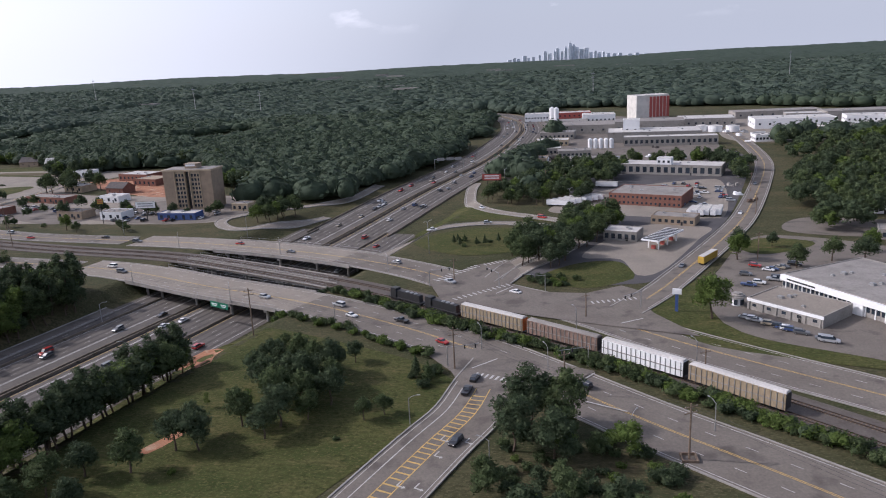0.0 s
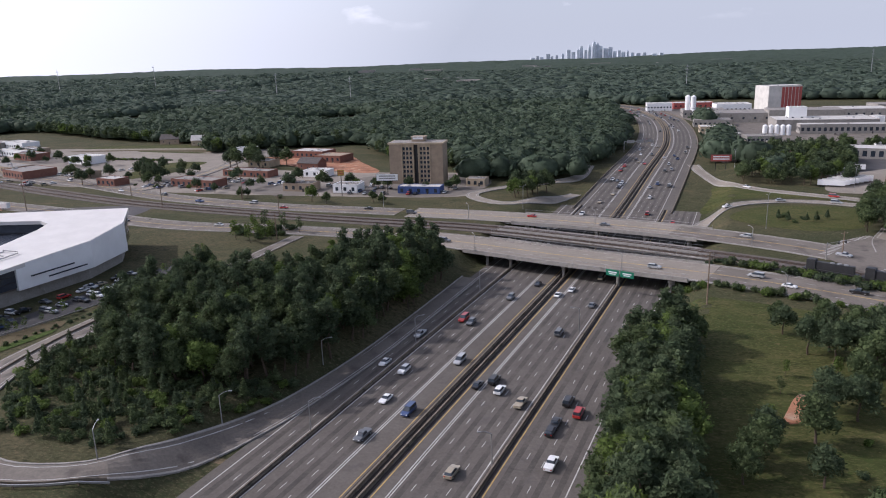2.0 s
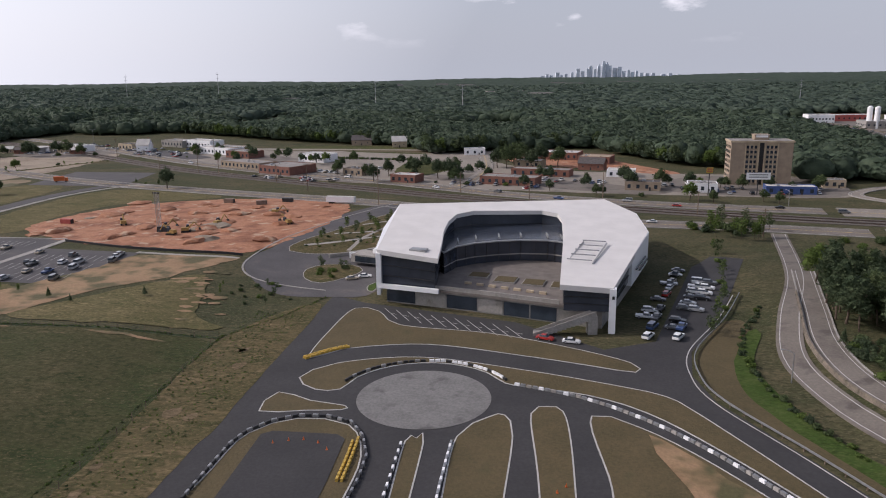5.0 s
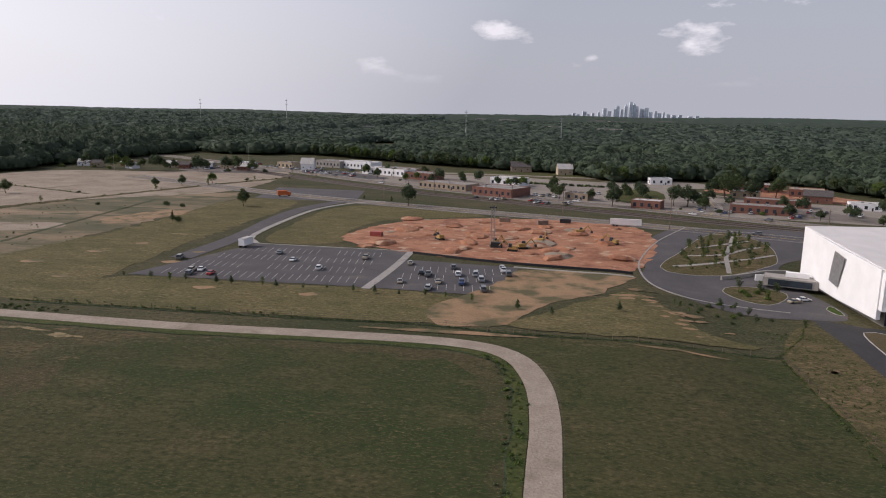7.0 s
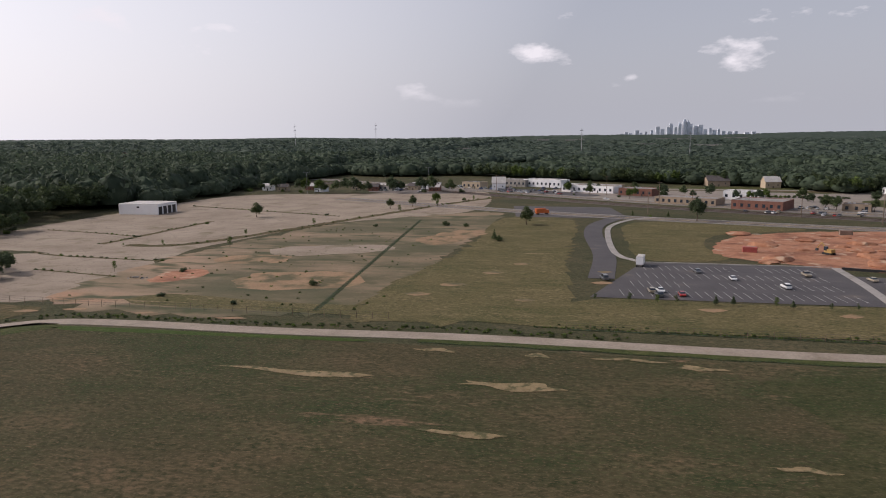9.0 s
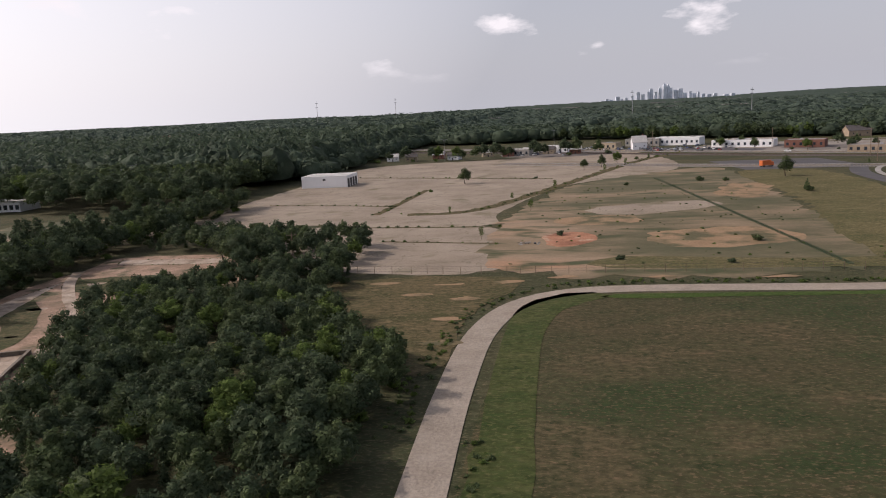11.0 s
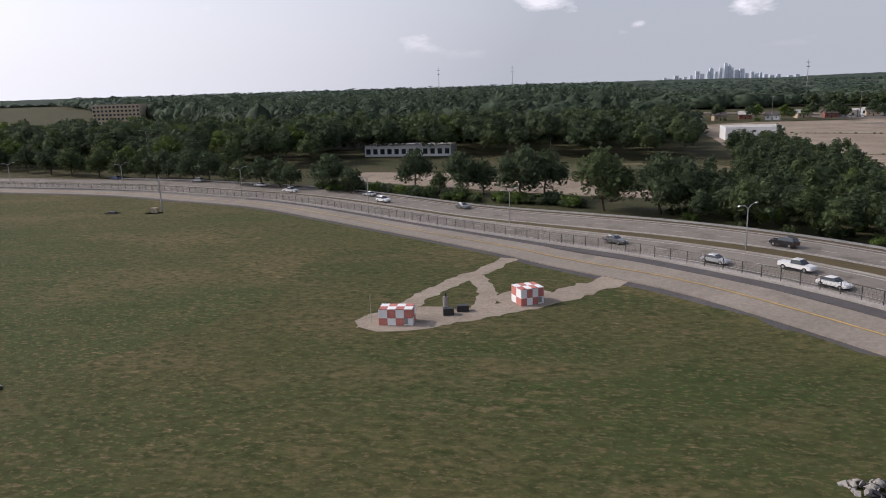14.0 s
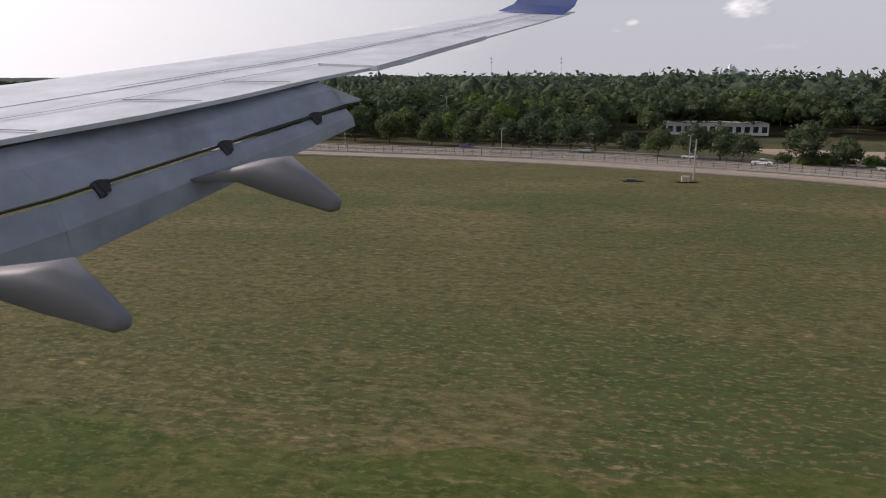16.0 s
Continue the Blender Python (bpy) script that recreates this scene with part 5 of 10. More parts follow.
for x, y, s, k in ((-47, 60, .75, "round"), (-41, 76, .8, "round"), (-36, 79, .9, "round"), (-29.5, 84, .95, "round"), (-33, 88, 1.0, "round"), (-31, 95, .9, "round"), (-35, 92, .85, "pine"),
                   (-27, 90, .8, "round"), (-39, 98, .7, "round"), (-38.5, 103, .55, "round"), (-48, 72, .6, "thin"), (-50, 67, .75, "round"), (-43, 84, .6, "thin"), (-45, 79, .6, "thin"),
                   (-20.6, 81, .55, "round"), (-18.2, 82.5, .5, "round"), (-26, 99, .6, "round"), (-23, 76, .4, "bush"), (-54, 60, .7, "round"), (-40, 68, .5, "bush"), (-53, 88, .6, "thin"),
                   (-32, 76, .8, "round"), (-37, 84, .75, "thin"), (-28, 81, .7, "round"), (-43, 62, .55, "bush"), (-46, 52, .8, "round"), (-30, 88, 1.1, "round"), (-33, 84, 1.1, "round"), (-36, 88, 1.0, "round"), (-28, 94, 1.0, "round"), (-34, 97, .9, "round"), (-38, 91, .9, "round"), (-31, 79, 1.0, "round"), (-26, 85, .9, "round"), (-42, 73, .9, "round"), (-45, 68, .9, "round"), (-39, 73, .9, "round"), (-52, 63, .9, "round"), (-58, 72, .9, "pine"), (-50, 95, .5, "thin")):
    plant(k, x, y, s * 1.02, "on the lawn by the ramp", "trees on the roadside lawn", which=trng.choice((0, 1, 2)) if k == "round" else None)
scatter([(-5, 62), (-3, 78), (4, 80), (8, 77), (12, 73), (12, 60), (4, 46), (-8, 46)], 2.2, ("bush", "bush", "round"), 0.5, 0.85, "in a thicket by the ramp", "thicket by the ramp", joined="thicket")
for x, y, s in ((0.5, 80, 1.35), (4.5, 79, 1.3), (-1.5, 74, 1.2), (3, 72, 1.1), (-4, 66, .7), (0, 60, .8), (-9, 52, .8), (4, 52, .7)):
    plant("round", x, y, s, "in a thicket by the ramp", "thicket by the ramp", which=trng.choice((0, 1, 2)))
along(bend([(9, 76), (16, 70), (13, 62), (20, 58)]), 1.8, ("bush",), 0.8, 1.3, "beside the street", "roadside shrubs", 1.5)
along(part_of(side(RAIL, -5.6), -30, 60), 1.15, ("bush",), 0.8, 1.35, "between the street and the railway", "shrubs along the railway", 0.9, joined="lineside_shrubs")
along(part_of(side(RAIL, -4.6), -44, 60), 1.5, ("bush",), 0.7, 1.2, "between the street and the railway", "shrubs along the railway", 0.6, joined="lineside_shrubs")
along(part_of(side(NEAR_ROAD, -6.8), -48, -14), 1.6, ("bush",), 0.7, 1.1, "on the bank below the street", "shrubs below the street", 0.7, joined="bank_shrubs")
scatter([(-12, 95), (-14, 90.5), (-17, 93), (-15, 97)], 1.5, ("bush", "cone"), 0.6, 1.0, "at the corner of the ramp", "shrubs at the corner")
scatter([(-120, 150), (-104, 145), (-100, 141), (-108, 138), (-122, 140)], 5, ("bush", "thin"), 0.8, 1.2, "on the lawn below the street", "shrubs below the street")
along(bend([(-144, 141), (-147.0, 124), (-152.0, 104), (-156.4, 92.5)]), 2.2, ("bush", "thin", "thin"), 0.5, 0.85, "in the hedge beside the white building", "hedge beside the white building", 0.6, joined="hedge")
along(bend([(-146, 106), (-151.2, 95), (-153.0, 87), (-153.2, 79), (-151.4, 69.5), (-148.4, 62), (-143.2, 51.6), (-137, 39)]), 1.3, ("bush",), 0.28, 0.55, "in a row along the ditch", "shrubs along the ditch", 0.35, joined="ditch_shrubs")
scatter([(-132, 165), (-128, 158), (-136, 146), (-141, 150), (-148, 160)], 3.2, ("bush", "thin"), 0.9, 1.4, "beside the white building", "trees beside the white building")
scatter([(-226, 139), (-216, 139), (-207, 145), (-203, 160), (-206, 181), (-213, 173), (-222, 152)], 4.0, ("thin",), 0.45, 0.8, "in the planted island", "trees in the planted islands")
scatter([(-226, 139), (-216, 139), (-207, 145), (-203, 160), (-206, 181), (-213, 173), (-222, 152)], 3.4, ("bush",), 0.2, 0.36, "in the planted island", "shrubs in the planted islands", joined="island_shrubs")
scatter([(-219.5, 121), (-217.5, 127), (-211, 125), (-213.5, 118)], 2.3, ("thin", "bush"), 0.45, 0.7, "in the planted island", "trees in the planted islands")
along(bend([(-322, 107.5), (-300, 106.5), (-280, 106), (-262, 104)]), 4.0, ("thin", "cone"), 0.3, 0.5, "below the car park", "saplings below the car park", 0.5)
scatter([(-234, 110), (-222, 101), (-216, 105), (-222, 115)], 2.6, ("bush", "thin"), 0.25, 0.5, "on the brown slope", "scrub on the slope")
for x, y, s, k in ((-293, 213, 1.15, "round"), (-305, 222, .5, "bush"), (-300, 221, .6, "cone"), (-310, 225, .5, "cone"), (-345, 166.5, .85, "cone"), (-344, 168, .9, "bush"), (-340, 199, .9, "round"),
                   (-362, 195, .9, "bush"), (-356, 193, .7, "bush"), (-404, 150, .7, "thin"), (-381, 190, .6, "bush"), (-369, 112, .7, "bush"), (-398, 120, .6, "bush"), (-411, 118, .6, "thin"),
                   (-425, 208, .8, "round"), (-432, 190, .5, "bush"), (-405, 216, .5, "bush"), (-390, 238, .6, "round"), (-384, 246, .7, "round"), (-378, 258, .7, "round"), (-370, 272, .8, "bush"),
                   (-255, 101, .5, "cone"), (-250, 99, .4, "cone"), (-240, 103, .5, "cone"), (-390, 100, .5, "bush"), (-376, 97, .5, "bush")):
    plant(k, x, y, s, "standing alone on open ground", "scattered trees on open ground")
scatter([(-455.5, 79.5), (-449.6, 67), (-444.6, 56.5), (-441.2, 50), (-439, 45.6), (-436.2, 41), (-433.8, 36.8), (-428.5, 23), (-411, 20), (-411, 45), (-411.5, 57), (-417, 65), (-427, 79), (-425.5, 92), (-429, 99), (-440, 90), (-449, 84.5)], 1.75,
        ("round", "round", "round", "bush", "cone"), 0.42, 0.70, "in the airfield thicket", "thicket beside the ruined works", joined="thicket")
scatter([(-470, 112), (-452, 111), (-441, 104), (-430, 100), (-426, 108), (-434, 118), (-452, 121), (-472, 122)], 2.4, ("round", "round", "cone"), 0.48, 0.78, "behind the ruined works", "trees behind the ruined works", joined="copse")
scatter([(-459.5, 34), (-460.8, 41), (-463.2, 46), (-467, 50), (-467, 55), (-461.5, 62), (-464.5, 69), (-480, 69), (-474.5, 54.5), (-468.5, 45.5), (-463.5, 37)], 1.8, ("round", "round", "bush"), 0.42, 0.72, "along the dual carriageway", "trees along the dual carriageway", joined="roadside_wood")
scatter([(-464.5, 69), (-471, 82), (-471.5, 100), (-472, 122), (-474, 170), (-482, 170), (-486, 128), (-492, 108), (-500, 98), (-504, 92.5), (-496, 84), (-487, 74.5), (-480, 67.5)], 2.4,
        ("round", "round", "pine", "bush"), 0.62, 1.0, "along the dual carriageway", "trees along the dual carriageway", joined="roadside_wood")
for x, y, s in ((-554.0, 117, 1.15), (-549.2, 114, .8), (-539.6, 119, 1.2), (-530.6, 113, 1.2), (-527.5, 114, 1.0), (-520.9, 106, 1.45), (-517.5, 108, 1.3), (-508.9, 98, 1.5), (-502.5, 96.5, 1.4), (-498.9, 95, 1.3),
                (-573.6, 124, .9), (-568.7, 122, 1.0), (-622.1, 141, 1.1), (-613.3, 138, 1.1), (-606.8, 136, 1.0), (-601.7, 136, 1.2), (-597.8, 134.5, 1.0), (-594.6, 134, 1.1), (-591.6, 133, 1.0), (-587.3, 131, 1.15),
                (-583.4, 130, 1.1), (-578, 127.5, .7), (-564.8, 121, 1.0), (-561.8, 119, .8), (-535, 116, .6), (-630, 144, 1.2), (-640, 148, 1.1), (-651, 152, 1.2), (-662, 155, 1.1)):
    plant("round", x, y, s * 1.12, "beside the dual carriageway", "row of roadside trees", which=trng.choice((0, 1, 2, 2))).location.z -= 1.1 * s
along(bend([(-586, 143), (-606, 147), (-630, 153), (-660, 160)]), 5.0, ("round",), 1.0, 1.4, "beside the dual carriageway", "row of roadside trees", 3.0, joined="roadside_wood")
along(bend([(-512, 101), (-530, 108), (-545, 115), (-556, 118.5)]), 1.1, ("bush",), 0.8, 1.5, "behind the dual carriageway", "shrubs behind the carriageway", 1.2, joined="roadside_shrubs")
scatter([(-700, 162), (-640, 158), (-590, 148), (-572, 154), (-568, 172), (-543, 174), (-500, 158), (-486, 170), (-490, 232), (-560, 232), (-700, 232)], 6.0, ("round",), 1.3, 1.75, "in the wood beyond the road", "wood beyond the road", joined="wood")
scatter([(-461.4, 49.5), (-459.7, 51.0), (-456.6, 49.3), (-455.0, 47.2), (-457.7, 47.0)], 1.1, ("bush", "thin"), 0.5, 0.8, "growing out of cracked slabs", "shrubs among the slabs")
along(part_of(side(CURVED_ROAD, -9.6), -478, -455), 1.5, ("round", "bush", "round"), 0.75, 1.1, "between the carriageway and cracked slabs", "shrubs beside the carriageway", 0.5, joined="roadside_shrubs")
along(bend([(-452.4, 43.2), (-450.4, 39.6), (-448.4, 35.4)]), 1.0, ("bush", "bush", "thin"), 0.5, 0.8, "growing out of cracked slabs", "shrubs among the slabs", 0.5)
for x0, x1, s, k in ((-16, 8, .9, "round"), (8, 20, 1.0, "round")):
    scatter([(x0, 222), (x1, 212), (x1, 232), (x0 + 4, 240)], 4.5, (k,), s * .8, s * 1.1, "beside the freeway ramp", "trees beside the freeway ramp")
scatter([(-4, 158), (-3, 147), (4, 146), (11, 152), (11, 166), (0, 170)], 3.8, ("round",), 0.9, 1.25, "at the bend of the ramp", "trees at the bend of the ramp")
scatter([(9, 168), (10, 192), (25, 195), (24, 184), (17, 168), (12, 162)], 4.0, ("round",), 0.85, 1.2, "beside the filling station", "trees beside the filling station")
scatter([(0, 143), (10, 140), (8, 133), (1, 137)], 2.4, ("bush",), 0.7, 1.0, "on the corner island", "shrubs on the corner island")
scatter([(-20, 168), (-8, 166), (-6, 172), (-18, 174)], 2.6, ("cone", "bush"), 0.6, 0.8, "on the loop lawn", "small trees on the loop lawn")
scatter([(-84, 202), (-76, 198), (-68, 206), (-74, 214)], 4.0, ("round",), 0.95, 1.2, "on the ramp island", "trees on the ramp island")
for poly, g in (([(6, 244), (8, 280), (38, 288), (34, 262), (30, 244), (15, 237)], 5.0), ([(36, 284), (48, 292), (76, 288), (80, 272), (70, 236), (66, 240), (72, 270), (60, 282)], 4.6),
                ([(72, 204), (80, 232), (92, 266), (125, 275), (140, 240), (112, 205), (80, 188)], 5.4), ([(72, 186), (86, 186), (78, 170), (68, 174)], 4.6),
                ([(98, 280), (130, 275), (160, 235), (205, 225), (205, 345), (110, 345)], 7.5), ([(84, 150), (130, 160), (130, 190), (92, 178)], 7.5), ([(-2, 236), (6, 232), (10, 262), (2, 276)], 5.0)):
    scatter(poly, g * 0.85, ("round",), 0.85, 1.25, "between the yards", "trees between the yards", joined="yard_trees")
for x, y, s in ((30.5, 116.7, 1.35), (44, 152.2, 1.0), (53.6, 145.3, 0.9), (45.5, 157, 1.0), (62, 150, .9), (67, 147, 1.0), (72, 156, .9), (54, 162, .6)):
    plant("round", x, y, s, "beside the side street", "trees beside the side street")
along(part_of(side(FAR_ROAD, 9.5), -330, -110), 9, ("round", "bush"), 0.5, 0.9, "in the shopping strip", "trees in the shopping strip", 4)
along(part_of(side(FAR_ROAD, 26), -330, -130), 7, ("round",), 0.6, 1.0, "in the shopping strip", "trees in the shopping strip", 8, joined="town_trees")
along(bend([(-135, 222), (-118, 216), (-100, 212), (-96, 222)]), 5, ("round",), 0.5, 0.8, "round the hotel", "trees round the hotel", 2)

# ---- cars ----
PAINTS = {"white": (0.72, 0.72, 0.71), "silver": (0.42, 0.43, 0.44), "black": (0.018, 0.018, 0.02), "grey": (0.13, 0.135, 0.14), "red": (0.36, 0.03, 0.025), "blue": (0.04, 0.07, 0.17), "tan": (0.34, 0.29, 0.21)}
for key, c in PAINTS.items():
    M["car_" + key] = plain("car_paint_" + key, c, 0.28, 0.25 if key in ("silver", "grey") else 0.0, 0.05, 1.0, coat=0.6)
M["headlamp"] = plain("lamp_glass", (0.75, 0.75, 0.72), 0.15)
M["tail_lamp"] = plain("red_lamp_glass", (0.35, 0.02, 0.02), 0.2)


def slices(g, prof, w, inset, mi=0, taper=0.0):
    """A side view given as x, z rows, carried across the width, with drawn-in flanks."""
    p = np.array(prof, float)
    c = p.mean(0)
    rows = []
    for y, k in ((-w / 2, 0.93), (-w / 2 + inset, 1.0), (w / 2 - inset, 1.0), (w / 2, 0.93)):
        q = c + (p - c) * k
        t = 1 - taper * np.clip((q[:, 1] - p[:, 1].min()) / max(1e-6, np.ptp(p[:, 1])), 0, 1)
        rows.append([(x, y * tt, z) for (x, z), tt in zip(q, t)])
    n = len(p)
    fs = [tuple(range(n)), tuple(range(4 * n - 1, 3 * n - 1, -1))]
    for r in range(3):
        fs += [(r * n + i, (r + 1) * n + i, (r + 1) * n + (i + 1) % n, r * n + (i + 1) % n) for i in range(n)]
    return g.add([v for row in rows for v in row], fs, mi)


SHAPES = {
    "sedan": (4.7, 1.82, [(-2.35, .35), (-2.32, .78), (-1.7, .95), (1.0, .98), (2.1, .80), (2.35, .62), (2.35, .32)], [(-1.75, .93), (-1.05, 1.40), (.25, 1.42), (1.05, .95)], .33),
    "suv": (4.75, 1.92, [(-2.37, .42), (-2.35, 1.02), (-2.0, 1.12), (1.1, 1.12), (2.15, 1.0), (2.37, .8), (2.37, .38)], [(-2.25, 1.10), (-1.95, 1.68), (.2, 1.72), (1.05, 1.10)], .37),
    "pickup": (5.6, 1.98, [(-2.8, .5), (-2.8, 1.08), (1.5, 1.12), (2.65, 1.02), (2.8, .8), (2.8, .45)], [(-.75, 1.10), (-.55, 1.76), (.75, 1.78), (1.5, 1.10)], .40),
    "van": (5.3, 2.0, [(-2.65, .45), (-2.65, 1.15), (1.3, 1.18), (2.4, .98), (2.65, .75), (2.65, .4)], [(-2.6, 1.14), (-2.5, 1.95), (.6, 1.98), (1.5, 1.16)], .36)}
CAR_WORDS = {"sedan": "saloon car", "suv": "tall estate car", "pickup": "pickup truck", "van": "passenger van"}
proto = {}


def car_parts(shape):
    """The meshes of a car shape, at the plan's size: body, windows, roof, wheel, lamps."""
    long, wide, low, cab, r = SHAPES[shape]
    k = HALF
    body = slices(Geo(), [(x * k, z * k) for x, z in low], wide * k, 0.09)
    if shape == "pickup":
        body.box(-1.8 * k, 0, 1.09 * k, 1.9 * k, 1.55 * k, 0.012, mi=0)
    glass = slices(Geo(), [(x * k, z * k) for x, z in cab], wide * 0.90 * k, 0.10, taper=0.16)
    c = np.array(cab) * k
    roof = Geo().box((c[1][0] + c[2][0]) / 2, 0, c[1][1] - 0.012, (c[2][0] - c[1][0]) * 1.04, wide * 0.76 * k, 0.035, top=0.93)
    wheel = Geo().tube((0, -0.055, 0), (0, 0.055, 0), r * k, n=12).tube((0, -0.062, 0), (0, 0.062, 0), r * k * 0.55, n=8, mi=1)
    head, tail = Geo().box(0, 0, 0, 0.05, 0.17, 0.07, top=0.8), Geo().box(0, 0, 0, 0.04, 0.15, 0.09)
    return body, glass, roof, wheel, head, tail


def car_kind(shape, paint):
    if (shape, paint) not in proto:
        if shape not in proto:
            b, g, r, w, h_, t_ = car_parts(shape)
            proto[shape] = (g.mesh("glazing", "glass"), w.mesh("wheel", "rubber", "steel"), h_.mesh("headlight", "headlamp"), t_.mesh("tail_light", "tail_lamp"))
        b, g, r, *_ = car_parts(shape)
        proto[shape, paint] = (b.mesh("body", "car_" + paint), r.mesh("roof", "car_" + paint))
    return proto[shape, paint], proto[shape]


crng = random.Random(8)


def vehicle(x, y, rz, where, group, shape=None, paint=None, z=None):
    near = y < 80 and group not in ("parked cars by the showroom",)
    shape = shape or crng.choice(("sedan", "sedan", "suv", "suv", "pickup", "van"))
    paint = paint or crng.choice(("white", "white", "silver", "silver", "black", "grey", "grey", "red", "blue", "tan"))
    (body, roof), (glass, wheel, head, tail) = car_kind(shape, paint)
    whole = y > 165
    long, wide, low, cab, r = SHAPES[shape]
    k = HALF
    ob = thing("pickup_truck" if shape == "pickup" else "van" if shape == "van" else "car", f"{paint} {CAR_WORDS[shape]} {where}", "car", at(x, y, rz, z), group)
    if whole and ("far", shape, paint) not in proto:
        g_ = car_parts(shape)
        f_ = Geo().add(g_[0].v, g_[0].f).add(g_[2].v, g_[2].f)
        for sx in (-0.31, 0.31):
            for sy in (-1, 1):
                f_.tube((sx * long * k, sy * (wide / 2 - 0.1) * k - 0.05, r * k), (sx * long * k, sy * (wide / 2 - 0.1) * k + 0.05, r * k), r * k, n=8, mi=1)
        proto["far", shape, paint] = f_.mesh("body", "car_" + paint, "rubber")
    part("body", proto["far", shape, paint] if whole else body, ob)
    part("glazing", glass, ob, "dark window glass")
    if not whole:
        part("roof", roof, ob)
    for sx in () if whole else (-0.31, 0.31):
        for sy in (-1, 1):
            w = part("wheel", wheel, ob, "black tyre on a bright rim")
            w.location = (sx * long * k, sy * (wide / 2 - 0.1) * k, r * k)
    for sy in (-1, 1) if near else ():
        part("headlight", head, ob).location = (long / 2 * k - 0.02, sy * wide * 0.34 * k, low[-2][1] * k - 0.02)
        part("tail_light", tail, ob).location = (-long / 2 * k + 0.01, sy * wide * 0.36 * k, 0.75 * k)
    return ob


def traffic(line, d, spots, where, group, back=False, over=None, lift=0.07):
    """Cars at given distances along an offset of a line."""
    l = side(line, d)
    s = np.r_[0, np.cumsum(np.linalg.norm(np.diff(l, axis=0), axis=1))]
    for a in spots:
        p = [np.array([np.interp(a + e, s, l[:, 0]), np.interp(a + e, s, l[:, 1])]) for e in (0, 0.5)]
        rz = math.atan2(*(p[1] - p[0])[::-1]) + (math.pi if back else 0)
        vehicle(*p[0], rz, where, group, z=(float(gz(*p[0])) if over is None else over) + lift)


# southbound lanes lie to the west, northbound to the east
for d in (5.3, 7.2, 9.0, 3.0):
    a = crng.uniform(0, 20)
    spots = []
    while a < 330:
        spots.append(a)
        a += crng.uniform(16, 52)
    traffic(cut_part, d, [s for s in spots if s < 290], "driving south on the freeway", "freeway traffic", True)
    traffic(far_part, d, [crng.uniform(0, 330) for _ in range(9)], "driving south on the freeway", "freeway traffic", True)
for d in (-2.2, -3.8, -5.5, -7.3, -9.1):
    a = crng.uniform(0, 25)
    spots = []
    while a < 290:
        spots.append(a)
        a += crng.uniform(22, 70)
    traffic(cut_part, d, spots, "driving north on the freeway", "freeway traffic")
    traffic(far_part, d, [crng.uniform(0, 330) for _ in range(7)], "driving north on the freeway", "freeway traffic")
for d, n in ((-14.5, 6), (-16.4, 5), (12.8, 3)):
    traffic(cut_part, d, [crng.uniform(60, 290) for _ in range(n)], "on the side lanes of the freeway", "freeway traffic", d > 0)
traffic(NEAR_ROAD, -1.3, [262, 305, 352, 398, 421, 443, 508], "on the street by the railway", "street traffic", over=0.0)
traffic(NEAR_ROAD, 1.6, [240, 290, 345, 415, 431, 470], "on the street by the railway", "street traffic", True, 0.0)
traffic(FAR_ROAD, -1.6, [95, 150, 205, 260, 330, 371, 402, 440, 490, 540], "on the street north of the railway", "street traffic", over=0.0)
traffic(FAR_ROAD, 1.6, [120, 170, 230, 290, 350, 388, 425, 470, 520, 555], "on the street north of the railway", "street traffic", True, 0.0)
traffic(RAMP_EAST, 2.3, [24], "on the ramp", "ramp traffic")
traffic(RAMP_EAST, -1.9, [7, 11], "waiting on the ramp", "ramp traffic", True)
traffic(LOOP_EAST, 0, [18, 34, 47], "on the loop ramp", "ramp traffic")
traffic(RAMP_NE, 0, [50, 74], "on the loop ramp", "ramp traffic")
traffic(SIDE_STREET, 1.4, [30, 85, 130], "on the side street", "street traffic", True)
along(bend([(-478, 306), (-440, 304), (-400, 304), (-380, 312)]), 4.5, ("round", "round", "bush"), 0.8, 1.3, "among the roadside houses", "trees among the houses", 4, joined="town_trees")

# the edge of the wood behind the shops
along(bend([(-396, 438), (-330, 393), (-300, 374), (-240, 350), (-222, 314), (-193, 328), (-152, 338), (-130, 278), (-100, 259)]), 3.2, ("round",), 0.95, 1.35, "at the edge of the wood", "trees at the wood's edge", 2.2, joined="wood_edge")
for x, y, s in ((-210.3, 237, 1.1), (-206.5, 235, 1.2), (-203.9, 225, .9), (-219, 247, 1.0), (-223, 262, .8), (-230.5, 229, 1.0), (-228, 242, 1.0), (-188.5, 264, 1.4), (-184, 268, 1.5), (-179.8, 264, 1.2), (-192, 266, 1.3), (-170, 268, 1.3), (-176, 272, 1.4), (-186, 274, 1.5)):
    plant("round", x, y, s, "among the shops", "trees among the shops", which=trng.choice((0, 1, 2)))

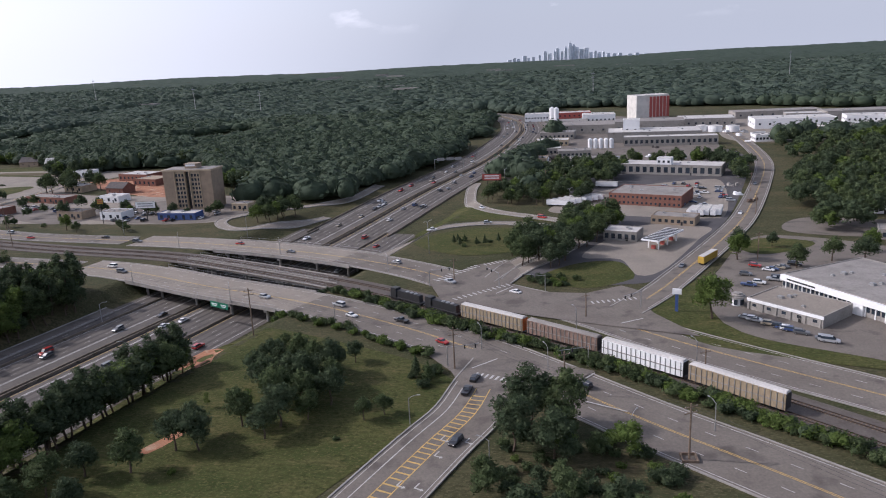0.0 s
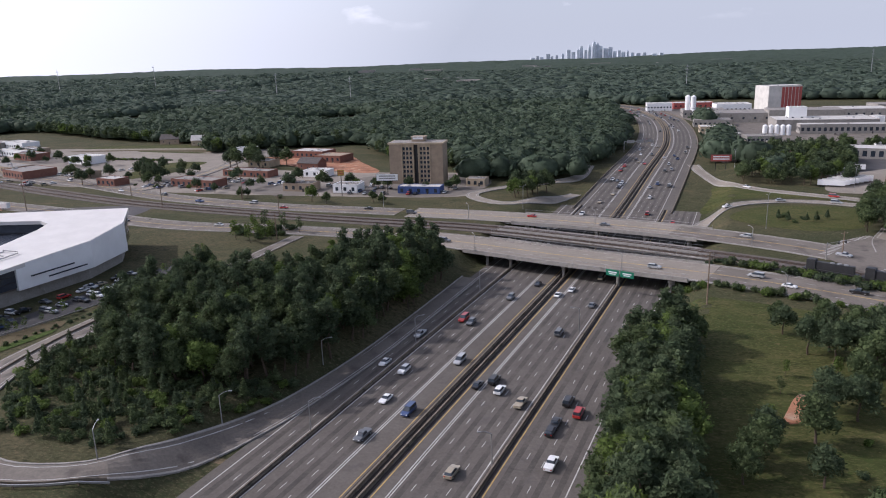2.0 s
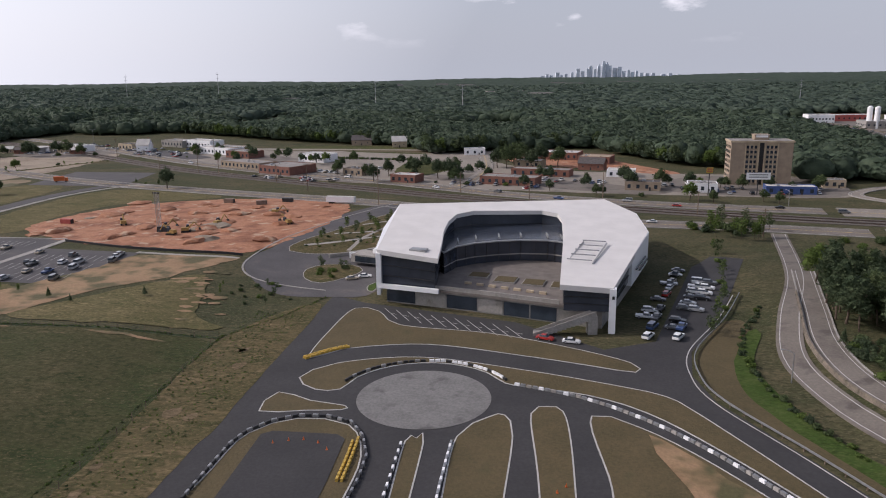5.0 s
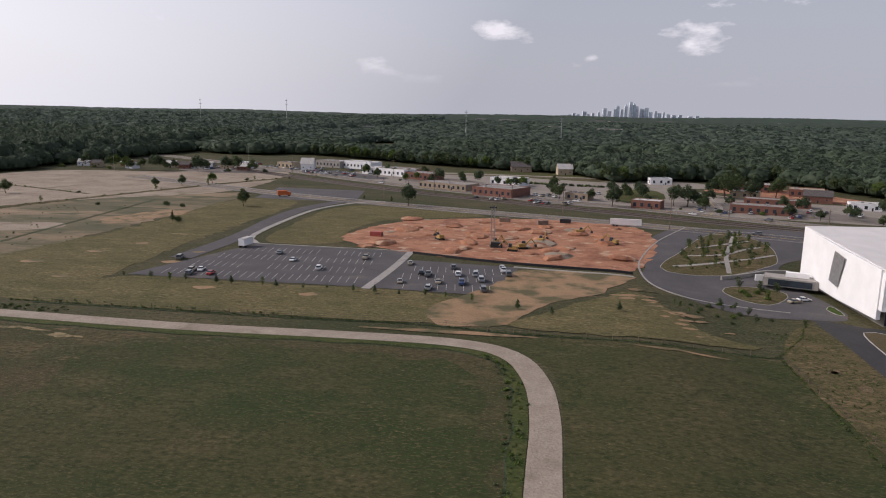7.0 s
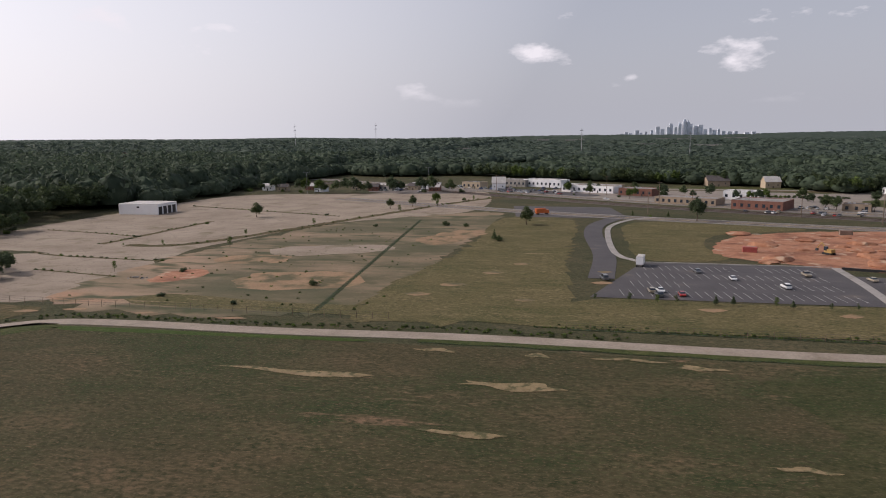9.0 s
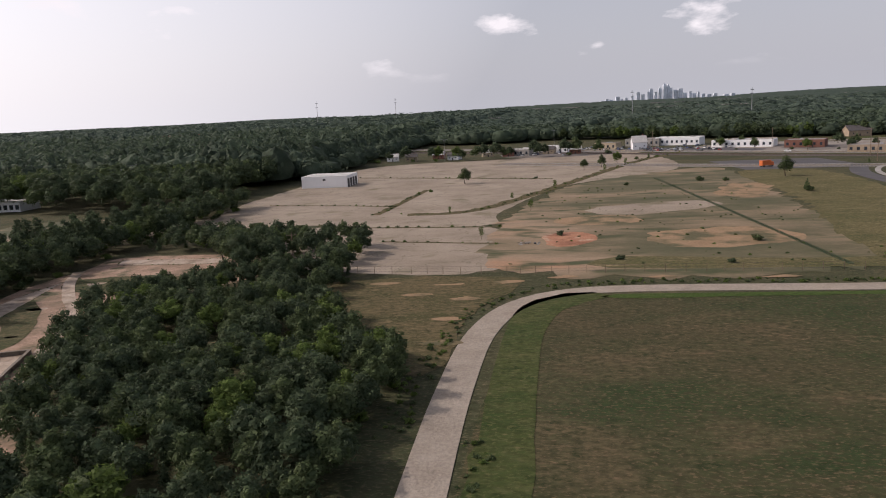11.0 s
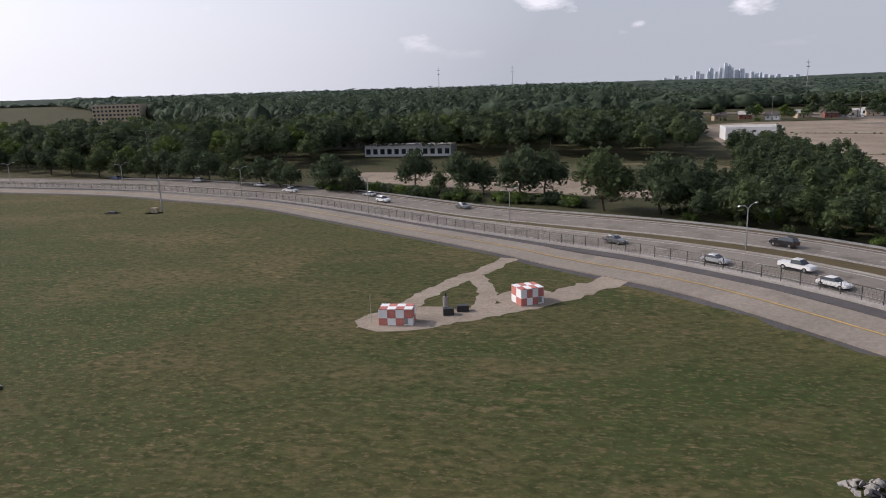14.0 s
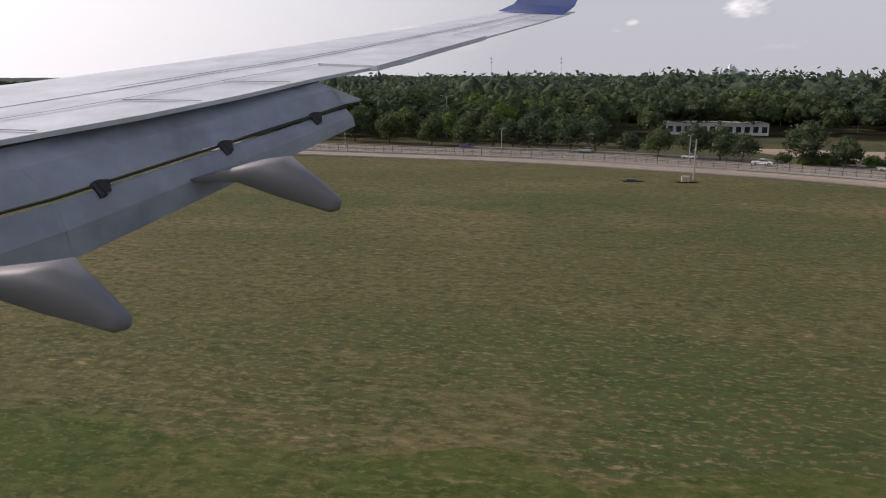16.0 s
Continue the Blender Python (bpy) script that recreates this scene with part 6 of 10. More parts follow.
# ---- buildings ----
def block(name, label, category, x, y, w, d, hgt, rz=0.0, wall="beige", roof="grey_roof", rows=1, cols=6, win=(0.55, 0.7), units=2, door=True, group="", faces="SW", parapet=0.25, z=None, base=0.0):
    """A flat-roofed building with parapet, window openings filled with panes, a door and roof plant. Its front looks along -y."""
    ob = thing(name, label, category, at(x, y, rz, z), group)
    Geo().box(0, 0, -0.2, w, d, hgt + 0.2).put("wall", wall, parent=ob)
    Geo().box(0, 0, hgt, w - 0.3, d - 0.3, 0.05).put("roof", roof, parent=ob)
    g = Geo()
    for sx, sy, px, py in ((w, 0.16, 0, -d / 2 + 0.06), (w, 0.16, 0, d / 2 - 0.06), (0.16, d - 0.2, -w / 2 + 0.06, 0), (0.16, d - 0.2, w / 2 - 0.06, 0)):
        g.box(px, py, hgt - 0.05, sx, sy, parapet)
    g.put("parapet", wall, parent=ob)
    frame_me = None
    if rows and cols:
        pane = Geo().box(0, 0, 0, win[0], 0.05, win[1]).mesh("window", "glass")
        sill = Geo().box(0, -0.03, -0.05, win[0] * 1.15, 0.1, 0.05).mesh("sill", "concrete")
        step = hgt / rows
        for side_, length, turn in (("S", w, 0), ("W", d, -math.pi / 2), ("E", d, math.pi / 2)):
            if side_ not in faces:
                continue
            n = max(1, int(cols * length / w))
            for r in range(rows):
                for c in range(n):
                    u = (c + 0.5) / n * length - length / 2
                    dist = (d if side_ == "S" else w) / 2 + 0.012
                    q = Matrix.Rotation(turn, 4, "Z") @ Matrix.Translation((u, -dist, base + r * step + (step - win[1]) * 0.5))
                    wd = part("window", pane, ob)
                    wd.matrix_local = q
                    if rows * n < 40 and y < 175:
                        part("sill", sill, wd)
    if door:
        Geo().box(w * 0.21, -d / 2 - 0.02, 0, 0.5, 0.06, min(1.05, hgt * 0.7)).put("door", "dark", parent=ob)
    rr = random.Random(int(x * 7 + y * 3))
    for _ in range(units):
        u, v = rr.uniform(-0.36, 0.36) * w, rr.uniform(-0.3, 0.3) * d
        s = rr.uniform(0.45, 0.85)
        Geo().box(u, v, hgt + 0.04, s * 1.3, s, s * 0.55, top=0.94).box(u, v, hgt + 0.04 + s * 0.55, s * 0.6, s * 0.6, 0.08).put("roof_unit", "steel", parent=ob)
    return ob


def gable(name, label, x, y, w, d, hgt, rise, rz, wall, roof, group=""):
    """A house with a pitched roof, windows, a door and a chimney."""
    ob = thing(name, label, "house", at(x, y, rz), group)
    Geo().prism([(-w / 2, -d / 2), (w / 2, -d / 2), (w / 2, d / 2), (-w / 2, d / 2)], -0.1, hgt).add(
        [(-w / 2, -d / 2, hgt), (-w / 2, d / 2, hgt), (-w / 2, 0, hgt + rise), (w / 2, -d / 2, hgt), (w / 2, d / 2, hgt), (w / 2, 0, hgt + rise)], [(0, 2, 1), (3, 4, 5)]).put("wall", wall, parent=ob)
    e, t = 0.25, 0.1
    g = Geo()
    for s in (-1, 1):
        a = [(-w / 2 - e, s * (d / 2 + e), hgt - rise * e / (d / 2)), (w / 2 + e, s * (d / 2 + e), hgt - rise * e / (d / 2)), (w / 2 + e, 0, hgt + rise), (-w / 2 - e, 0, hgt + rise)]
        g.add(a + [(p[0], p[1], p[2] + t) for p in a], [(0, 1, 2, 3), (7, 6, 5, 4), (0, 4, 5, 1), (1, 5, 6, 2), (2, 6, 7, 3), (3, 7, 4, 0)])
    g.put("roof", roof, parent=ob)
    for k in (-0.3, 0.3):
        Geo().box(k * w, -d / 2 - 0.01, hgt * 0.4, 0.45, 0.05, 0.55).put("window", "glass", parent=ob)
    Geo().box(0, -d / 2 - 0.01, 0, 0.45, 0.05, 1.0).put("door", "dark", parent=ob)
    Geo().box(w * 0.3, d * 0.15, hgt + rise * 0.4, 0.3, 0.3, rise * 0.9).put("chimney", "brick", parent=ob)
    return ob


# the hotel: brown slab with recessed window bays
hotel = thing("hotel", "tall brown and beige hotel with dark recessed window bays", "hotel", at(-111.5, 229, -0.06))
W, D, H = 17.5, 8.0, 12.6
for cx, w_, d_, mat in ((-6.7, 4.0, D, "brown"), (6.7, 4.0, D, "brown"), (-2.7, 4.0, D - 0.7, "beige"), (2.7, 4.0, D - 0.7, "beige"), (0, 1.6, D - 1.6, "dark")):
    Geo().box(cx, 0, 0, w_, d_, H).put("wall", mat, parent=hotel)
for cx in (-0.85, 0.85, -4.55, 4.55):
    Geo().box(cx, -D / 2 + 0.1, 0, 0.26, 0.5, H).put("pilaster", "beige", parent=hotel)
pane = Geo().box(0, 0, 0, 0.72, 0.08, 0.86).mesh("window", "glass")
spandrel = Geo().box(0, 0, 0, 0.95, 0.06, 0.38).mesh("spandrel", "brown")
side_pane = Geo().box(0, 0, 0, 0.08, 0.7, 0.8).mesh("window", "glass")
for r in range(8):
    for cx in (-3.95, -2.8, -1.7, 1.7, 2.8, 3.95):
        part("window", pane, hotel).location = (cx, -D / 2 + 0.33, 0.7 + r * 1.45)
        part("spandrel", spandrel, hotel).location = (cx, -D / 2 + 0.34, 0.28 + r * 1.45)
    for cy in (-2.6, -0.9, 0.9, 2.6):
        part("window", side_pane, hotel).location = (-W / 2 - 0.01, cy, 0.7 + r * 1.45)
Geo().box(0, 0, H, W + 0.5, D + 0.5, 0.55).put("cornice", "beige", parent=hotel)
Geo().box(0, 0, H + 0.55, W - 0.4, D - 0.4, 0.06).put("roof", "grey_roof", parent=hotel)
Geo().box(0.3, 0.4, H + 0.5, 4.2, 3.6, 1.5).box(0.3, 0.4, H + 2.0, 4.6, 4.0, 0.2).put("penthouse", "brown", parent=hotel)
Geo().box(0.3, -1.45, H + 1.35, 3.4, 0.12, 0.9).put("rooftop_sign", "white", parent=hotel, label="pale blank rooftop sign")

# industrial quarter
block("brick_works", "long red brick works with small white windows", "factory", 36.5, 217, 21, 15, 3.3, -0.42, "brick", "grey_roof", 2, 16, (0.55, 0.6), 5)
block("warehouse", "low warehouse with a pale roof and open loading bays", "warehouse", 52, 268, 35, 10, 3.6, -0.38, "concrete", "pale_roof", 1, 14, (1.4, 2.0), 2, parapet=0.15)
block("rooftop_cabin", "small pale cabin standing on the warehouse roof", "cabin", 49, 266, 5, 4, 2.2, -0.38, "white", "pale_roof", 1, 3, (0.8, 0.8), 0, z=3.65, door=False)
block("office", "low dark-fronted office with a flat roof", "office", 38, 188, 11, 6, 2.1, -0.42, "brown", "grey_roof", 1, 7, (0.8, 0.8), 2)
block("shop", "small flat white filling station shop", "shop", 23, 173, 8, 6, 2.2, -0.4, "concrete", "pale_roof", 1, 5, (0.9, 1.2), 2)
block("red_tower_building", "tall white building with red ribbed panels", "factory", 78, 494, 22, 16, 15, 0.25, "pale_wall", "pale_roof", 0, 0, units=1, door=False)
for k in range(6):
    Geo().box(4.4 + (k - 2.5) * 2.3, -8.08, 1.2, 1.8, 0.2, 13.0).put("red_panel", "red", parent=bpy.data.objects["red_tower_building"])
block("mill", "wide pale mill hall with a long roof", "factory", 62, 372, 44, 22, 5.0, -0.12, "concrete", "pale_roof", 0, 0, units=6)
block("mill_tower", "square white tower rising from the mill", "factory", 52, 378, 8, 8, 10, -0.12, "white", "pale_roof", 1, 2, (1, 1), 0, door=False)
block("mill_hall", "long low hall with a white sawtooth roof edge", "warehouse", 66, 350, 42, 8, 4.2, -0.12, "concrete", "pale_roof", 1, 18, (1.2, 1.6), 2)
for k, (x, y, w_, d_, h_, m_, r_) in enumerate(((40, 420, 46, 26, 5, "concrete", "grey_roof"), (24, 455, 24, 18, 4, "concrete", "grey_roof"), (6, 505, 16, 12, 5, "white", "pale_roof"), (30, 520, 26, 14, 4, "red", "pale_roof"),
                                              (100, 430, 30, 22, 5, "concrete", "pale_roof"), (140, 410, 40, 20, 5, "white", "pale_roof"), (190, 440, 46, 18, 5, "concrete", "grey_roof"), (150, 470, 50, 16, 4, "concrete", "grey_roof"),
                                              (16, 395, 18, 14, 3.5, "concrete", "grey_roof"), (12, 365, 16, 10, 3, "beige", "pale_roof"), (8, 335, 14, 10, 3, "concrete", "pale_roof"), (20, 320, 14, 9, 3, "concrete", "grey_roof"),
                                              (3, 300, 10, 8, 3.2, "beige", "grey_roof"), (22, 295, 13, 8, 3, "concrete", "grey_roof"), (118, 238, 14, 9, 3, "white", "pale_roof"), (96, 180, 14, 8, 2.6, "beige", "grey_roof"),
                                              (66, 410, 36, 20, 6.5, "concrete", "grey_roof"), (210, 400, 40, 16, 5, "white", "pale_roof"), (44, 470, 20, 16, 6, "white", "pale_roof"), (110, 352, 12, 8, 3, "white", "pale_roof"))):
    block("factory_hall", "flat-roofed pale industrial hall among yards", "warehouse", x, y, w_, d_, h_, -0.15 + 0.05 * (k % 4), m_, r_, 1, 8, (1.0, 1.0), 4, group="industrial halls")
for k in range(5):
    ob = thing("storage_silo", "white steel storage silo with a domed top", "silo", at(29 + 2.4 * k, 347 - 0.5 * k), "row of silos")
    Geo().tube((0, 0, 0), (0, 0, 4.2), 1.05, n=14).put("shell", "white", parent=ob)
    Geo().tube((0, 0, 4.2), (0, 0, 4.8), 1.05, 0.25, n=14).put("dome", "white", parent=ob)
    Geo().tube((1.1, 0, 0), (1.1, 0, 4.4), 0.06, n=5).put("ladder", "steel", parent=ob)
for x, y, r in ((98, 398, 3.6), (106, 395, 3.4), (92, 402, 3.0)):
    ob = thing("storage_tank", "round pale storage tank", "tank", at(x, y), "storage tanks")
    Geo().tube((0, 0, 0), (0, 0, 3.2), r, n=20).put("shell", "white", parent=ob)
    Geo().tube((0, 0, 3.2), (0, 0, 3.7), r, 0.4, n=20).put("lid", "pale_roof", parent=ob)
for x, y in ((14.5, 452), (17, 448)):
    ob = thing("tall_silo", "slim tall white silo", "silo", at(x, y), "tall silos")
    Geo().tube((0, 0, 0), (0, 0, 12), 1.5, n=14).put("shell", "white", parent=ob)
    Geo().tube((0, 0, 12), (0, 0, 12.8), 1.5, 0.4, n=14).put("dome", "white", parent=ob)


def trailer(x, y, rz, label="white box trailer parked in a yard", long=7.0, mat="white", group="parked trailers", roof="pale_roof"):
    """A box trailer on two axles and landing legs."""
    ob = thing("trailer", label, "trailer", at(x, y, rz), group)
    Geo().box(0, 0, 0.55, long, 1.3, 1.45).put("box", mat, parent=ob)
    Geo().box(0, 0, 2.0, long - 0.1, 1.24, 0.05).put("roof", roof, parent=ob)
    for sx in (-0.38, -0.28):
        for sy in (-1, 1):
            Geo().tube((sx * long, sy * 0.66, 0.27), (sx * long, sy * 0.45, 0.27), 0.27, n=10).put("wheel", "rubber", parent=ob)
    for sy in (-0.4, 0.4):
        Geo().box(long * 0.3, sy, 0, 0.09, 0.09, 0.56).put("leg", "dark", parent=ob)
    return ob


for k in range(6):
    trailer(44 + 1.6 * k * 0.9, 197 - 1.4 * k * 0.1 + (k % 2) * 0.5, 1.15 + 0.02 * k)
for k in range(7):
    trailer(9 + 1.75 * k, 213 + 1.3 * k, -0.35 + 0.05 * (k % 3))
for x, y, r in ((37.6, 150.8, 0.95), (1, 262, 0.2), (9, 247, 0.1), (26, 242, -0.3), (30, 300, 0.5), (34, 301, 0.5), (112, 372, 0.2), (116, 360, 0.4), (60, 300, 0.1)):
    trailer(x, y, r, "pale yellow box trailer turning from the street" if x == 37.6 else "white box trailer parked in a yard", mat="yellow" if x == 37.6 else "white")

# filling station canopy with ribbed roof
can = thing("station_canopy", "filling station canopy with a dark ribbed roof", "canopy", at(31, 166, 0.95))
Geo().box(0, 0, 2.2, 13, 4.2, 0.3).put("roof", "white", parent=can)
for k in range(9):
    Geo().box(-5.6 + 1.4 * k, 0, 2.5, 0.9, 3.8, 0.06).put("roof_panel", "dark", parent=can)
for sx in (-4.5, 0, 4.5):
    for sy in (-1.2, 1.2):
        Geo().box(sx, sy, 0, 0.25, 0.25, 2.2).put("column", "white", parent=can)
    Geo().box(sx, 0, 0, 0.5, 0.9, 0.85).put("pump", "red", parent=can)

# showroom with a white fascia, and its round pavilion
show = block("showroom", "long grey showroom with a broad white fascia", "shop", 63.0, 122.9, 32, 20, 2.9, -1.065, "concrete", "grey_roof", 1, 18, (1.45, 1.25), 11)
Geo().box(0, -10.3, 1.95, 32.1, 0.6, 1.0).put("fascia", "white", parent=show)
Geo().box(-11.5, -10.62, 2.3, 6.0, 0.03, 0.28).put("lettering_bar", "dark", parent=show)
Geo().box(-0.4, -10.25, 0, 2.2, 0.5, 1.95).put("pier", "white", parent=show)
for k in range(17):
    Geo().box(-15.1 + 1.78 * k, -10.08, 0, 0.2, 0.14, 1.95).put("mullion", "white", parent=show)
ann = block("showroom_annex", "low stone annex of the showroom with a pale flat roof", "shop", 45.2, 119.8, 13.1, 9, 1.9, -0.845, "concrete", "deck", 1, 5, (0.7, 0.5), 4)
Geo().box(0, -4.55, 1.5, 13.2, 0.14, 0.5).put("coping", "white", parent=ann)
for k in range(6):
    Geo().box(-6.2 + 2.46 * k, -4.58, 0, 0.24, 0.16, 1.5).put("pilaster", "concrete", parent=ann)
patch("showroom_lawn", [(21.4, 122.6), (25.1, 127), (30.2, 135.2), (34.5, 137), (31.5, 121), (35, 108.9), (49.9, 99.3), (48.6, 96.5), (30.7, 103.5), (23.8, 110.4)], "lawn", 0.085, "strip of lawn between the street and the showroom", "lawn", ragged=0.4)
ob = thing("pavilion", "small round pavilion with stepped roof rings", "pavilion", at(36.4, 123.8))
for z, r, hh, m_ in ((0, 1.0, 1.5, "white"), (1.5, 1.5, 0.22, "concrete"), (1.8, 1.15, 0.2, "concrete"), (2.05, 0.7, 0.2, "concrete")):
    Geo().tube((0, 0, z), (0, 0, z + hh), r, r * 0.95, n=16, mi=0).put("wall" if z == 0 else "roof_ring", m_, parent=ob)
for k in range(6):
    a = k * 1.05
    Geo().box(1.02 * math.cos(a), 1.02 * math.sin(a), 0.2, 0.1, 0.6, 0.95, a).put("window", "glass", parent=ob)
for nm, pts, mt, lb, up in (("street_block", [(-1, 148), (6, 137), (18, 136), (27, 141), (41, 169), (53, 194), (69, 239), (82, 280), (88, 312), (84, 330), (60, 345), (20, 335), (0, 330), (-3, 300), (0, 262), (12, 240), (18, 206), (14, 196), (12, 172), (4, 160)], "lot", "grey worn asphalt between works and yards", 0.035),
                            ("station_forecourt", [(12, 156), (20, 154), (22, 142), (28, 146), (40, 170), (45, 182), (30, 186), (18, 170)], "deck", "pale concrete forecourt", 0.06),
                            ("corner_lawn", [(11, 134), (19, 138), (21.5, 142), (19.5, 152), (12, 152), (5, 146), (2, 140)], "lawn", "clipped lawn with shrubs on the street corner", 0.066),
                            ("showroom_car_park", [(29, 124), (30, 110), (38, 103), (52, 99), (76, 110), (86, 140), (78, 160), (60, 172), (50, 168), (38, 144)], "road", "grey car park round the showroom", 0.035),
                            ("car_park_lawn", [(47, 162), (54, 170), (64, 166), (60, 160), (50, 156)], "lawn", "lawn between car park and street", 0.06),
                            ("works_yard", [(6, 206), (20, 200), (46, 192), (54, 200), (64, 245), (58, 252), (30, 240), (14, 224)], "deck", "pale trodden works yard", 0.062),
                            ("works_yard", [(-4, 285), (2, 262), (24, 290), (70, 296), (84, 330), (96, 400), (110, 440), (40, 540), (8, 520), (12, 400), (2, 330)], "road", "grey industrial yard", 0.05),
                            ("works_yard", [(100, 350), (170, 352), (250, 400), (250, 450), (180, 480), (120, 470), (104, 420)], "deck", "pale industrial yard", 0.035),
                            ("side_yard", [(62, 176), (84, 168), (110, 172), (118, 190), (90, 186), (70, 190)], "road", "grey yard beside the street", 0.04)):
    patch(nm, pts, mt, up, lb, "yard")
for x, y, w_, d_, h_, rz, wl2, rf, lb in ((90, 196, 11, 6, 2.4, -0.4, "white", "pale_roof", "white flat-roofed house among trees"), (84, 168, 10, 6, 2.2, -0.35, "concrete", "grey_roof", "low grey building behind the car park"), (-5, 268, 7, 6, 6.5, 0.1, "concrete", "pale_roof", "tall open-sided grey plant shed"),
                                          (10, 262, 9, 6, 2.6, -0.3, "beige", "pale_roof", "small beige shed in the yard"), (4, 300, 9, 7, 2.6, 0.0, "white", "pale_roof", "small white shed in the scrap yard"), (152, 372, 30, 12, 3.4, -0.2, "beige", "pale_roof", "long pale storage hall"),
                                          (190, 415, 40, 14, 4.2, -0.2, "white", "pale_roof", "long white storage hall"), (165, 440, 36, 12, 4.2, -0.2, "concrete", "pale_roof", "long pale storage hall")):
    block("yard_building", lb, "building", x, y, w_, d_, h_, rz, wl2, rf, 1, max(3, int(w_ / 2.4)), (0.9, 1.0), 3, group="yard buildings")
srng = random.Random(31)
for x0, x1, y0, y1, n in ((0, 20, 282, 325, 22), (20, 60, 300, 340, 12), (100, 115, 350, 400, 10), (60, 66, 200, 240, 5)):
    for _ in range(n):
        s_ = srng.uniform(0.6, 1.6)
        ob = thing("scrap_heap", "heap of grey and rusty scrap in a yard", "scrap", at(srng.uniform(x0, x1), srng.uniform(y0, y1), srng.uniform(0, 3)), "scrap heaps")
        g = Geo()
        for _ in range(5):
            g.box(srng.uniform(-1, 1) * s_, srng.uniform(-.7, .7) * s_, 0, srng.uniform(.5, 1.4) * s_, srng.uniform(.4, 1) * s_, srng.uniform(.3, .9) * s_, srng.uniform(0, 3), top=srng.uniform(.5, .95))
        g.put("heap", srng.choice(("steel", "concrete", "rail", "white", "dark_roof")), parent=ob)
for k in range(26):
    u_ = crng.uniform(0, 16)
    bx_, by_, dx_, dy_ = crng.choice(((41, 134, 0.875, 0.484), (40, 139.5, 0.875, 0.484), (41, 144, 0.875, 0.484), (35.2, 117.6, 0.664, -0.748)))
    vehicle(bx_ + dx_ * u_, by_ + dy_ * u_, -0.5 + crng.uniform(-.1, .1), "parked by the showroom", "parked cars by the showroom", z=0.04)
for k in range(30):
    vehicle(crng.uniform(44, 60), crng.uniform(205, 245), -0.42 + crng.choice((0, 1.57)), "parked at the works", "parked cars at the works", z=0.04)
for k in range(26):
    vehicle(crng.uniform(-2, 26), crng.uniform(255, 310), crng.uniform(0, 3), "in the scrap yard", "cars in the yard", z=0.04)

# street junctions
for pts in ([(-20, 139), (-11, 151), (-4.5, 155), (-1.5, 146), (-3.4, 137), (2.8, 131.6), (11, 130.6), (18, 135), (22.5, 130), (20.5, 124), (21.6, 119.4), (27, 108.6), (12, 114), (0, 119), (-16, 127)],
            [(-11, 95.6), (-8.6, 89.6), (-2.4, 91.8), (6, 91.6), (9.6, 95.6), (2, 100), (-9, 104), (-17, 104)]):
    patch("junction", pts, "road", 0.19, "wide grey asphalt of a street junction", "road", False)
WALKS = Geo()
for a, b, n, long in (((-18.8, 139.6), (-10.6, 150.6), 12, 1.7), ((-9.6, 150.8), (-4.6, 154.2), 6, 1.5), ((-7.6, 94.6), (-2.3, 92.4), 7, 1.3), ((11.2, 125.0), (20.0, 127.4), 9, 1.3), ((-3.4, 136.8), (-14, 127.5), 12, 1.4)):
    a, b = np.array(a), np.array(b)
    u = (b - a) / np.linalg.norm(b - a)
    w_ = np.array((-u[1], u[0])) * long / 2
    for k in range(n):
        c_ = a + (b - a) * (k + 0.5) / n
        WALKS.quad(*[(*p, 0.206) for p in (c_ - u * 0.17 - w_, c_ + u * 0.17 - w_, c_ + u * 0.17 + w_, c_ - u * 0.17 + w_)])
for a, b in (((6.3, 90.9), (9.5, 95.0)), ((7.1, 86.5), (12.5, 83.5)), ((-8.0, 96.6), (-4.4, 100.0)), ((15.5, 114.6), (19.4, 116.8)), ((-6, 131), (-2.8, 135.4))):
    a, b = np.array(a), np.array(b)
    w_ = np.array((-(b - a)[1], (b - a)[0])) / np.linalg.norm(b - a) * 0.12
    WALKS.quad(*[(*p, 0.21) for p in (a - w_, b - w_, b + w_, a + w_)])
thing("crossing_stripes", "white crossing stripes and stop lines on asphalt", "road marking", kind="structure", me=WALKS.mesh("crossing_stripes", "white_paint"))
for x, y, rz in ((-5.5, 134.8, 2.2), (19.8, 122.4, 3.9), (-19.5, 136.8, 0.4), (-11.6, 97.4, 0.2), (8.8, 97.6, 3.6), (3.4, 132.6, 3.0)):
    ob = thing("traffic_light", "grey traffic light mast with an overhead arm", "traffic light", at(x, y, rz), "traffic lights")
    Geo().tube((0, 0, 0), (0, 0, 3.3), 0.09, 0.06, n=7).put("shaft", "steel", parent=ob)
    Geo().tube((0, 0, 3.1), (4.6, 0, 3.35), 0.05, 0.035, n=6).put("arm", "steel", parent=ob)
    for k in (2.6, 4.2):
        Geo().box(k, 0, 2.75, 0.2, 0.2, 0.55).put("signal_head", "dark", parent=ob)

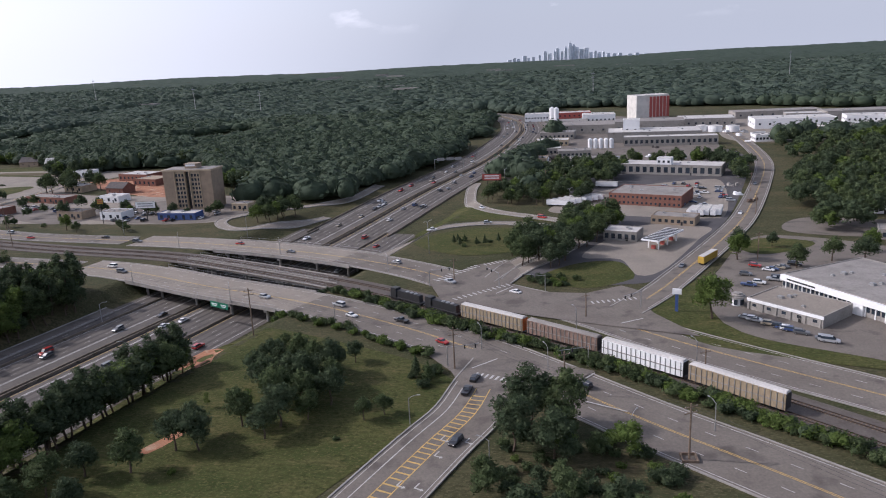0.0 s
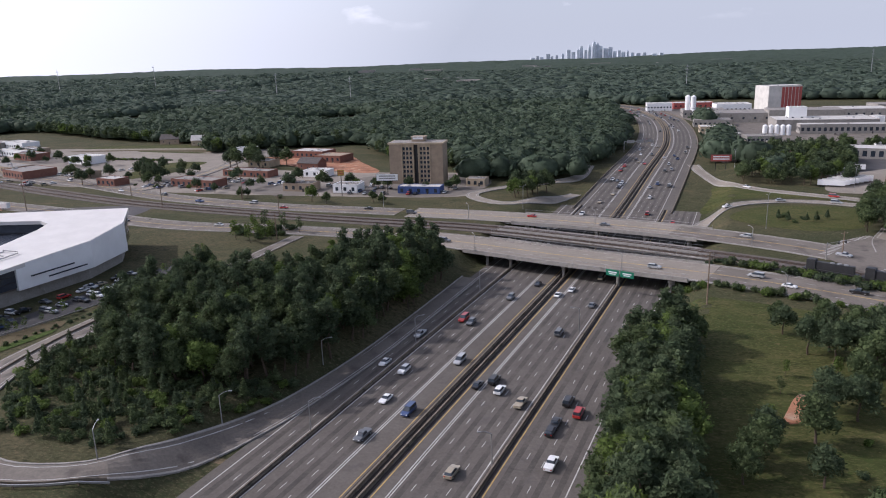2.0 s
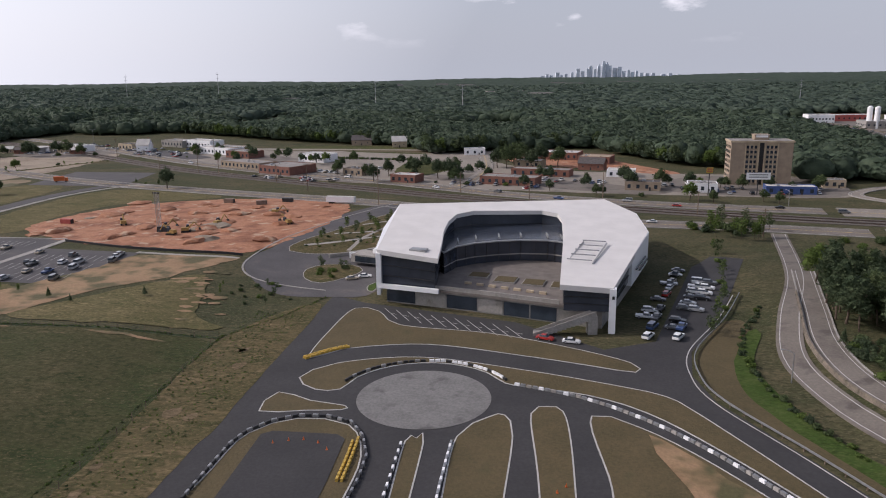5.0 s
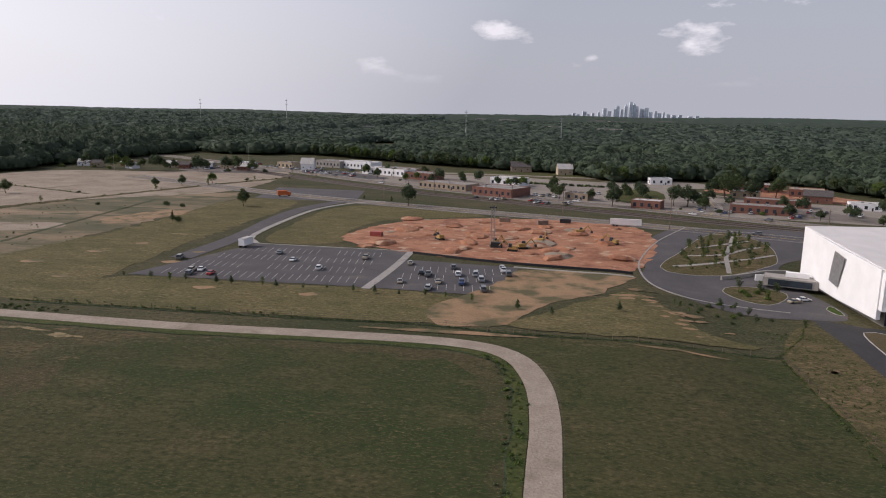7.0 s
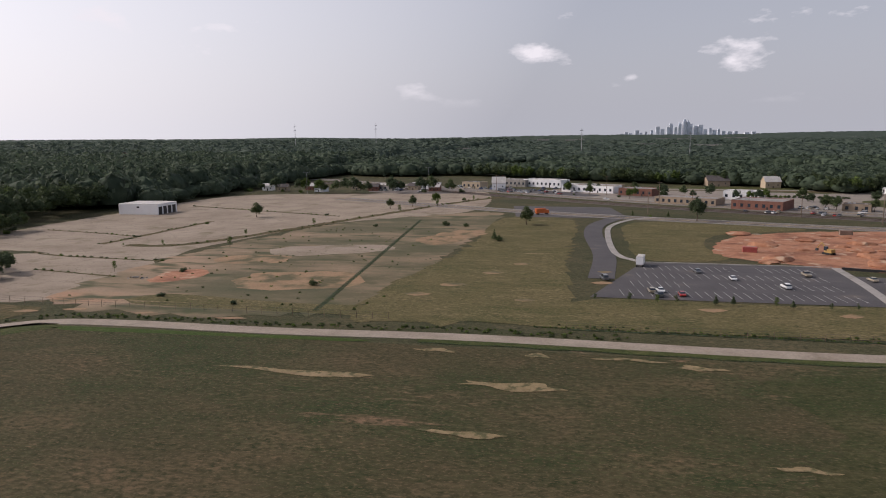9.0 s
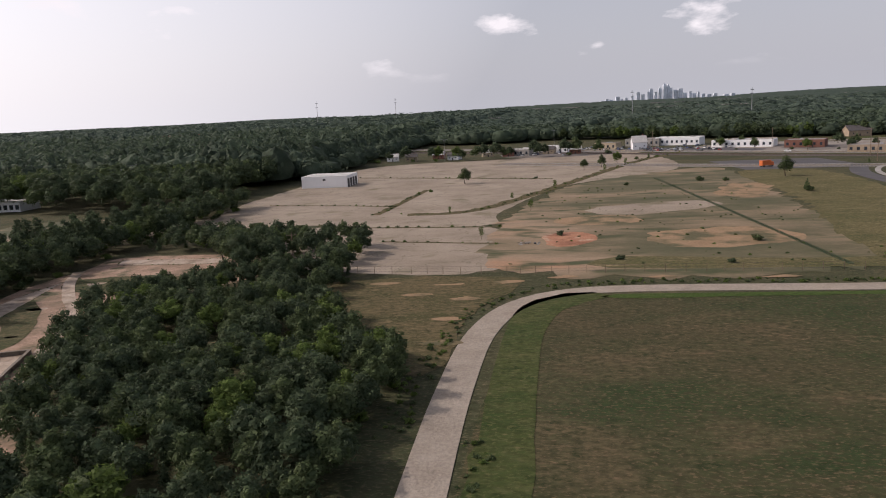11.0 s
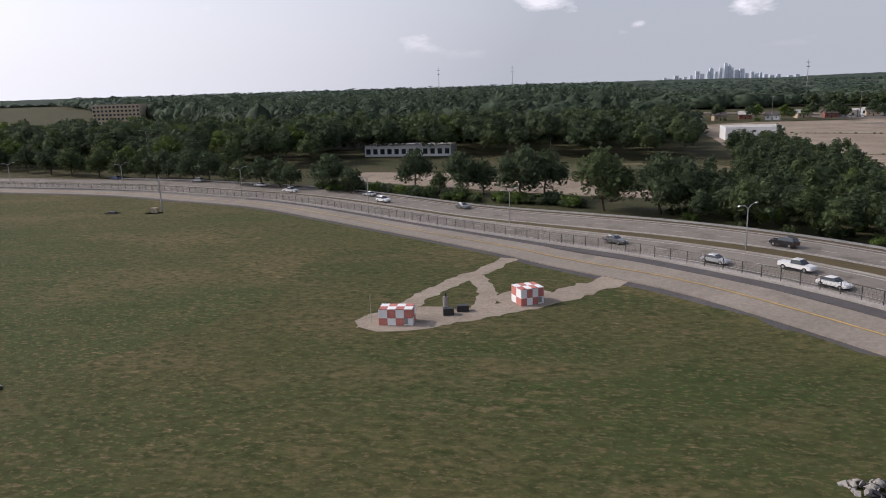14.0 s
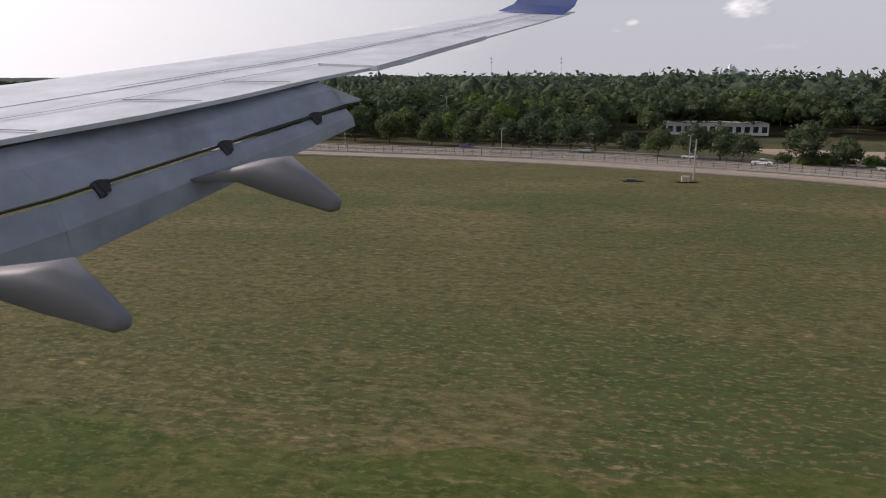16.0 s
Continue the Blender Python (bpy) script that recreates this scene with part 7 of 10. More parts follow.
# western shopping street
for x, y, w_, d_, h_, rz, wl2, rf, lb in ((-267, 252, 16, 13, 2.8, -0.5, "brick", "grey_roof", "low red brick store with a flat roof"), (-266, 287, 13, 9, 3.0, -0.4, "white", "pale_roof", "white flat-roofed restaurant among parking lots"),
                                          (-288, 268, 22, 9, 2.2, -0.5, "brown", "grey_roof", "long low brown shop building"), (-219.5, 230, 9, 6, 2.4, -0.35, "brick", "pale_roof", "small red restaurant with a white roof"),
                                          (-343, 348, 20, 9, 3.4, -0.45, "white", "pale_roof", "white shop row with blue trim"), (-322, 318, 24, 9, 2.8, -0.45, "white", "pale_roof", "long white car dealership"),
                                          (-303, 302, 14, 9, 2.8, -0.45, "brick", "grey_roof", "dark brick shop with a flat roof"), (-358, 352, 16, 9, 3.2, -0.45, "concrete", "grey_roof", "grey flat-roofed storage hall"),
                                          (-376, 338, 10, 7, 2.8, -0.4, "beige", "dark_roof", "beige roadside shop by the crossing"), (-398, 330, 12, 8, 2.8, -0.4, "white", "pale_roof", "low white roadside workshop"),
                                          (-415, 322, 13, 8, 2.6, -0.4, "concrete", "pale_roof", "grey workshop among trees"), (-186, 226, 18, 7, 2.4, -0.3, "brick", "grey_roof", "long low red-fronted shop"),
                                          (-168, 296, 16, 10, 2.8, -0.3, "brick", "pale_roof", "unfinished brick building with a white roof"), (-155, 282, 12, 10, 2.6, -0.3, "brick", "brown", "unfinished brick wing on red clay"),
                                          (-147, 216, 10, 6, 2.4, -0.2, "brown", "dark_roof", "small brown roadside shop"), (-131, 213, 8, 6, 2.4, -0.15, "white", "grey_roof", "small white roadside snack bar"),
                                          (-108, 210, 13, 5, 2.0, -0.12, "blue", "pale_roof", "low blue shop in front of the hotel"), (-92, 222, 6, 5, 2.2, -0.2, "beige", "grey_roof", "small beige roadside office")):
    block("shop", lb, "shop", x, y, w_, d_, h_, rz, wl2, rf, 1, max(3, int(w_ / 2.2)), (0.9, 1.1), 3, group="shops along the street")
gable("house", "white gabled house at the wood's edge", -363.4, 328, 6, 5, 3.2, 2.6, 0.1, "white", "pale_roof")
gable("house", "yellow house on a green slope", -243, 346, 7, 5, 3, 2.2, 0.2, "beige", "pale_roof")
gable("house", "grey-roofed house at the wood's edge", -264, 358, 10, 7, 2.6, 2.2, 0.1, "brown", "dark_roof")
gable("house", "low red-roofed house among trees", -158, 262, 9, 6, 2.4, 1.8, -0.3, "brick", "dark_roof")
for nm, pts, mt, lb in (("dealer_lot", [(-372, 328), (-352, 306), (-330, 292), (-318, 300), (-330, 312), (-352, 330)], "lot", "dark car dealer's lot"), ("shop_lot", [(-256, 272), (-232, 246), (-228, 226), (-252, 238), (-262, 256)], "deck", "pale empty parking lot"),
                        ("shop_lot", [(-290, 285), (-262, 270), (-240, 290), (-262, 300)], "deck", "pale empty parking lot"), ("shop_lot", [(-214, 236), (-172, 216), (-150, 206), (-140, 212), (-160, 228), (-200, 248)], "road", "grey parking lot of shops"),
                        ("hotel_lot", [(-140, 212), (-112, 203), (-94, 206), (-88, 228), (-96, 242), (-124, 244), (-140, 230)], "road", "grey parking lot round the hotel"),
                        ("clay_site", [(-190, 290), (-150, 256), (-130, 250), (-140, 272), (-160, 305)], "clay", "red clay building site"), ("shop_lot", [(-420, 312), (-392, 300), (-372, 318), (-392, 340), (-420, 338)], "road", "grey yard of workshops"),
                        ("green_field", [(-300, 338), (-262, 336), (-210, 332), (-214, 344), (-262, 350), (-296, 348)], "lawn", "green field behind the shops")):
    patch(nm, pts, mt, 0.04, lb, "lot", ragged=0.6)
for nm, pts, mt, lb in (("shop_lot", [(-262, 301), (-228, 293), (-226, 311), (-262, 321)], "deck", "pale empty lot behind the shops"), ("back_lane", [(-330, 330), (-300, 333), (-262, 331), (-224, 328), (-224, 332), (-262, 336), (-300, 338), (-330, 335)], "deck", "pale lane along the wood's edge"),
                        ("shop_lot", [(-312, 296), (-292, 284), (-276, 292), (-290, 306), (-306, 310)], "road", "grey parking lot of a store"), ("shop_lot", [(-276, 246), (-256, 236), (-236, 228), (-230, 234), (-252, 248), (-268, 258)], "road", "grey forecourt beside the tracks"),
                        ("shop_lot", [(-194, 250), (-160, 236), (-140, 230), (-142, 244), (-170, 256), (-192, 270)], "deck", "pale lot beside the side street"), ("shop_lot", [(-214, 300), (-200, 296), (-186, 300), (-186, 320), (-210, 326)], "deck", "pale lot at the end of the street")):
    patch(nm, pts, mt, 0.062, lb, "lot", ragged=0.6)
along(bend([(-262, 296), (-245, 292), (-228, 289)]), 1.6, ("bush",), 0.6, 0.9, "behind the empty lot", "hedge behind the lot", 0.4, joined="hedge")
for x, y, w_, d_, h_, rz, wl2, rf, lb in ((-318, 322, 18, 9, 2.8, -0.45, "brown", "grey_roof", "long brown shop row at the wood's edge"), (-240, 247, 8, 6, 2.2, -0.4, "brown", "dark_roof", "small dark-roofed diner among parked cars"),
                                          (-176, 246, 20, 6, 2.2, -0.3, "brick", "grey_roof", "long low red-fronted shop row"), (-180, 270, 10, 7, 2.4, -0.3, "beige", "pale_roof", "small beige shop with a pale roof"),
                                          (-150, 244, 9, 6, 2.2, -0.2, "white", "pale_roof", "small white shop beside the lot"), (-204, 312, 9, 6, 2.6, 0.1, "white", "pale_roof", "small white shop at the wood's edge")):
    block("shop", lb, "shop", x, y, w_, d_, h_, rz, wl2, rf, 1, max(3, int(w_ / 2.6)), (0.9, 1.1), 3, group="shops along the street")
STREET2 = bend([(-203, 217), (-198, 235), (-196, 262), (-199, 300), (-206, 340)], 4)
road("side_street", STREET2, 2.2, -2.2, "pale side street running north to the woods", "deck", over=None, lift=0.07)
for cx, cy, n, rz, w_, d_ in ((-345, 314, 34, -0.45, 38, 14), (-190, 222, 16, -0.35, 36, 8), (-114, 213, 22, -0.1, 34, 14), (-250, 232, 8, -0.5, 14, 6), (-132, 222, 14, 0, 18, 14), (-272, 238, 6, -0.5, 16, 4), (-405, 318, 12, -0.4, 26, 12), (-372, 336, 22, -0.45, 34, 14), (-400, 350, 14, -0.4, 30, 12), (-330, 326, 12, -0.45, 30, 4), (-250, 250, 9, -0.5, 16, 7), (-236, 262, 4, -0.4, 14, 6), (-168, 232, 12, -0.35, 30, 6)):
    for _ in range(n):
        u, v = crng.uniform(-0.5, 0.5) * w_, round(crng.uniform(-0.5, 0.5) * d_ / 3.2) * 3.2
        vehicle(cx + u * math.cos(rz) - v * math.sin(rz), cy + u * math.sin(rz) + v * math.cos(rz), rz + math.pi / 2 + crng.uniform(-.06, .06), "parked outside shops", "cars outside the shops", z=0.05)


# ---- white headquarters ----
hq = thing("headquarters", "white angular headquarters with dark curved glass round a courtyard", "office building", at(0, 0, 0, -1.1))
top = lambda x, y: -8.86 - 0.0490 * x + 0.0620 * y + 1.1
NWc, Nm, NE2, NEc, SE, SEi = (-204.4, 134.6), (-164.7, 148), (-159.9, 137.6), (-159.5, 124.7), (-168.4, 94.7), (-175.5, 94.9)
COURT = [(-174.2, 117.0), (-173.9, 129.5), (-174.6, 134), (-177.5, 135.6), (-190.2, 132.4), (-193.0, 129.2), (-193.9, 124.0), (-194.0, 118.0), (-193.4, 109.5)]
SWr, SW = (-193.1, 102.6), (-202.8, 105.2)
outline = [NWc, SW, SWr] + COURT[::-1] + [SEi, SE, NEc, NE2, Nm]


def shell(pts, low, high, mat, name, label="", cap=True):
    """Walls between two heights over a closed outline, with lids."""
    n = len(pts)
    lo = [low(*p) if callable(low) else low for p in pts]
    hi = [high(*p) if callable(high) else high for p in pts]
    vs = [(*p, z) for p, z in zip(pts, lo)] + [(*p, z) for p, z in zip(pts, hi)]
    fs = [(i, (i + 1) % n, n + (i + 1) % n, n + i) for i in range(n)]
    bm = bmesh.new()
    bv = [bm.verts.new(v) for v in vs]
    for f in fs:
        bm.faces.new([bv[i] for i in f])
    if cap:
        for tri in tessellate_polygon([[Vector((*p, 0)) for p in pts]]):
            for lid in (bv[n:], bv[:n]):
                bm.faces.new([lid[i] for i in tri])
    bmesh.ops.recalc_face_normals(bm, faces=bm.faces[:])
    me = bpy.data.meshes.new(name)
    bm.to_mesh(me)
    bm.free()
    me.materials.append(M[mat])
    return part(name, me, hq, label)


def inset(pts, d):
    p = np.array(pts)
    a, b = np.roll(p, 1, 0), np.roll(p, -1, 0)
    u, w = (p - a) / np.linalg.norm(p - a, axis=1)[:, None], (b - p) / np.linalg.norm(b - p, axis=1)[:, None]
    n = np.stack([-(u + w)[:, 1], (u + w)[:, 0]], 1)
    n /= np.linalg.norm(n, axis=1)[:, None]
    k = 1 / np.clip((n * np.stack([-u[:, 1], u[:, 0]], 1)).sum(1), 0.5, 1)
    return [tuple(q) for q in p + n * (d * k)[:, None]]


shell(outline, lambda x, y: top(x, y) - 0.75, lambda x, y: top(x, y), "roof_white", "roof")
inner = inset(outline, 0.55)
shell(inner, 2.9, lambda x, y: top(x, y) - 0.7, "court_glass", "glass_facade", "dark curved glass storeys")
BOW = [(-193.4, 112.5), (-191.8, 117.0), (-188.9, 119.6), (-185.0, 121.4), (-181.2, 122.4), (-176.6, 122.3), (-174.2, 121.2), (-173.4, 117.5)]
BACK = [(-172.6, 124), (-172.8, 136), (-177, 137.2), (-191, 134), (-195, 130), (-195.2, 116)]
shell(BOW + BACK, 2.9, 6.5, "court_glass", "inner_facade", "dark bowed glass wall of the courtyard")
for k in range(len(BOW) - 1):
    for f in (0.0, 0.5):
        x, y = BOW[k][0] * (1 - f) + BOW[k + 1][0] * f, BOW[k][1] * (1 - f) + BOW[k + 1][1] * f
        Geo().box(x, y - 0.04, 2.95, 0.09, 0.12, 3.5).put("mullion", "dark", parent=hq)
LIP = [(x, y - 0.45) for x, y in BOW]
shell(LIP + BACK, 6.5, 6.68, "steel", "inner_ledge")
shell([(x, y - 0.12) for x, y in BOW] + BACK, 4.1, 4.28, "concrete", "storey_band")
shell([(x, y + 0.4) for x, y in BOW] + BACK, 6.68, 6.74, "court_glass", "glass_roof")
for k in range(1, 7):
    Geo().box(BOW[k][0], BOW[k][1] + 2.4, 6.7, 0.16, 2.6, 0.5, 0.15).put("roof_fin", "steel", parent=hq)
for k in (0.33, 0.66):
    ring_ = inset(outline, 0.42)
    shell(ring_, lambda x, y: 2.9 + (top(x, y) - 3.6) * k, lambda x, y: 2.9 + (top(x, y) - 3.6) * k + 0.07, "dark", "storey_band")
podium = [(-203.2, 134), (-201.8, 106.6), (-187.2, 102.4), (-175.6, 98.4), (-169.6, 96.5), (-160.6, 124.8), (-161, 137), (-165.5, 147)]
shell(podium, 0, 2.6, "concrete", "podium", "grey podium with dark garage openings")
shell(inset(podium, -0.5)[:6] + [podium[6], podium[7]], 2.55, 2.95, "paving", "terrace")
for a, b, n in (((-201.8, 106.6), (-187.2, 102.4), 3), ((-187.2, 102.4), (-175.6, 98.4), 3)):
    a, b = np.array(a), np.array(b)
    ang = math.atan2(*(b - a)[::-1])
    for i in range(n):
        m_ = a + (b - a) * (i + 0.5) / n
        solid = (i + (0 if n == 3 and a[0] < -195 else 1)) % 3 == 1
        Geo().box(m_[0], m_[1], 0.2, np.linalg.norm(b - a) / n - (0.1 if solid else 0.25), 0.2, 2.0, ang).put("wall_panel" if solid else "garage_opening", "concrete" if solid else "glass", parent=hq)
    mid = (a + b) / 2
    Geo().box(mid[0] - 0.1, mid[1] - 0.3, 2.7, np.linalg.norm(b - a) + 0.6, 0.25, 0.85, ang).put("terrace_parapet", "concrete", parent=hq)
Geo().prism([(-202.9, 104.9), (-202.9, 105.4), (-193.0, 102.7), (-193.1, 102.3)], 2.7, 3.4).put("sill_beam", "white", parent=hq)
Geo().prism([(-203.0, 104.9), (-203.0, 106.0), (-202.2, 105.8), (-202.2, 104.8)], 2.7, 8.2).put("corner_post", "white", parent=hq)
shell([(-204.5, 134.6), (-204.3, 118), (-203.2, 106), (-202.6, 106), (-203.6, 118), (-203.8, 134.4)], 1.2, lambda x, y: top(x, y) - 0.1, "white", "west_wall", cap=True)
# The pane is pale steel to imitate bright sky reflected in its glass.
Geo().add([(-204.62, 121, 3.6), (-204.46, 117.6, 3.2), (-204.40, 116.0, 8.3), (-204.72, 119.4, 8.9)], [(0, 1, 2), (0, 2, 3)]).put("west_window", "steel", parent=hq)
shell([(-168.9, 94.6), (-168.0, 94.5), (-167.9, 95.6), (-168.8, 95.8)], 0, lambda x, y: top(x, y) - 0.1, "white", "pylon")
Geo().box(-168.4, 94.45, 4.9, 0.32, 0.06, 0.42).put("emblem", "dark", parent=hq, label="small dark shield emblem")
shell([(-159.35, 124.7), (-159.75, 137.6), (-161, 137), (-161, 124.7), (-164.9, 110), (-164.0, 109.6)], 2.4, lambda x, y: top(x, y) - 0.05, "white", "east_wall")
for z0, u0, u1 in ((4.4, 0.12, 0.72), (3.4, 0.35, 0.9)):
    a, b = np.array((-163.75, 110.2)), np.array((-159.35, 124.6))
    p, q = a + (b - a) * u0, a + (b - a) * u1
    m_ = (p + q) / 2
    Geo().box(m_[0] + 0.18, m_[1] - 0.05, z0, np.linalg.norm(q - p), 0.2, 0.22, math.atan2(*(q - p)[::-1])).put("slot_window", "glass", parent=hq)
# stairs to the terrace, roof frame and skylight
for i in range(14):
    Geo().box(-178.6 + 0.6 * i, 93.4 + 0.1 * i, 0.0 if i > 11 else max(0, 0.2 * i - 0.35), 0.66, 1.3, 0.4 if i < 12 else 0.2 * i, 0.16).put("step", "concrete", parent=hq)
for dy in (-0.7, 0.7):
    Geo().add([(-179, 93.4 + dy - 0.05, 0.45), (-170.6, 94.8 + dy - 0.05, 3.3), (-170.6, 94.8 + dy - 0.05, 2.5), (-179, 93.4 + dy - 0.05, 0.0), (-179, 93.4 + dy + 0.05, 0.45), (-170.6, 94.8 + dy + 0.05, 3.3), (-170.6, 94.8 + dy + 0.05, 2.5), (-179, 93.4 + dy + 0.05, 0.0)],
              [(0, 1, 2, 3), (7, 6, 5, 4), (0, 4, 5, 1), (3, 2, 6, 7), (0, 3, 7, 4), (1, 5, 6, 2)]).put("stair_cheek", "concrete", parent=hq)
fr = Geo()
for i in range(5):
    x, y = -171.5 + 0.75 * i, 105 + 2.6 * i
    fr.tube((x - 2.6, y + 0.6, top(x, y) + 0.5), (x + 1.0, y - 0.3, top(x, y) + 0.5), 0.12, n=4)
for s in (0, 1):
    fr.tube((-174.0 + 3.6 * s, 105.6 - 0.9 * s, 7.2), (-171.0 + 3.6 * s, 116.0 - 0.9 * s, 7.9), 0.12, n=4)
fr.put("roof_frame", "steel", parent=hq)
Geo().box(-196.5, 106.2, top(-196.5, 106.2), 2.6, 1.5, 0.25, -0.2).put("skylight", "steel", parent=hq)
for x, y, w_, d_ in ((-183.3, 109.5, 3.2, 2.9), (-178.9, 108.2, 3.1, 2.9), (-175.4, 107.0, 1.5, 2.9), (-187.6, 112.0, 3.0, 2.4)):
    Geo().box(x, y, 2.95, w_ + 0.3, d_ + 0.3, 0.22, -0.2).put("planter_edge", "concrete", parent=hq)
    Geo().box(x, y, 3.15, w_, d_, 0.08, -0.2).put("planter", "dry_grass", parent=hq, label="terrace planter of ochre grass")
for k in range(7):
    Geo().box(-189 + 1.9 * k, 107.2 - 0.75 * k, 2.95, 1.1, 0.4, 0.35, -0.35).put("bench", "beige", parent=hq)
for x, y in ((-173.2, 97.4), (-171.8, 96.6), (-170.6, 97.8), (-172.6, 99.2), (-170.4, 99.4)):
    ob = thing("terrace_table", "round pale table with stools on the terrace", "table", at(x, y, 0.3, 1.87), "tables on the terrace")
    Geo().tube((0, 0, 0.32), (0, 0, 0.38), 0.42, n=10).tube((0, 0, 0), (0, 0, 0.32), 0.05, n=6).put("tabletop", "beige", parent=ob)
    for a in (0.4, 2.5, 4.6):
        Geo().box(0.62 * math.cos(a), 0.62 * math.sin(a), 0, 0.2, 0.2, 0.22).put("stool", "concrete", parent=ob)
bays = Geo()
for k in range(11):
    a, b = np.array((-201.4, 103.0)) + np.array((1.86, -0.66)) * k, np.array((-198.6, 98.2)) + np.array((1.86, -0.72)) * k
    u = (b - a) / np.linalg.norm(b - a)
    n_ = np.array((-u[1], u[0])) * 0.055
    bays.quad(*[(*p, -1.03) for p in (a - n_, b - n_, b + n_, a + n_)])
    c_ = (a + b) / 2
    q = c_ + np.array((0.95, -0.34))
    bays.quad(*[(*p, -1.026) for p in (c_ - np.array((0, 0.05)), q - np.array((0, 0.05)), q + np.array((0, 0.05)), c_ + np.array((0, 0.05)))])
for k in range(9):
    for o in (0.0, 3.9):
        p = np.array((-154.6 + o, 124.5)) + np.array((-1.15, -3.9)) * k
        if crng.random() < 0.8:
            vehicle(p[0], p[1], -0.28 + 1.4 + crng.uniform(-.08, .08), "parked beside the white building", "cars beside the white building", z=-1.05)
patch("forecourt", [(-211, 109), (-205, 105.5), (-181.5, 98.2), (-170, 88.5), (-163, 92), (-150.5, 131), (-146, 137), (-141, 133), (-152.8, 101), (-159.2, 88.5), (-160.6, 81), (-159.5, 74), (-154.1, 63), (-148.6, 51), (-141, 35), (-134, 20), (-212.5, 20)], "track", 0.02,
      "dark smooth asphalt of a test track and forecourt", "track", False)
thing("bay_lines", "white painted bay lines before the headquarters", "bay lines", kind="structure", me=bays.mesh("bay_lines", "white_paint"))
for nm, pts, mt, lb, up in (("shop_strip", [(-342, 300), (-318, 288), (-300, 268), (-272, 246), (-250, 232), (-226, 224), (-200, 216), (-160, 208), (-100, 202), (-92, 214), (-96, 244), (-130, 250), (-176, 262), (-204, 300), (-222, 326), (-262, 334), (-312, 340), (-338, 330)], "deck", "pale worn lots along the shopping street", 0.028),
                            ("green_lawn", [(-228, 279), (-211, 284), (-209, 262), (-216, 244), (-226, 243)], "lawn", "bright green lawn behind a diner", 0.075),
                            ("grass_strip", [(-300, 326), (-262, 326), (-226, 318), (-226, 326), (-262, 331), (-300, 330)], "dry_grass", "strip of dry grass beside a lane", 0.072),
                            ("grass_strip", [(-262, 323), (-228, 313), (-228, 317), (-262, 327)], "lawn", "strip of green grass beside a lane", 0.068),
                            ("sloping_lawn", [(-250, 101), (-241, 112), (-236, 116), (-231, 104), (-228.5, 96), (-223, 91.5), (-254, 91.5)], "meadow", "green slope beside bare earth", 0.08)):
    patch(nm, pts, mt, up, lb, "ground", ragged=1.0)
# test track islands edged with white lines
TRK = -1.1


def island(pts, mat="dry_grass", label="island of dry ochre grass on the test track", smooth=True, line_mat="white_paint", lift=0.05):
    ob = patch("grass_island", pts, mat, lift, label, "grass island", smooth)
    o = ring(pts) if smooth else np.array(list(pts) + [pts[0]], float)
    if smooth:
        o = np.vstack([o, o[:1]])
    mark("edge_line", strip(o, 0.075, -0.075, lift + 0.03, 0.05), line_mat, ob)
    return ob


island([(-207, 82.5), (-203.4, 86), (-192.7, 88.5), (-179.3, 85.3), (-172, 83), (-167, 81.5), (-167.2, 84.4), (-175, 89.2), (-185, 93.4), (-197.8, 95.8), (-202, 101.6), (-206, 102.6), (-207.2, 92)])
ctr = np.array((-190.9, 72.4))
arc = [tuple(ctr + 9.9 * np.array((math.cos(a), math.sin(a)))) for a in np.radians(np.linspace(172, 28, 8))]
island([(-206.3, 76.5), (-203, 81.2), (-193, 84.0), (-180, 81.0), (-169, 77.2), (-164.6, 75.0), (-162.4, 71.8), (-157.4, 61.8), (-152.2, 50.7), (-148.4, 42), (-150.2, 42), (-154.4, 51.4), (-161.4, 63.2), (-167.2, 70.8), (-173, 74.6), (-179.5, 76.2)] + arc[::-1] + [(-203.5, 73.5)])
island([(-207.9, 67.6), (-207.4, 72.4), (-203.2, 70.6), (-199.1, 69.7), (-199.2, 68.7), (-203, 68.2)])
island([(-208, 38), (-207.9, 56), (-207.1, 62.8), (-203.2, 66.3), (-197.6, 65.4), (-194.9, 59.3), (-194.9, 50), (-195, 38)])
patch("training_pad", [(-205.5, 38), (-205.8, 62.6), (-204.8, 63.4), (-198.2, 63.3), (-197.2, 62.4), (-196.9, 54.8), (-197, 38)], "track", 0.09, "dark asphalt training pad", "track", False)
island([(-191.3, 62.6), (-190.9, 50), (-190.8, 38), (-189.3, 38), (-189.5, 62.4), (-190.3, 63.3)])
island([(-186.4, 64.0), (-183.6, 68.4), (-181.9, 69.0), (-181.0, 64.6), (-181.6, 50), (-181.6, 38), (-186.5, 38), (-186.6, 52)])
island([(-179.2, 69.6), (-177.4, 71.4), (-175.9, 70.4), (-175.4, 64), (-175.5, 50), (-175.5, 38), (-177.7, 38), (-178.6, 58)])
island([(-173, 69.6), (-168.3, 67.4), (-162.6, 60.6), (-155.6, 49), (-152.6, 42), (-170.5, 42), (-172.4, 58)])
patch("bare_soil", [(-167.6, 65.6), (-163.4, 60.6), (-158.4, 52), (-157.6, 46), (-162, 49), (-166.2, 57)], "tan", 0.1, "patch of bare tan soil by the track", "soil", ragged=0.8)
o = np.array([ctr + 7.4 * np.array((math.cos(a), math.sin(a))) for a in np.linspace(0, 2 * math.pi, 49)[:-1]])
disc = patch("skid_circle", o, "skid_concrete", 0.06, "round grey concrete skid circle with tyre marks", "track", False)
tm = Geo()
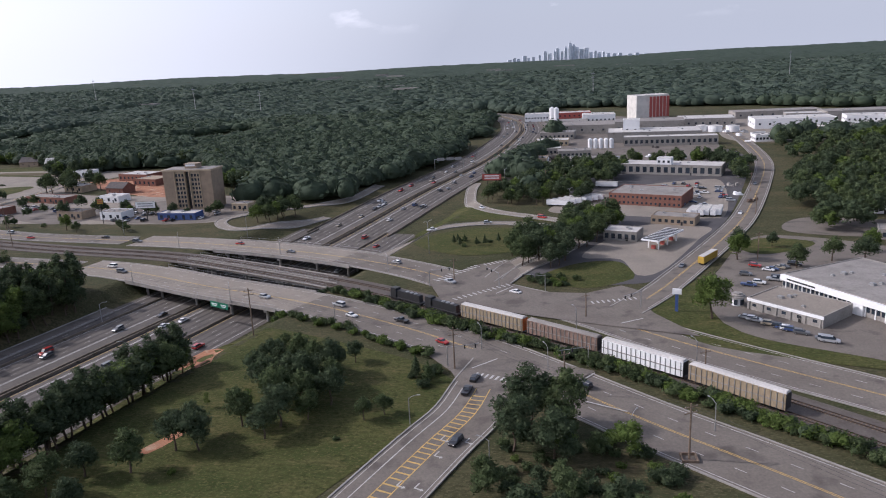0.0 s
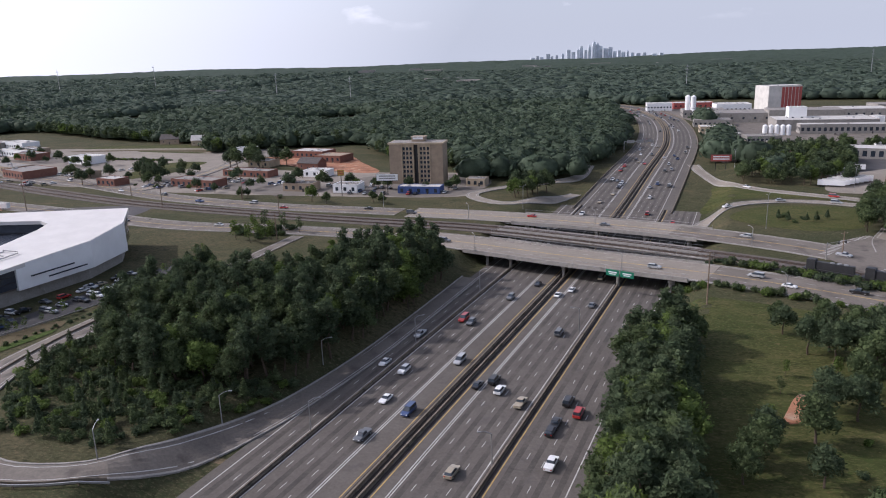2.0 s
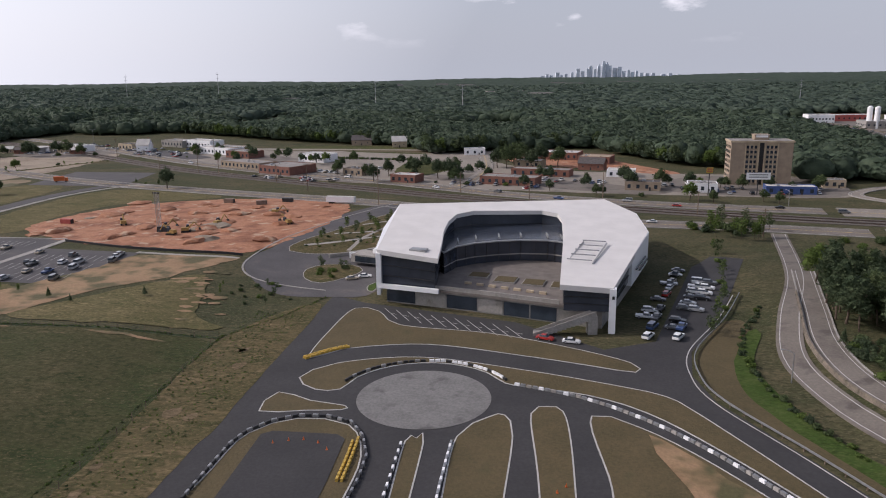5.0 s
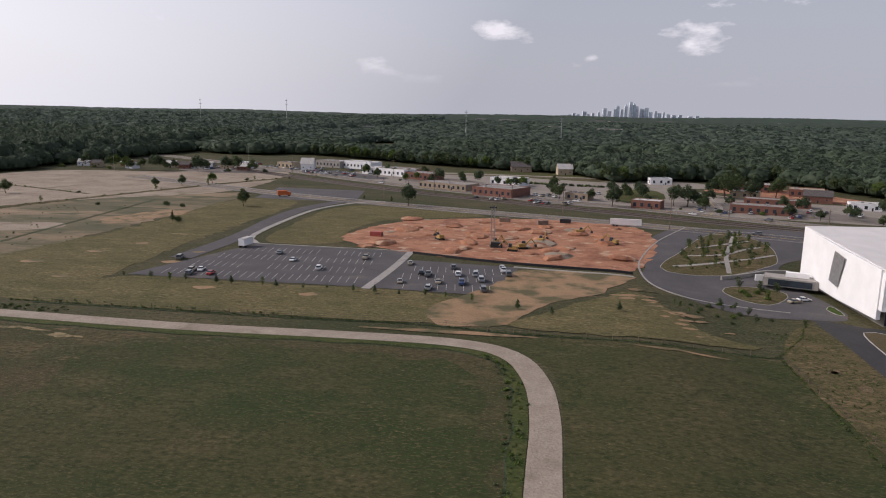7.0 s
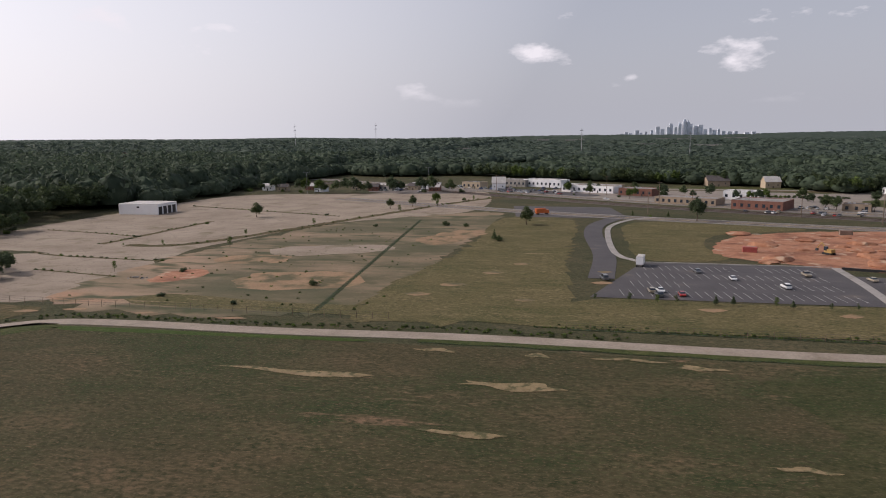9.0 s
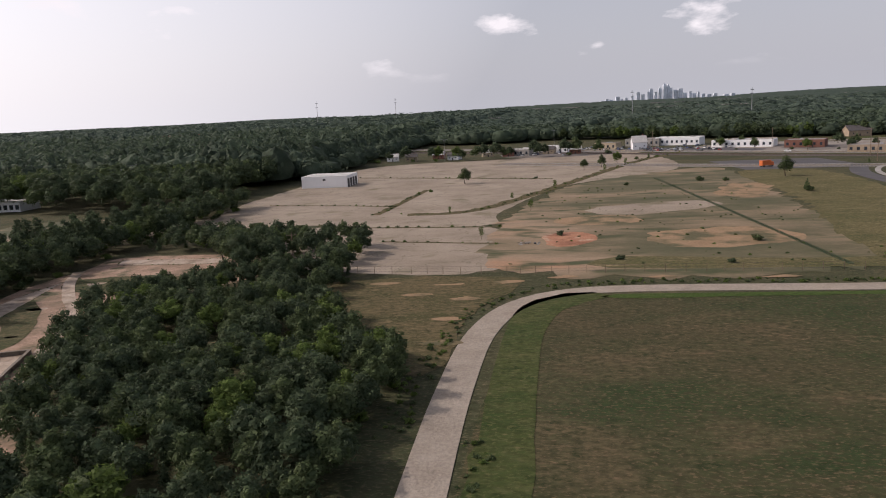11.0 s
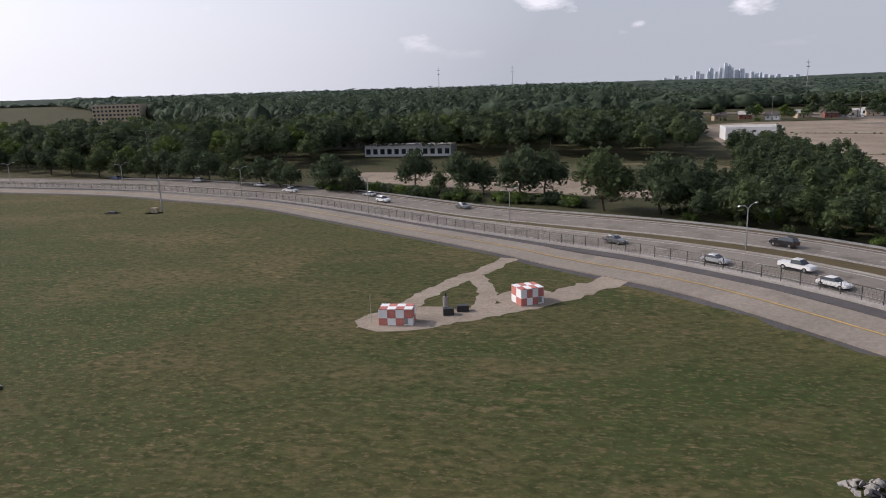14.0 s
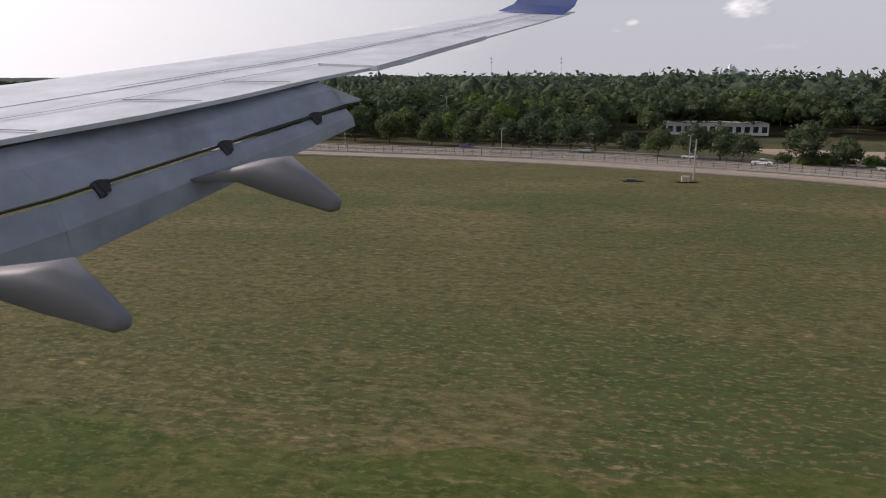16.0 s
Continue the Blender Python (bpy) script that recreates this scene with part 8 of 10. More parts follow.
for r0, a0, a1 in [(5.6, 150, 215), (5.2, 160, 220), (6.0, 140, 190), (4.8, 250, 320), (5.9, -20, 30)] + [(srg.uniform(4.3, 6.7), a_, a_ + srg.uniform(20, 70)) for a_ in [srg.choice((150, 175, 200, 230, 270, 310, -15, 15)) + srg.uniform(-15, 15) for _ in range(16)]]:
    aa = np.radians(np.linspace(a0, a1, 14))
    strip(ctr + r0 * np.stack([np.cos(aa), np.sin(aa)], 1), 0.035, -0.035, 0.068, 0.004, tm)
mark("tyre_marks", tm, "track", disc)


def tyre_wall(line, label, mats=("white", "dark")):
    """A low wall of separate blocks in two colours."""
    ob = thing("track_barrier", label, "barrier", at(0, 0, 0, 0))
    s = np.r_[0, np.cumsum(np.linalg.norm(np.diff(line, axis=0), axis=1))]
    me = [Geo().box(0, 0, 0, 0.62, 0.24, 0.3, top=0.9).mesh("block", m_) for m_ in mats]
    for i, a in enumerate(np.arange(0.3, s[-1], 0.72)):
        p = [np.array([np.interp(a + e, s, line[:, 0]), np.interp(a + e, s, line[:, 1])]) for e in (-0.1, 0.1)]
        b = part("block", me[i % len(me)], ob)
        b.matrix_local = Matrix.Translation((*p[0], float(gz(*p[0])) + 0.05)) @ Matrix.Rotation(math.atan2(*(p[1] - p[0])[::-1]), 4, "Z")
    return ob


tyre_wall(np.array([ctr + 10.3 * np.array((math.cos(a), math.sin(a))) for a in np.radians(np.linspace(160, 95, 14))]), "low dark barrier of blocks round the skid circle", ("dark", "dark", "steel"))
tyre_wall(np.array([ctr + 10.3 * np.array((math.cos(a), math.sin(a))) for a in np.radians(np.linspace(94, 30, 14))]), "low barrier of white blocks round the skid circle", ("white", "white", "white", "dark"))
tyre_wall(bend([(-181, 76.6), (-174, 73.9), (-167.8, 69.2), (-161.9, 62.2), (-154.8, 50.4), (-151.2, 42)]), "low barrier of pale blocks along the track", ("white", "steel", "concrete", "steel"))
tyre_wall(bend([(-208.3, 38), (-208.2, 56), (-207.4, 63), (-203.2, 66.8), (-197.4, 65.8), (-194.4, 59.4), (-194.4, 52)]), "low barrier of dark and white blocks round the pad", ("dark", "steel"))
tyre_wall(bend([(-191.4, 40), (-191.5, 55), (-191.6, 62)]), "low barrier of white blocks between two lanes", ("white", "dark"))
tyre_wall(bend([(-186.9, 40), (-187.0, 55), (-186.8, 63)]), "low barrier of pale blocks between two lanes", ("white", "steel"))
for line in (bend([(-207.3, 82.2), (-205, 84.8), (-202.6, 86.6)]), bend([(-195.6, 55), (-195.7, 59), (-195.9, 62.5)])):
    for off in (0, 0.45):
        tyre_wall(side(line, off), "row of yellow plastic barrier blocks on grass", ("yellow",))
for x, y in ((-204, 61), (-202.6, 61.6), (-201.2, 61.9), (-199.6, 61.4), (-198.4, 60.2), (-177, 55), (-176.2, 56)):
    ob = thing("traffic_cone", "small orange traffic cone on the asphalt", "cone", at(x, y), "traffic cones")
    Geo().box(0, 0, 0.09, 0.22, 0.22, 0.03).tube((0, 0, 0.1), (0, 0, 0.42), 0.09, 0.02, n=8).put("body", "orange", parent=ob)
pk = Geo()
for i in range(15):
    a = np.array((-202.6, 101.5)) + np.array((2.05, -0.72)) * i
    u = np.array((0.80, -0.60))
    for s_ in (0, 1):
        p = a + s_ * np.array((-0.2, -3.4)) * (1 - 0.02 * i)
        q = p + u * 2.2
        n_ = np.array([-u[1], u[0]]) * 0.05
        pk.quad(*[(*r, TRK + 0.035) for r in (p - n_, q - n_, q + n_, p + n_)])
ob = thing("bay_lines", "white painted parking bays in front of the white building", "markings", kind="structure", me=pk.mesh("bay_lines", "white_paint"))
for x, y, rz, sh, pt in ((-177.4, 91.6, -0.4, "sedan", "red"), (-174.0, 90.6, -0.2, "sedan", "white"), (-208.4, 120.0, 0.2, "sedan", "white"), (-210.3, 118.4, 0.4, "sedan", "tan")):
    vehicle(x, y, rz, "outside the white building", "cars outside the white building", sh, pt, z=TRK + 0.03)
for k in range(11):
    for dx, ok in ((0, 1), (4.2, k < 10), (5.7, k > 2)):
        if ok and crng.random() < 0.72:
            x, y = -164.0 + 1.05 * k * 1.0 + dx, 98.5 + 2.9 * k - dx * 0.35
            vehicle(x, y, -0.32 + (0 if dx else 0.1), "parked beside the white building", "cars beside the white building", z=TRK + 0.03)
# entrance drive and planted islands
patch("entrance_drive", [(-233, 126), (-231.5, 140), (-229, 163), (-221, 183), (-214, 188), (-190, 192), (-182, 186), (-186, 164), (-206, 142), (-204.5, 112), (-212, 108), (-222, 110)], "lot", 0.045,
      "grey asphalt entrance drive with planted islands", "drive")
for pts in ([(-228.7, 139.6), (-225.2, 136.3), (-216.8, 137.0), (-208.4, 142.7), (-204.3, 148.6), (-200.9, 168), (-205.4, 184), (-213.8, 175.2), (-223.2, 152.4)], [(-220.4, 124.3), (-218.8, 118.4), (-215.1, 115.8), (-211.5, 119.7), (-209.8, 124.4), (-212.6, 128), (-217.8, 128.1)]):
    island(pts, "scrub", "planted island with mulch and pale kerb", True, "concrete", 0.07)
island([(-206.6, 115.0), (-205.2, 117.2), (-204.9, 113.8), (-205.2, 111.6), (-206.2, 112.2)], "ditch_green", "small green island with a pale kerb", True, "concrete", 0.07)
for line in ([(-226, 141), (-218, 144), (-210, 149), (-203, 155)], [(-222, 150), (-214, 153), (-208, 160), (-203.6, 164)], [(-216, 138.4), (-214, 150), (-210, 164), (-206, 178)], [(-218, 160), (-211, 166), (-204, 172)]):
    thing("garden_path", "pale concrete path through the planted island", "path", kind="structure", me=strip(bend(line, 2), 0.45, -0.45, 0.12, 0.1).mesh("garden_path", "concrete"))
thing("kerb", "pale kerb along the entrance drive", "kerb", kind="structure", me=strip(bend([(-215.2, 190), (-225.3, 166.9), (-231.5, 146), (-233.1, 136.3), (-232.5, 124.5), (-228.2, 117.6), (-220.2, 113.6), (-213.1, 111.5)], 1.5), 0.16, -0.16, 0.13, 0.2).mesh("kerb", "concrete"))
thing("low_wall", "low grey curved wall beside the garage ramp", "wall", kind="structure", me=strip(bend([(-218.6, 133.4), (-214, 136.2), (-209, 139.2), (-204.8, 139.6)], 1.5), 0.18, -0.18, 0.75, 0.8).mesh("low_wall", "concrete"))
gar = thing("garage_ramp", "grey concrete garage ramp with white side walls", "ramp", at(-208, 128.5, -0.35, -0.4))
Geo().box(0, 0, 0, 9, 4, 1.5, top=0.97).put("wall", "concrete", parent=gar)
Geo().box(0, -2.02, 0.15, 7, 0.1, 1.1).put("opening", "glass", parent=gar)
Geo().box(-4.6, 0, 0.3, 2.6, 0.3, 1.1, 0.5).put("side_wall", "white", parent=gar)
Geo().box(1.0, 0.6, 1.5, 3.8, 1.1, 0.8).put("skylight", "white", parent=gar)

# car park bays and cars
bl = Geo()
for y0, x0, x1 in ((114, -318, -283), (121.5, -316, -283), (129, -314.5, -283), (136.5, -313, -283), (112.5, -276, -260), (119, -276, -259), (125.5, -275, -258)):
    for x in np.arange(x0, x1, 1.45):
        if noise.noise(Vector((x * 0.2, y0, 0))) > -0.35:
            bl.box(x, y0, 0.07, 0.07, 4.4, 0.006, 0.12)
mark("bay_lines", bl, "white_paint", car_park)
thing("walkway", "pale concrete walkway between two car parks", "path", kind="structure", me=strip(bend([(-278.6, 141), (-279, 125), (-280.2, 108.5)]), 0.75, -0.75, 0.10, 0.1).mesh("walkway", "concrete"))
thing("kerb", "pale kerb along the car park", "kerb", kind="structure", me=strip(np.array([(-313.5, 142.6), (-296, 142), (-279, 141.6)]), 0.25, -0.25, 0.14, 0.2).mesh("kerb", "concrete"))
thing("sidewalk", "pale concrete path beside the driveway", "path", kind="structure", me=strip(bend([(-313, 143), (-317.5, 152), (-318.5, 180), (-317, 200), (-310, 216), (-302, 221)], 3), 0.7, -0.7, 0.09, 0.1).mesh("sidewalk", "concrete"))
thing("silt_fence", "low dark silt fence round the building site", "fence", kind="structure", me=strip(bend([(-278, 139.5), (-262, 134.5), (-248, 132), (-235, 130.5)], 2), 0.06, -0.06, 0.5, 0.5).mesh("silt_fence", "dark"))
thing("site_path", "pale strip of concrete along the building site", "path", kind="structure", me=strip(bend([(-257, 131), (-247, 129.5), (-235, 128.5)], 2), 0.5, -0.5, 0.08, 0.1).mesh("site_path", "concrete"))
for x, y in ((-275.5, 114), (-273, 121), (-271.6, 120), (-268, 127), (-266.4, 121.4), (-263.3, 121.8), (-265, 115), (-261, 111), (-270, 110.4), (-258.6, 126), (-259, 128.3), (-257.6, 123.4),
             (-276.5, 129), (-309, 113), (-312, 115.5), (-313.4, 114.8), (-312.5, 112), (-320.5, 124), (-299, 127), (-292, 121), (-286, 132), (-304, 133), (-262, 118), (-269, 115)):
    vehicle(x, y, 1.57 + 0.12 + crng.uniform(-.1, .1), "in the car park", "cars in the car park", z=0.07)
trailer(-313.5, 138.5, 1.4, "white box trailer at the car park's edge", 3.4, group="trailers on the building site")
trailer(-230.5, 188, -0.1, "long white site office trailer", 8.0, group="trailers on the building site")


def digger(x, y, rz, label="yellow excavator standing on red clay"):
    """A tracked excavator: tracks, house, cab, boom, stick and bucket."""
    ob = thing("excavator", label, "excavator", at(x, y, rz), "building machines")
    for s in (-0.55, 0.55):
        Geo().box(0, s, 0, 2.2, 0.35, 0.5, top=0.85).put("track", "rubber", parent=ob)
    Geo().box(-0.2, 0, 0.5, 1.7, 1.3, 0.7, top=0.9).put("house", "machine_ochre", parent=ob)
    Geo().box(0.4, 0.35, 0.9, 0.7, 0.55, 0.8, top=0.85).put("cab", "glass", parent=ob)
    Geo().tube((0.5, -0.2, 0.9), (1.9, -0.2, 2.3), 0.16, 0.13, 6).put("boom", "machine_ochre", parent=ob)
    Geo().tube((1.9, -0.2, 2.3), (2.9, -0.2, 1.0), 0.12, 0.1, 6).put("stick", "machine_ochre", parent=ob)
    Geo().box(2.9, -0.2, 0.5, 0.5, 0.6, 0.5, top=0.7).put("bucket", "dark", parent=ob)
    return ob


for x, y, rz in ((-275, 157, 2.2), (-256, 150, 0.4), (-252, 158, 1.2), (-236, 160, 2.6), (-258, 147, 3.0), (-243, 172, 0.2), (-262, 152, 1.0)):
    digger(x, y, rz)
rig = thing("drill_rig", "tall grey lattice mast standing on the building site", "drilling rig", at(-262.5, 150.5))
g = Geo()
for a in ((-.35, -.35), (.35, -.35), (.35, .35), (-.35, .35)):
    g.tube((*a, 0), (*a, 9.0), 0.06, n=4)
for k in range(14):
    for a, b in (((-.35, -.35), (.35, -.35)), ((.35, -.35), (.35, .35)), ((.35, .35), (-.35, .35)), ((-.35, .35), (-.35, -.35))):
        g.tube((*a, k * 0.64), (*b, k * 0.64 + 0.6), 0.03, n=4)
g.put("mast", "steel", parent=rig)
Geo().box(0.9, 0, 0, 2.6, 1.5, 1.2, top=0.9).put("base", "dark", parent=rig)
Geo().box(0, 0, 8.6, 1.5, 0.3, 0.3).put("crown_block", "dark", parent=rig)
mrng = random.Random(6)
for k in range(46):
    x, y = mrng.uniform(-290, -232), mrng.uniform(140, 186)
    r = mrng.uniform(1.0, 3.6)
    bv, bf = blob(k + 50, 4, 11)
    me = bpy.data.meshes.new("earth_mound")
    me.from_pydata((bv * (r, r * mrng.uniform(0.6, 1), r * 0.28) + (0, 0, 0.04)).tolist(), [], bf)
    me.materials.append(M["clay" if k % 7 else "sandpad"])
    thing("earth_mound", "heap of loose red clay" if k % 7 else "heap of pale rubble", "heap", at(x, y, mrng.uniform(0, 3)), "heaps on the building site", me=me)
for k, (x, y) in enumerate(((-290, 158), (-262, 188), (-246, 190), (-252, 186))):
    ob = thing("container", "small site container on red clay", "container", at(x, y, mrng.uniform(-.4, .4)), "site containers")
    Geo().box(0, 0, 0, 2.8, 1.2, 1.15).put("box", ("red", "rusty_steel", "dark", "rusty_steel")[k % 4], parent=ob)
    Geo().box(1.42, 0, 0.08, 0.05, 1.0, 1.0).put("door", "dark", parent=ob)
ob = thing("box_truck", "orange and white box truck on a dark yard", "truck", at(-337.5, 226, 0.5))
Geo().box(-0.6, 0, 0.5, 3.2, 1.25, 1.5).put("box", "orange", parent=ob)
Geo().box(1.6, 0, 0.4, 1.1, 1.15, 1.1, top=0.85).put("cab", "orange", parent=ob)
Geo().box(1.75, 0, 0.95, 0.85, 1.05, 0.5, top=0.8).put("windscreen", "glass", parent=ob)
for sx in (-1.5, 1.5):
    for sy in (-0.55, 0.55):
        Geo().tube((sx, sy - 0.09, 0.27), (sx, sy + 0.09, 0.27), 0.27, n=10).put("wheel", "rubber", parent=ob)


# ---- train ----
def autorack(a, tint, roof, k):
    """A tall closed car carrier: body, ribs, roof, end doors and bogies."""
    l = side(RAIL, -1.7)
    s = np.r_[0, np.cumsum(np.linalg.norm(np.diff(l, axis=0), axis=1))]
    p = [np.array([np.interp(a + e, s, l[:, 0]), np.interp(a + e, s, l[:, 1])]) for e in (-6, 6)]
    m_ = (p[0] + p[1]) / 2
    ob = thing("railway_wagon", f"long {tint[1]} car-carrying railway wagon", "railway wagon", at(*m_, math.atan2(*(p[1] - p[0])[::-1]), 0.26), "goods train")
    Geo().box(0, 0, 0.45, 13.0, 1.5, 2.15).put("body", tint[0], parent=ob)
    Geo().box(0, 0, 2.6, 13.0, 1.4, 0.2, top=0.98, topy=0.55).put("roof", roof, parent=ob)
    me = Geo().box(0, 0, 0, 0.09, 0.06, 2.05).mesh("rib", "steel")
    for i in range(17):
        for sy in (-0.78, 0.78):
            part("rib", me, ob).location = (-6.2 + i * 0.775, sy, 0.5)
    for sy in (-0.775, 0.775):
        Geo().box(0, sy, 1.35, 12.9, 0.05, 0.12).put("rail_band", "concrete", parent=ob)
    for sx in (-1, 1):
        Geo().box(sx * 6.52, 0, 0.5, 0.08, 1.3, 2.0).put("end_door", "orange" if k == 0 else "dark", parent=ob)
        g2 = Geo().box(sx * 4.9, 0, 0.12, 1.6, 1.0, 0.35)
        for ax in (-0.5, 0.5):
            for sy in (-0.42, 0.42):
                g2.tube((sx * 4.9 + ax, sy - 0.06, 0.23), (sx * 4.9 + ax, sy + 0.06, 0.23), 0.23, n=10)
        g2.put("bogie", "dark", parent=ob)
    return ob


M["ochre"] = plain("ochre_wagon_paint", (0.30, 0.235, 0.155), 0.7)
M["rusty"] = plain("rusty_wagon_paint", (0.20, 0.135, 0.105), 0.8, vary=0.3)
RS = np.r_[0, np.cumsum(np.linalg.norm(np.diff(RAIL, axis=0), axis=1))]
s0 = float(np.interp(-10, RAIL[:, 0], RS))
for k, (tint, roof) in enumerate(((("ochre", "ochre yellow"), "pale_roof"), (("rusty", "rusty brown"), "grey_roof"), (("white", "dusty white"), "pale_roof"), (("ochre", "ochre"), "pale_roof"))):
    autorack(s0 + 6.5 + 13.9 * k, tint, roof, k)
l = side(RAIL, -1.7)
for k in range(2):
    p = [np.array([np.interp(s0 - 5 - 9.4 * k + e, RS, l[:, 0]), np.interp(s0 - 5 - 9.4 * k + e, RS, l[:, 1])]) for e in (-4, 4)]
    ob = thing("locomotive", "long black diesel locomotive", "locomotive", at(*((p[0] + p[1]) / 2), math.atan2(*(p[1] - p[0])[::-1]), 0.26), "goods train")
    Geo().box(0.6, 0, 0.6, 6.4, 0.95, 1.35, top=0.97).put("hood", "dark", parent=ob)
    Geo().box(-3.1, 0, 0.6, 1.5, 1.4, 1.7, top=0.92).put("cab", "dark", parent=ob)
    Geo().box(-3.1, 0, 1.65, 1.54, 1.2, 0.4).put("cab_window", "glass", parent=ob)
    Geo().box(0, 0, 0.42, 8.8, 1.45, 0.2).put("footplate", "dark", parent=ob)
    for sx in (-2.8, 2.8):
        Geo().box(sx, 0, 0.05, 2.4, 1.1, 0.4).put("bogie", "dark", parent=ob)
    for i in range(3):
        Geo().tube((0.2 + i * 1.1, 0, 1.95), (0.2 + i * 1.1, 0, 2.08), 0.36, n=10).put("fan_housing", "steel", parent=ob)


# ---- poles, lamps and signs ----
def pole(x, y, hgt, arms=1, label="tall grey timber utility pole with a cross-arm", group="utility poles", z=None, mat="timber"):
    ob = thing("utility_pole", label, "pole", at(x, y, 0.45, z), group)
    Geo().tube((0, 0, -0.1), (0, 0, hgt), 0.13, 0.085, 7).put("shaft", mat, parent=ob)
    for k in range(arms):
        Geo().box(0, 0, hgt - 0.5 - 0.7 * k, 1.7, 0.09, 0.09).put("cross_arm", mat, parent=ob)
        for s in (-0.75, 0, 0.75):
            Geo().tube((s, 0, hgt - 0.42 - 0.7 * k), (s, 0, hgt - 0.28 - 0.7 * k), 0.04, n=5).put("insulator", "concrete", parent=ob)
    return ob


def lamp(x, y, hgt, rz, heads=1, group="street lamps", z=None, label="slim grey street lamp with a curved arm"):
    ob = thing("street_lamp", label, "street lamp", at(x, y, rz, z), group)
    Geo().tube((0, 0, -0.05), (0, 0, hgt), 0.075, 0.05, 7).put("shaft", "steel", parent=ob)
    for s in ((1, -1) if heads == 2 else (1,)):
        Geo().tube((0, 0, hgt - 0.05), (s * 0.55, 0, hgt + 0.28), 0.04, 0.035, 5).tube((s * 0.55, 0, hgt + 0.28), (s * 1.15, 0, hgt + 0.36), 0.035, 0.03, 5).put("arm", "steel", parent=ob)
        Geo().box(s * 1.3, 0, hgt + 0.31, 0.42, 0.16, 0.09, top=0.8).put("lamp_head", "steel", parent=ob)
    return ob


PATHS = [(17.8, 72.8), (-10.5, 96.5), (-46.5, 110.5), (-97, 141), (-132, 152)]
for (x, y), hh in zip(PATHS, (6.8, 6.6, 8.5, 6.0, 6.0)):
    pole(x, y, hh, 2)
for x, y, hh in ((9.5, 84), (33, 60), (-3, 91)) and ((5, 88.5, 6.2), (34, 57, 6.5), (24, 93, 4.6), (10, 118, 4.4), (-15, 141, 4.5), (-140, 176, 6), (-180, 190, 6), (-219.7, 186, 9.5), (-246.3, 209, 8.5), (-160, 200, 8),
                 (-305, 232, 7), (-316, 300, 8), (-361, 300, 8.5), (-290, 245, 6), (-262, 226, 6), (-200, 208, 6), (48, 152, 6), (60, 195, 6), (68, 228, 6), (20, 186, 7), (6, 240, 7), (-441, 110, 3.4), (-300, 250, 9)):
    pole(x, y, hh, 1)
for i, (x, y) in enumerate(((-131, 60.8), (-117.5, 59.3), (-109.2, 70.5), (-102.6, 89), (-150, 80), (-14.5, 80), (-4, 70), (12, 76))):
    lamp(x, y, 3.6, (2.2, 1.7, 0.4, 0.3, 3.0, 0.2, 2.8, 1.0)[i])
for i, (x, y) in enumerate(((-99.1, 72), (-91.3, 100), (-106, 50), (-83.5, 125), (-77.5, 66), (-66.5, 105))):
    lamp(x, y, 3.9, (0.3 if i < 4 else 3.4), z=-2.95, group="freeway lamps")
for d in range(8):
    p = side(NEAR_ROAD, -5.9)[np.argmin(abs(NEAR_ROAD[:, 0] - (-92 + 9 * d)))]
    if d in (1, 4, 7):
        lamp(*p, 3.4, 2.0, group="bridge lamps", z=0.05)
for x, y in ((-7, 104), (3, 96), (22, 79), (8, 112), (24, 98), (-60, 164), (-30, 147), (-90, 172), (-115, 189)):
    lamp(x, y, 3.6, 2.0, group="street lamps", z=0.05)
for x, y, hh in ((-23, 162, 7.5), (-77, 186, 6), (12, 205, 6.5), (-8, 250, 6), (-42, 110, 0.1)):
    if hh > 1:
        lamp(x, y, hh, 1.0, 2, "tall ramp lamps", label="tall lamp mast beside the ramps")
CR = CURVED_ROAD
first_lamp = int(np.argmin(np.linalg.norm(CR - (-498.5, 68.9), axis=1)))
for i in range(first_lamp % 9, len(CR) - 4, 9):
    p = side(CR, 0.0)[i]
    t_ = CR[i + 1] - CR[i]
    lamp(*p, 3.9, math.atan2(*t_[::-1]) + 1.57, 2, "median lamps", label="double-armed grey lamp on the grass median")
for x, y, hh in ((-614, 157, 8.5), (-526.7, 240, 9), (-559, 292, 10), (-521.7, 193, 9), (-533.6, 215, 9), (-500, 260, 10), (-472.8, 76, 4.4), (-470, 66, 4.0), (-590, 240, 9), (-640, 250, 9), (-445, 300, 9), (-400, 345, 9)):
    lamp(x, y, hh, 0.6, 2, "high masts", label="high floodlight mast rising from the trees")


def wires(a, b, za, zb, label="sagging black power lines"):
    ob = thing("power_lines", label, "cable", None, "power lines")
    for off in (-0.75, 0.0, 0.75):
        g = Geo()
        pts = []
        for i in range(13):
            u = i / 12
            pts.append((a[0] + (b[0] - a[0]) * u + off * 0.5, a[1] + (b[1] - a[1]) * u + off * 0.8, za + (zb - za) * u - 1.1 * 4 * u * (1 - u)))
        for p, q in zip(pts[:-1], pts[1:]):
            g.tube(p, q, 0.014, n=3, cap=False)
        g.put("wire", "dark", parent=ob)


wires((-46.5, 110.5), (-10.5, 96.5), 8.0, 6.1)
wires((-10.5, 96.5), (17.8, 72.8), 6.1, 6.3)
wires((17.8, 72.8), (60, 30), 6.3, 6.3)
wires((-97, 141), (-46.5, 110.5), 5.5, 8.0)
crib = thing("pole_footing", "square timber footing round a pole", "footing", at(17.8, 72.8))
for s in (-1, 1):
    Geo().box(0, s * 0.8, 0, 1.8, 0.16, 0.4).put("beam", "timber", parent=crib)
    Geo().box(s * 0.8, 0, 0, 0.16, 1.5, 0.4).put("beam", "timber", parent=crib)


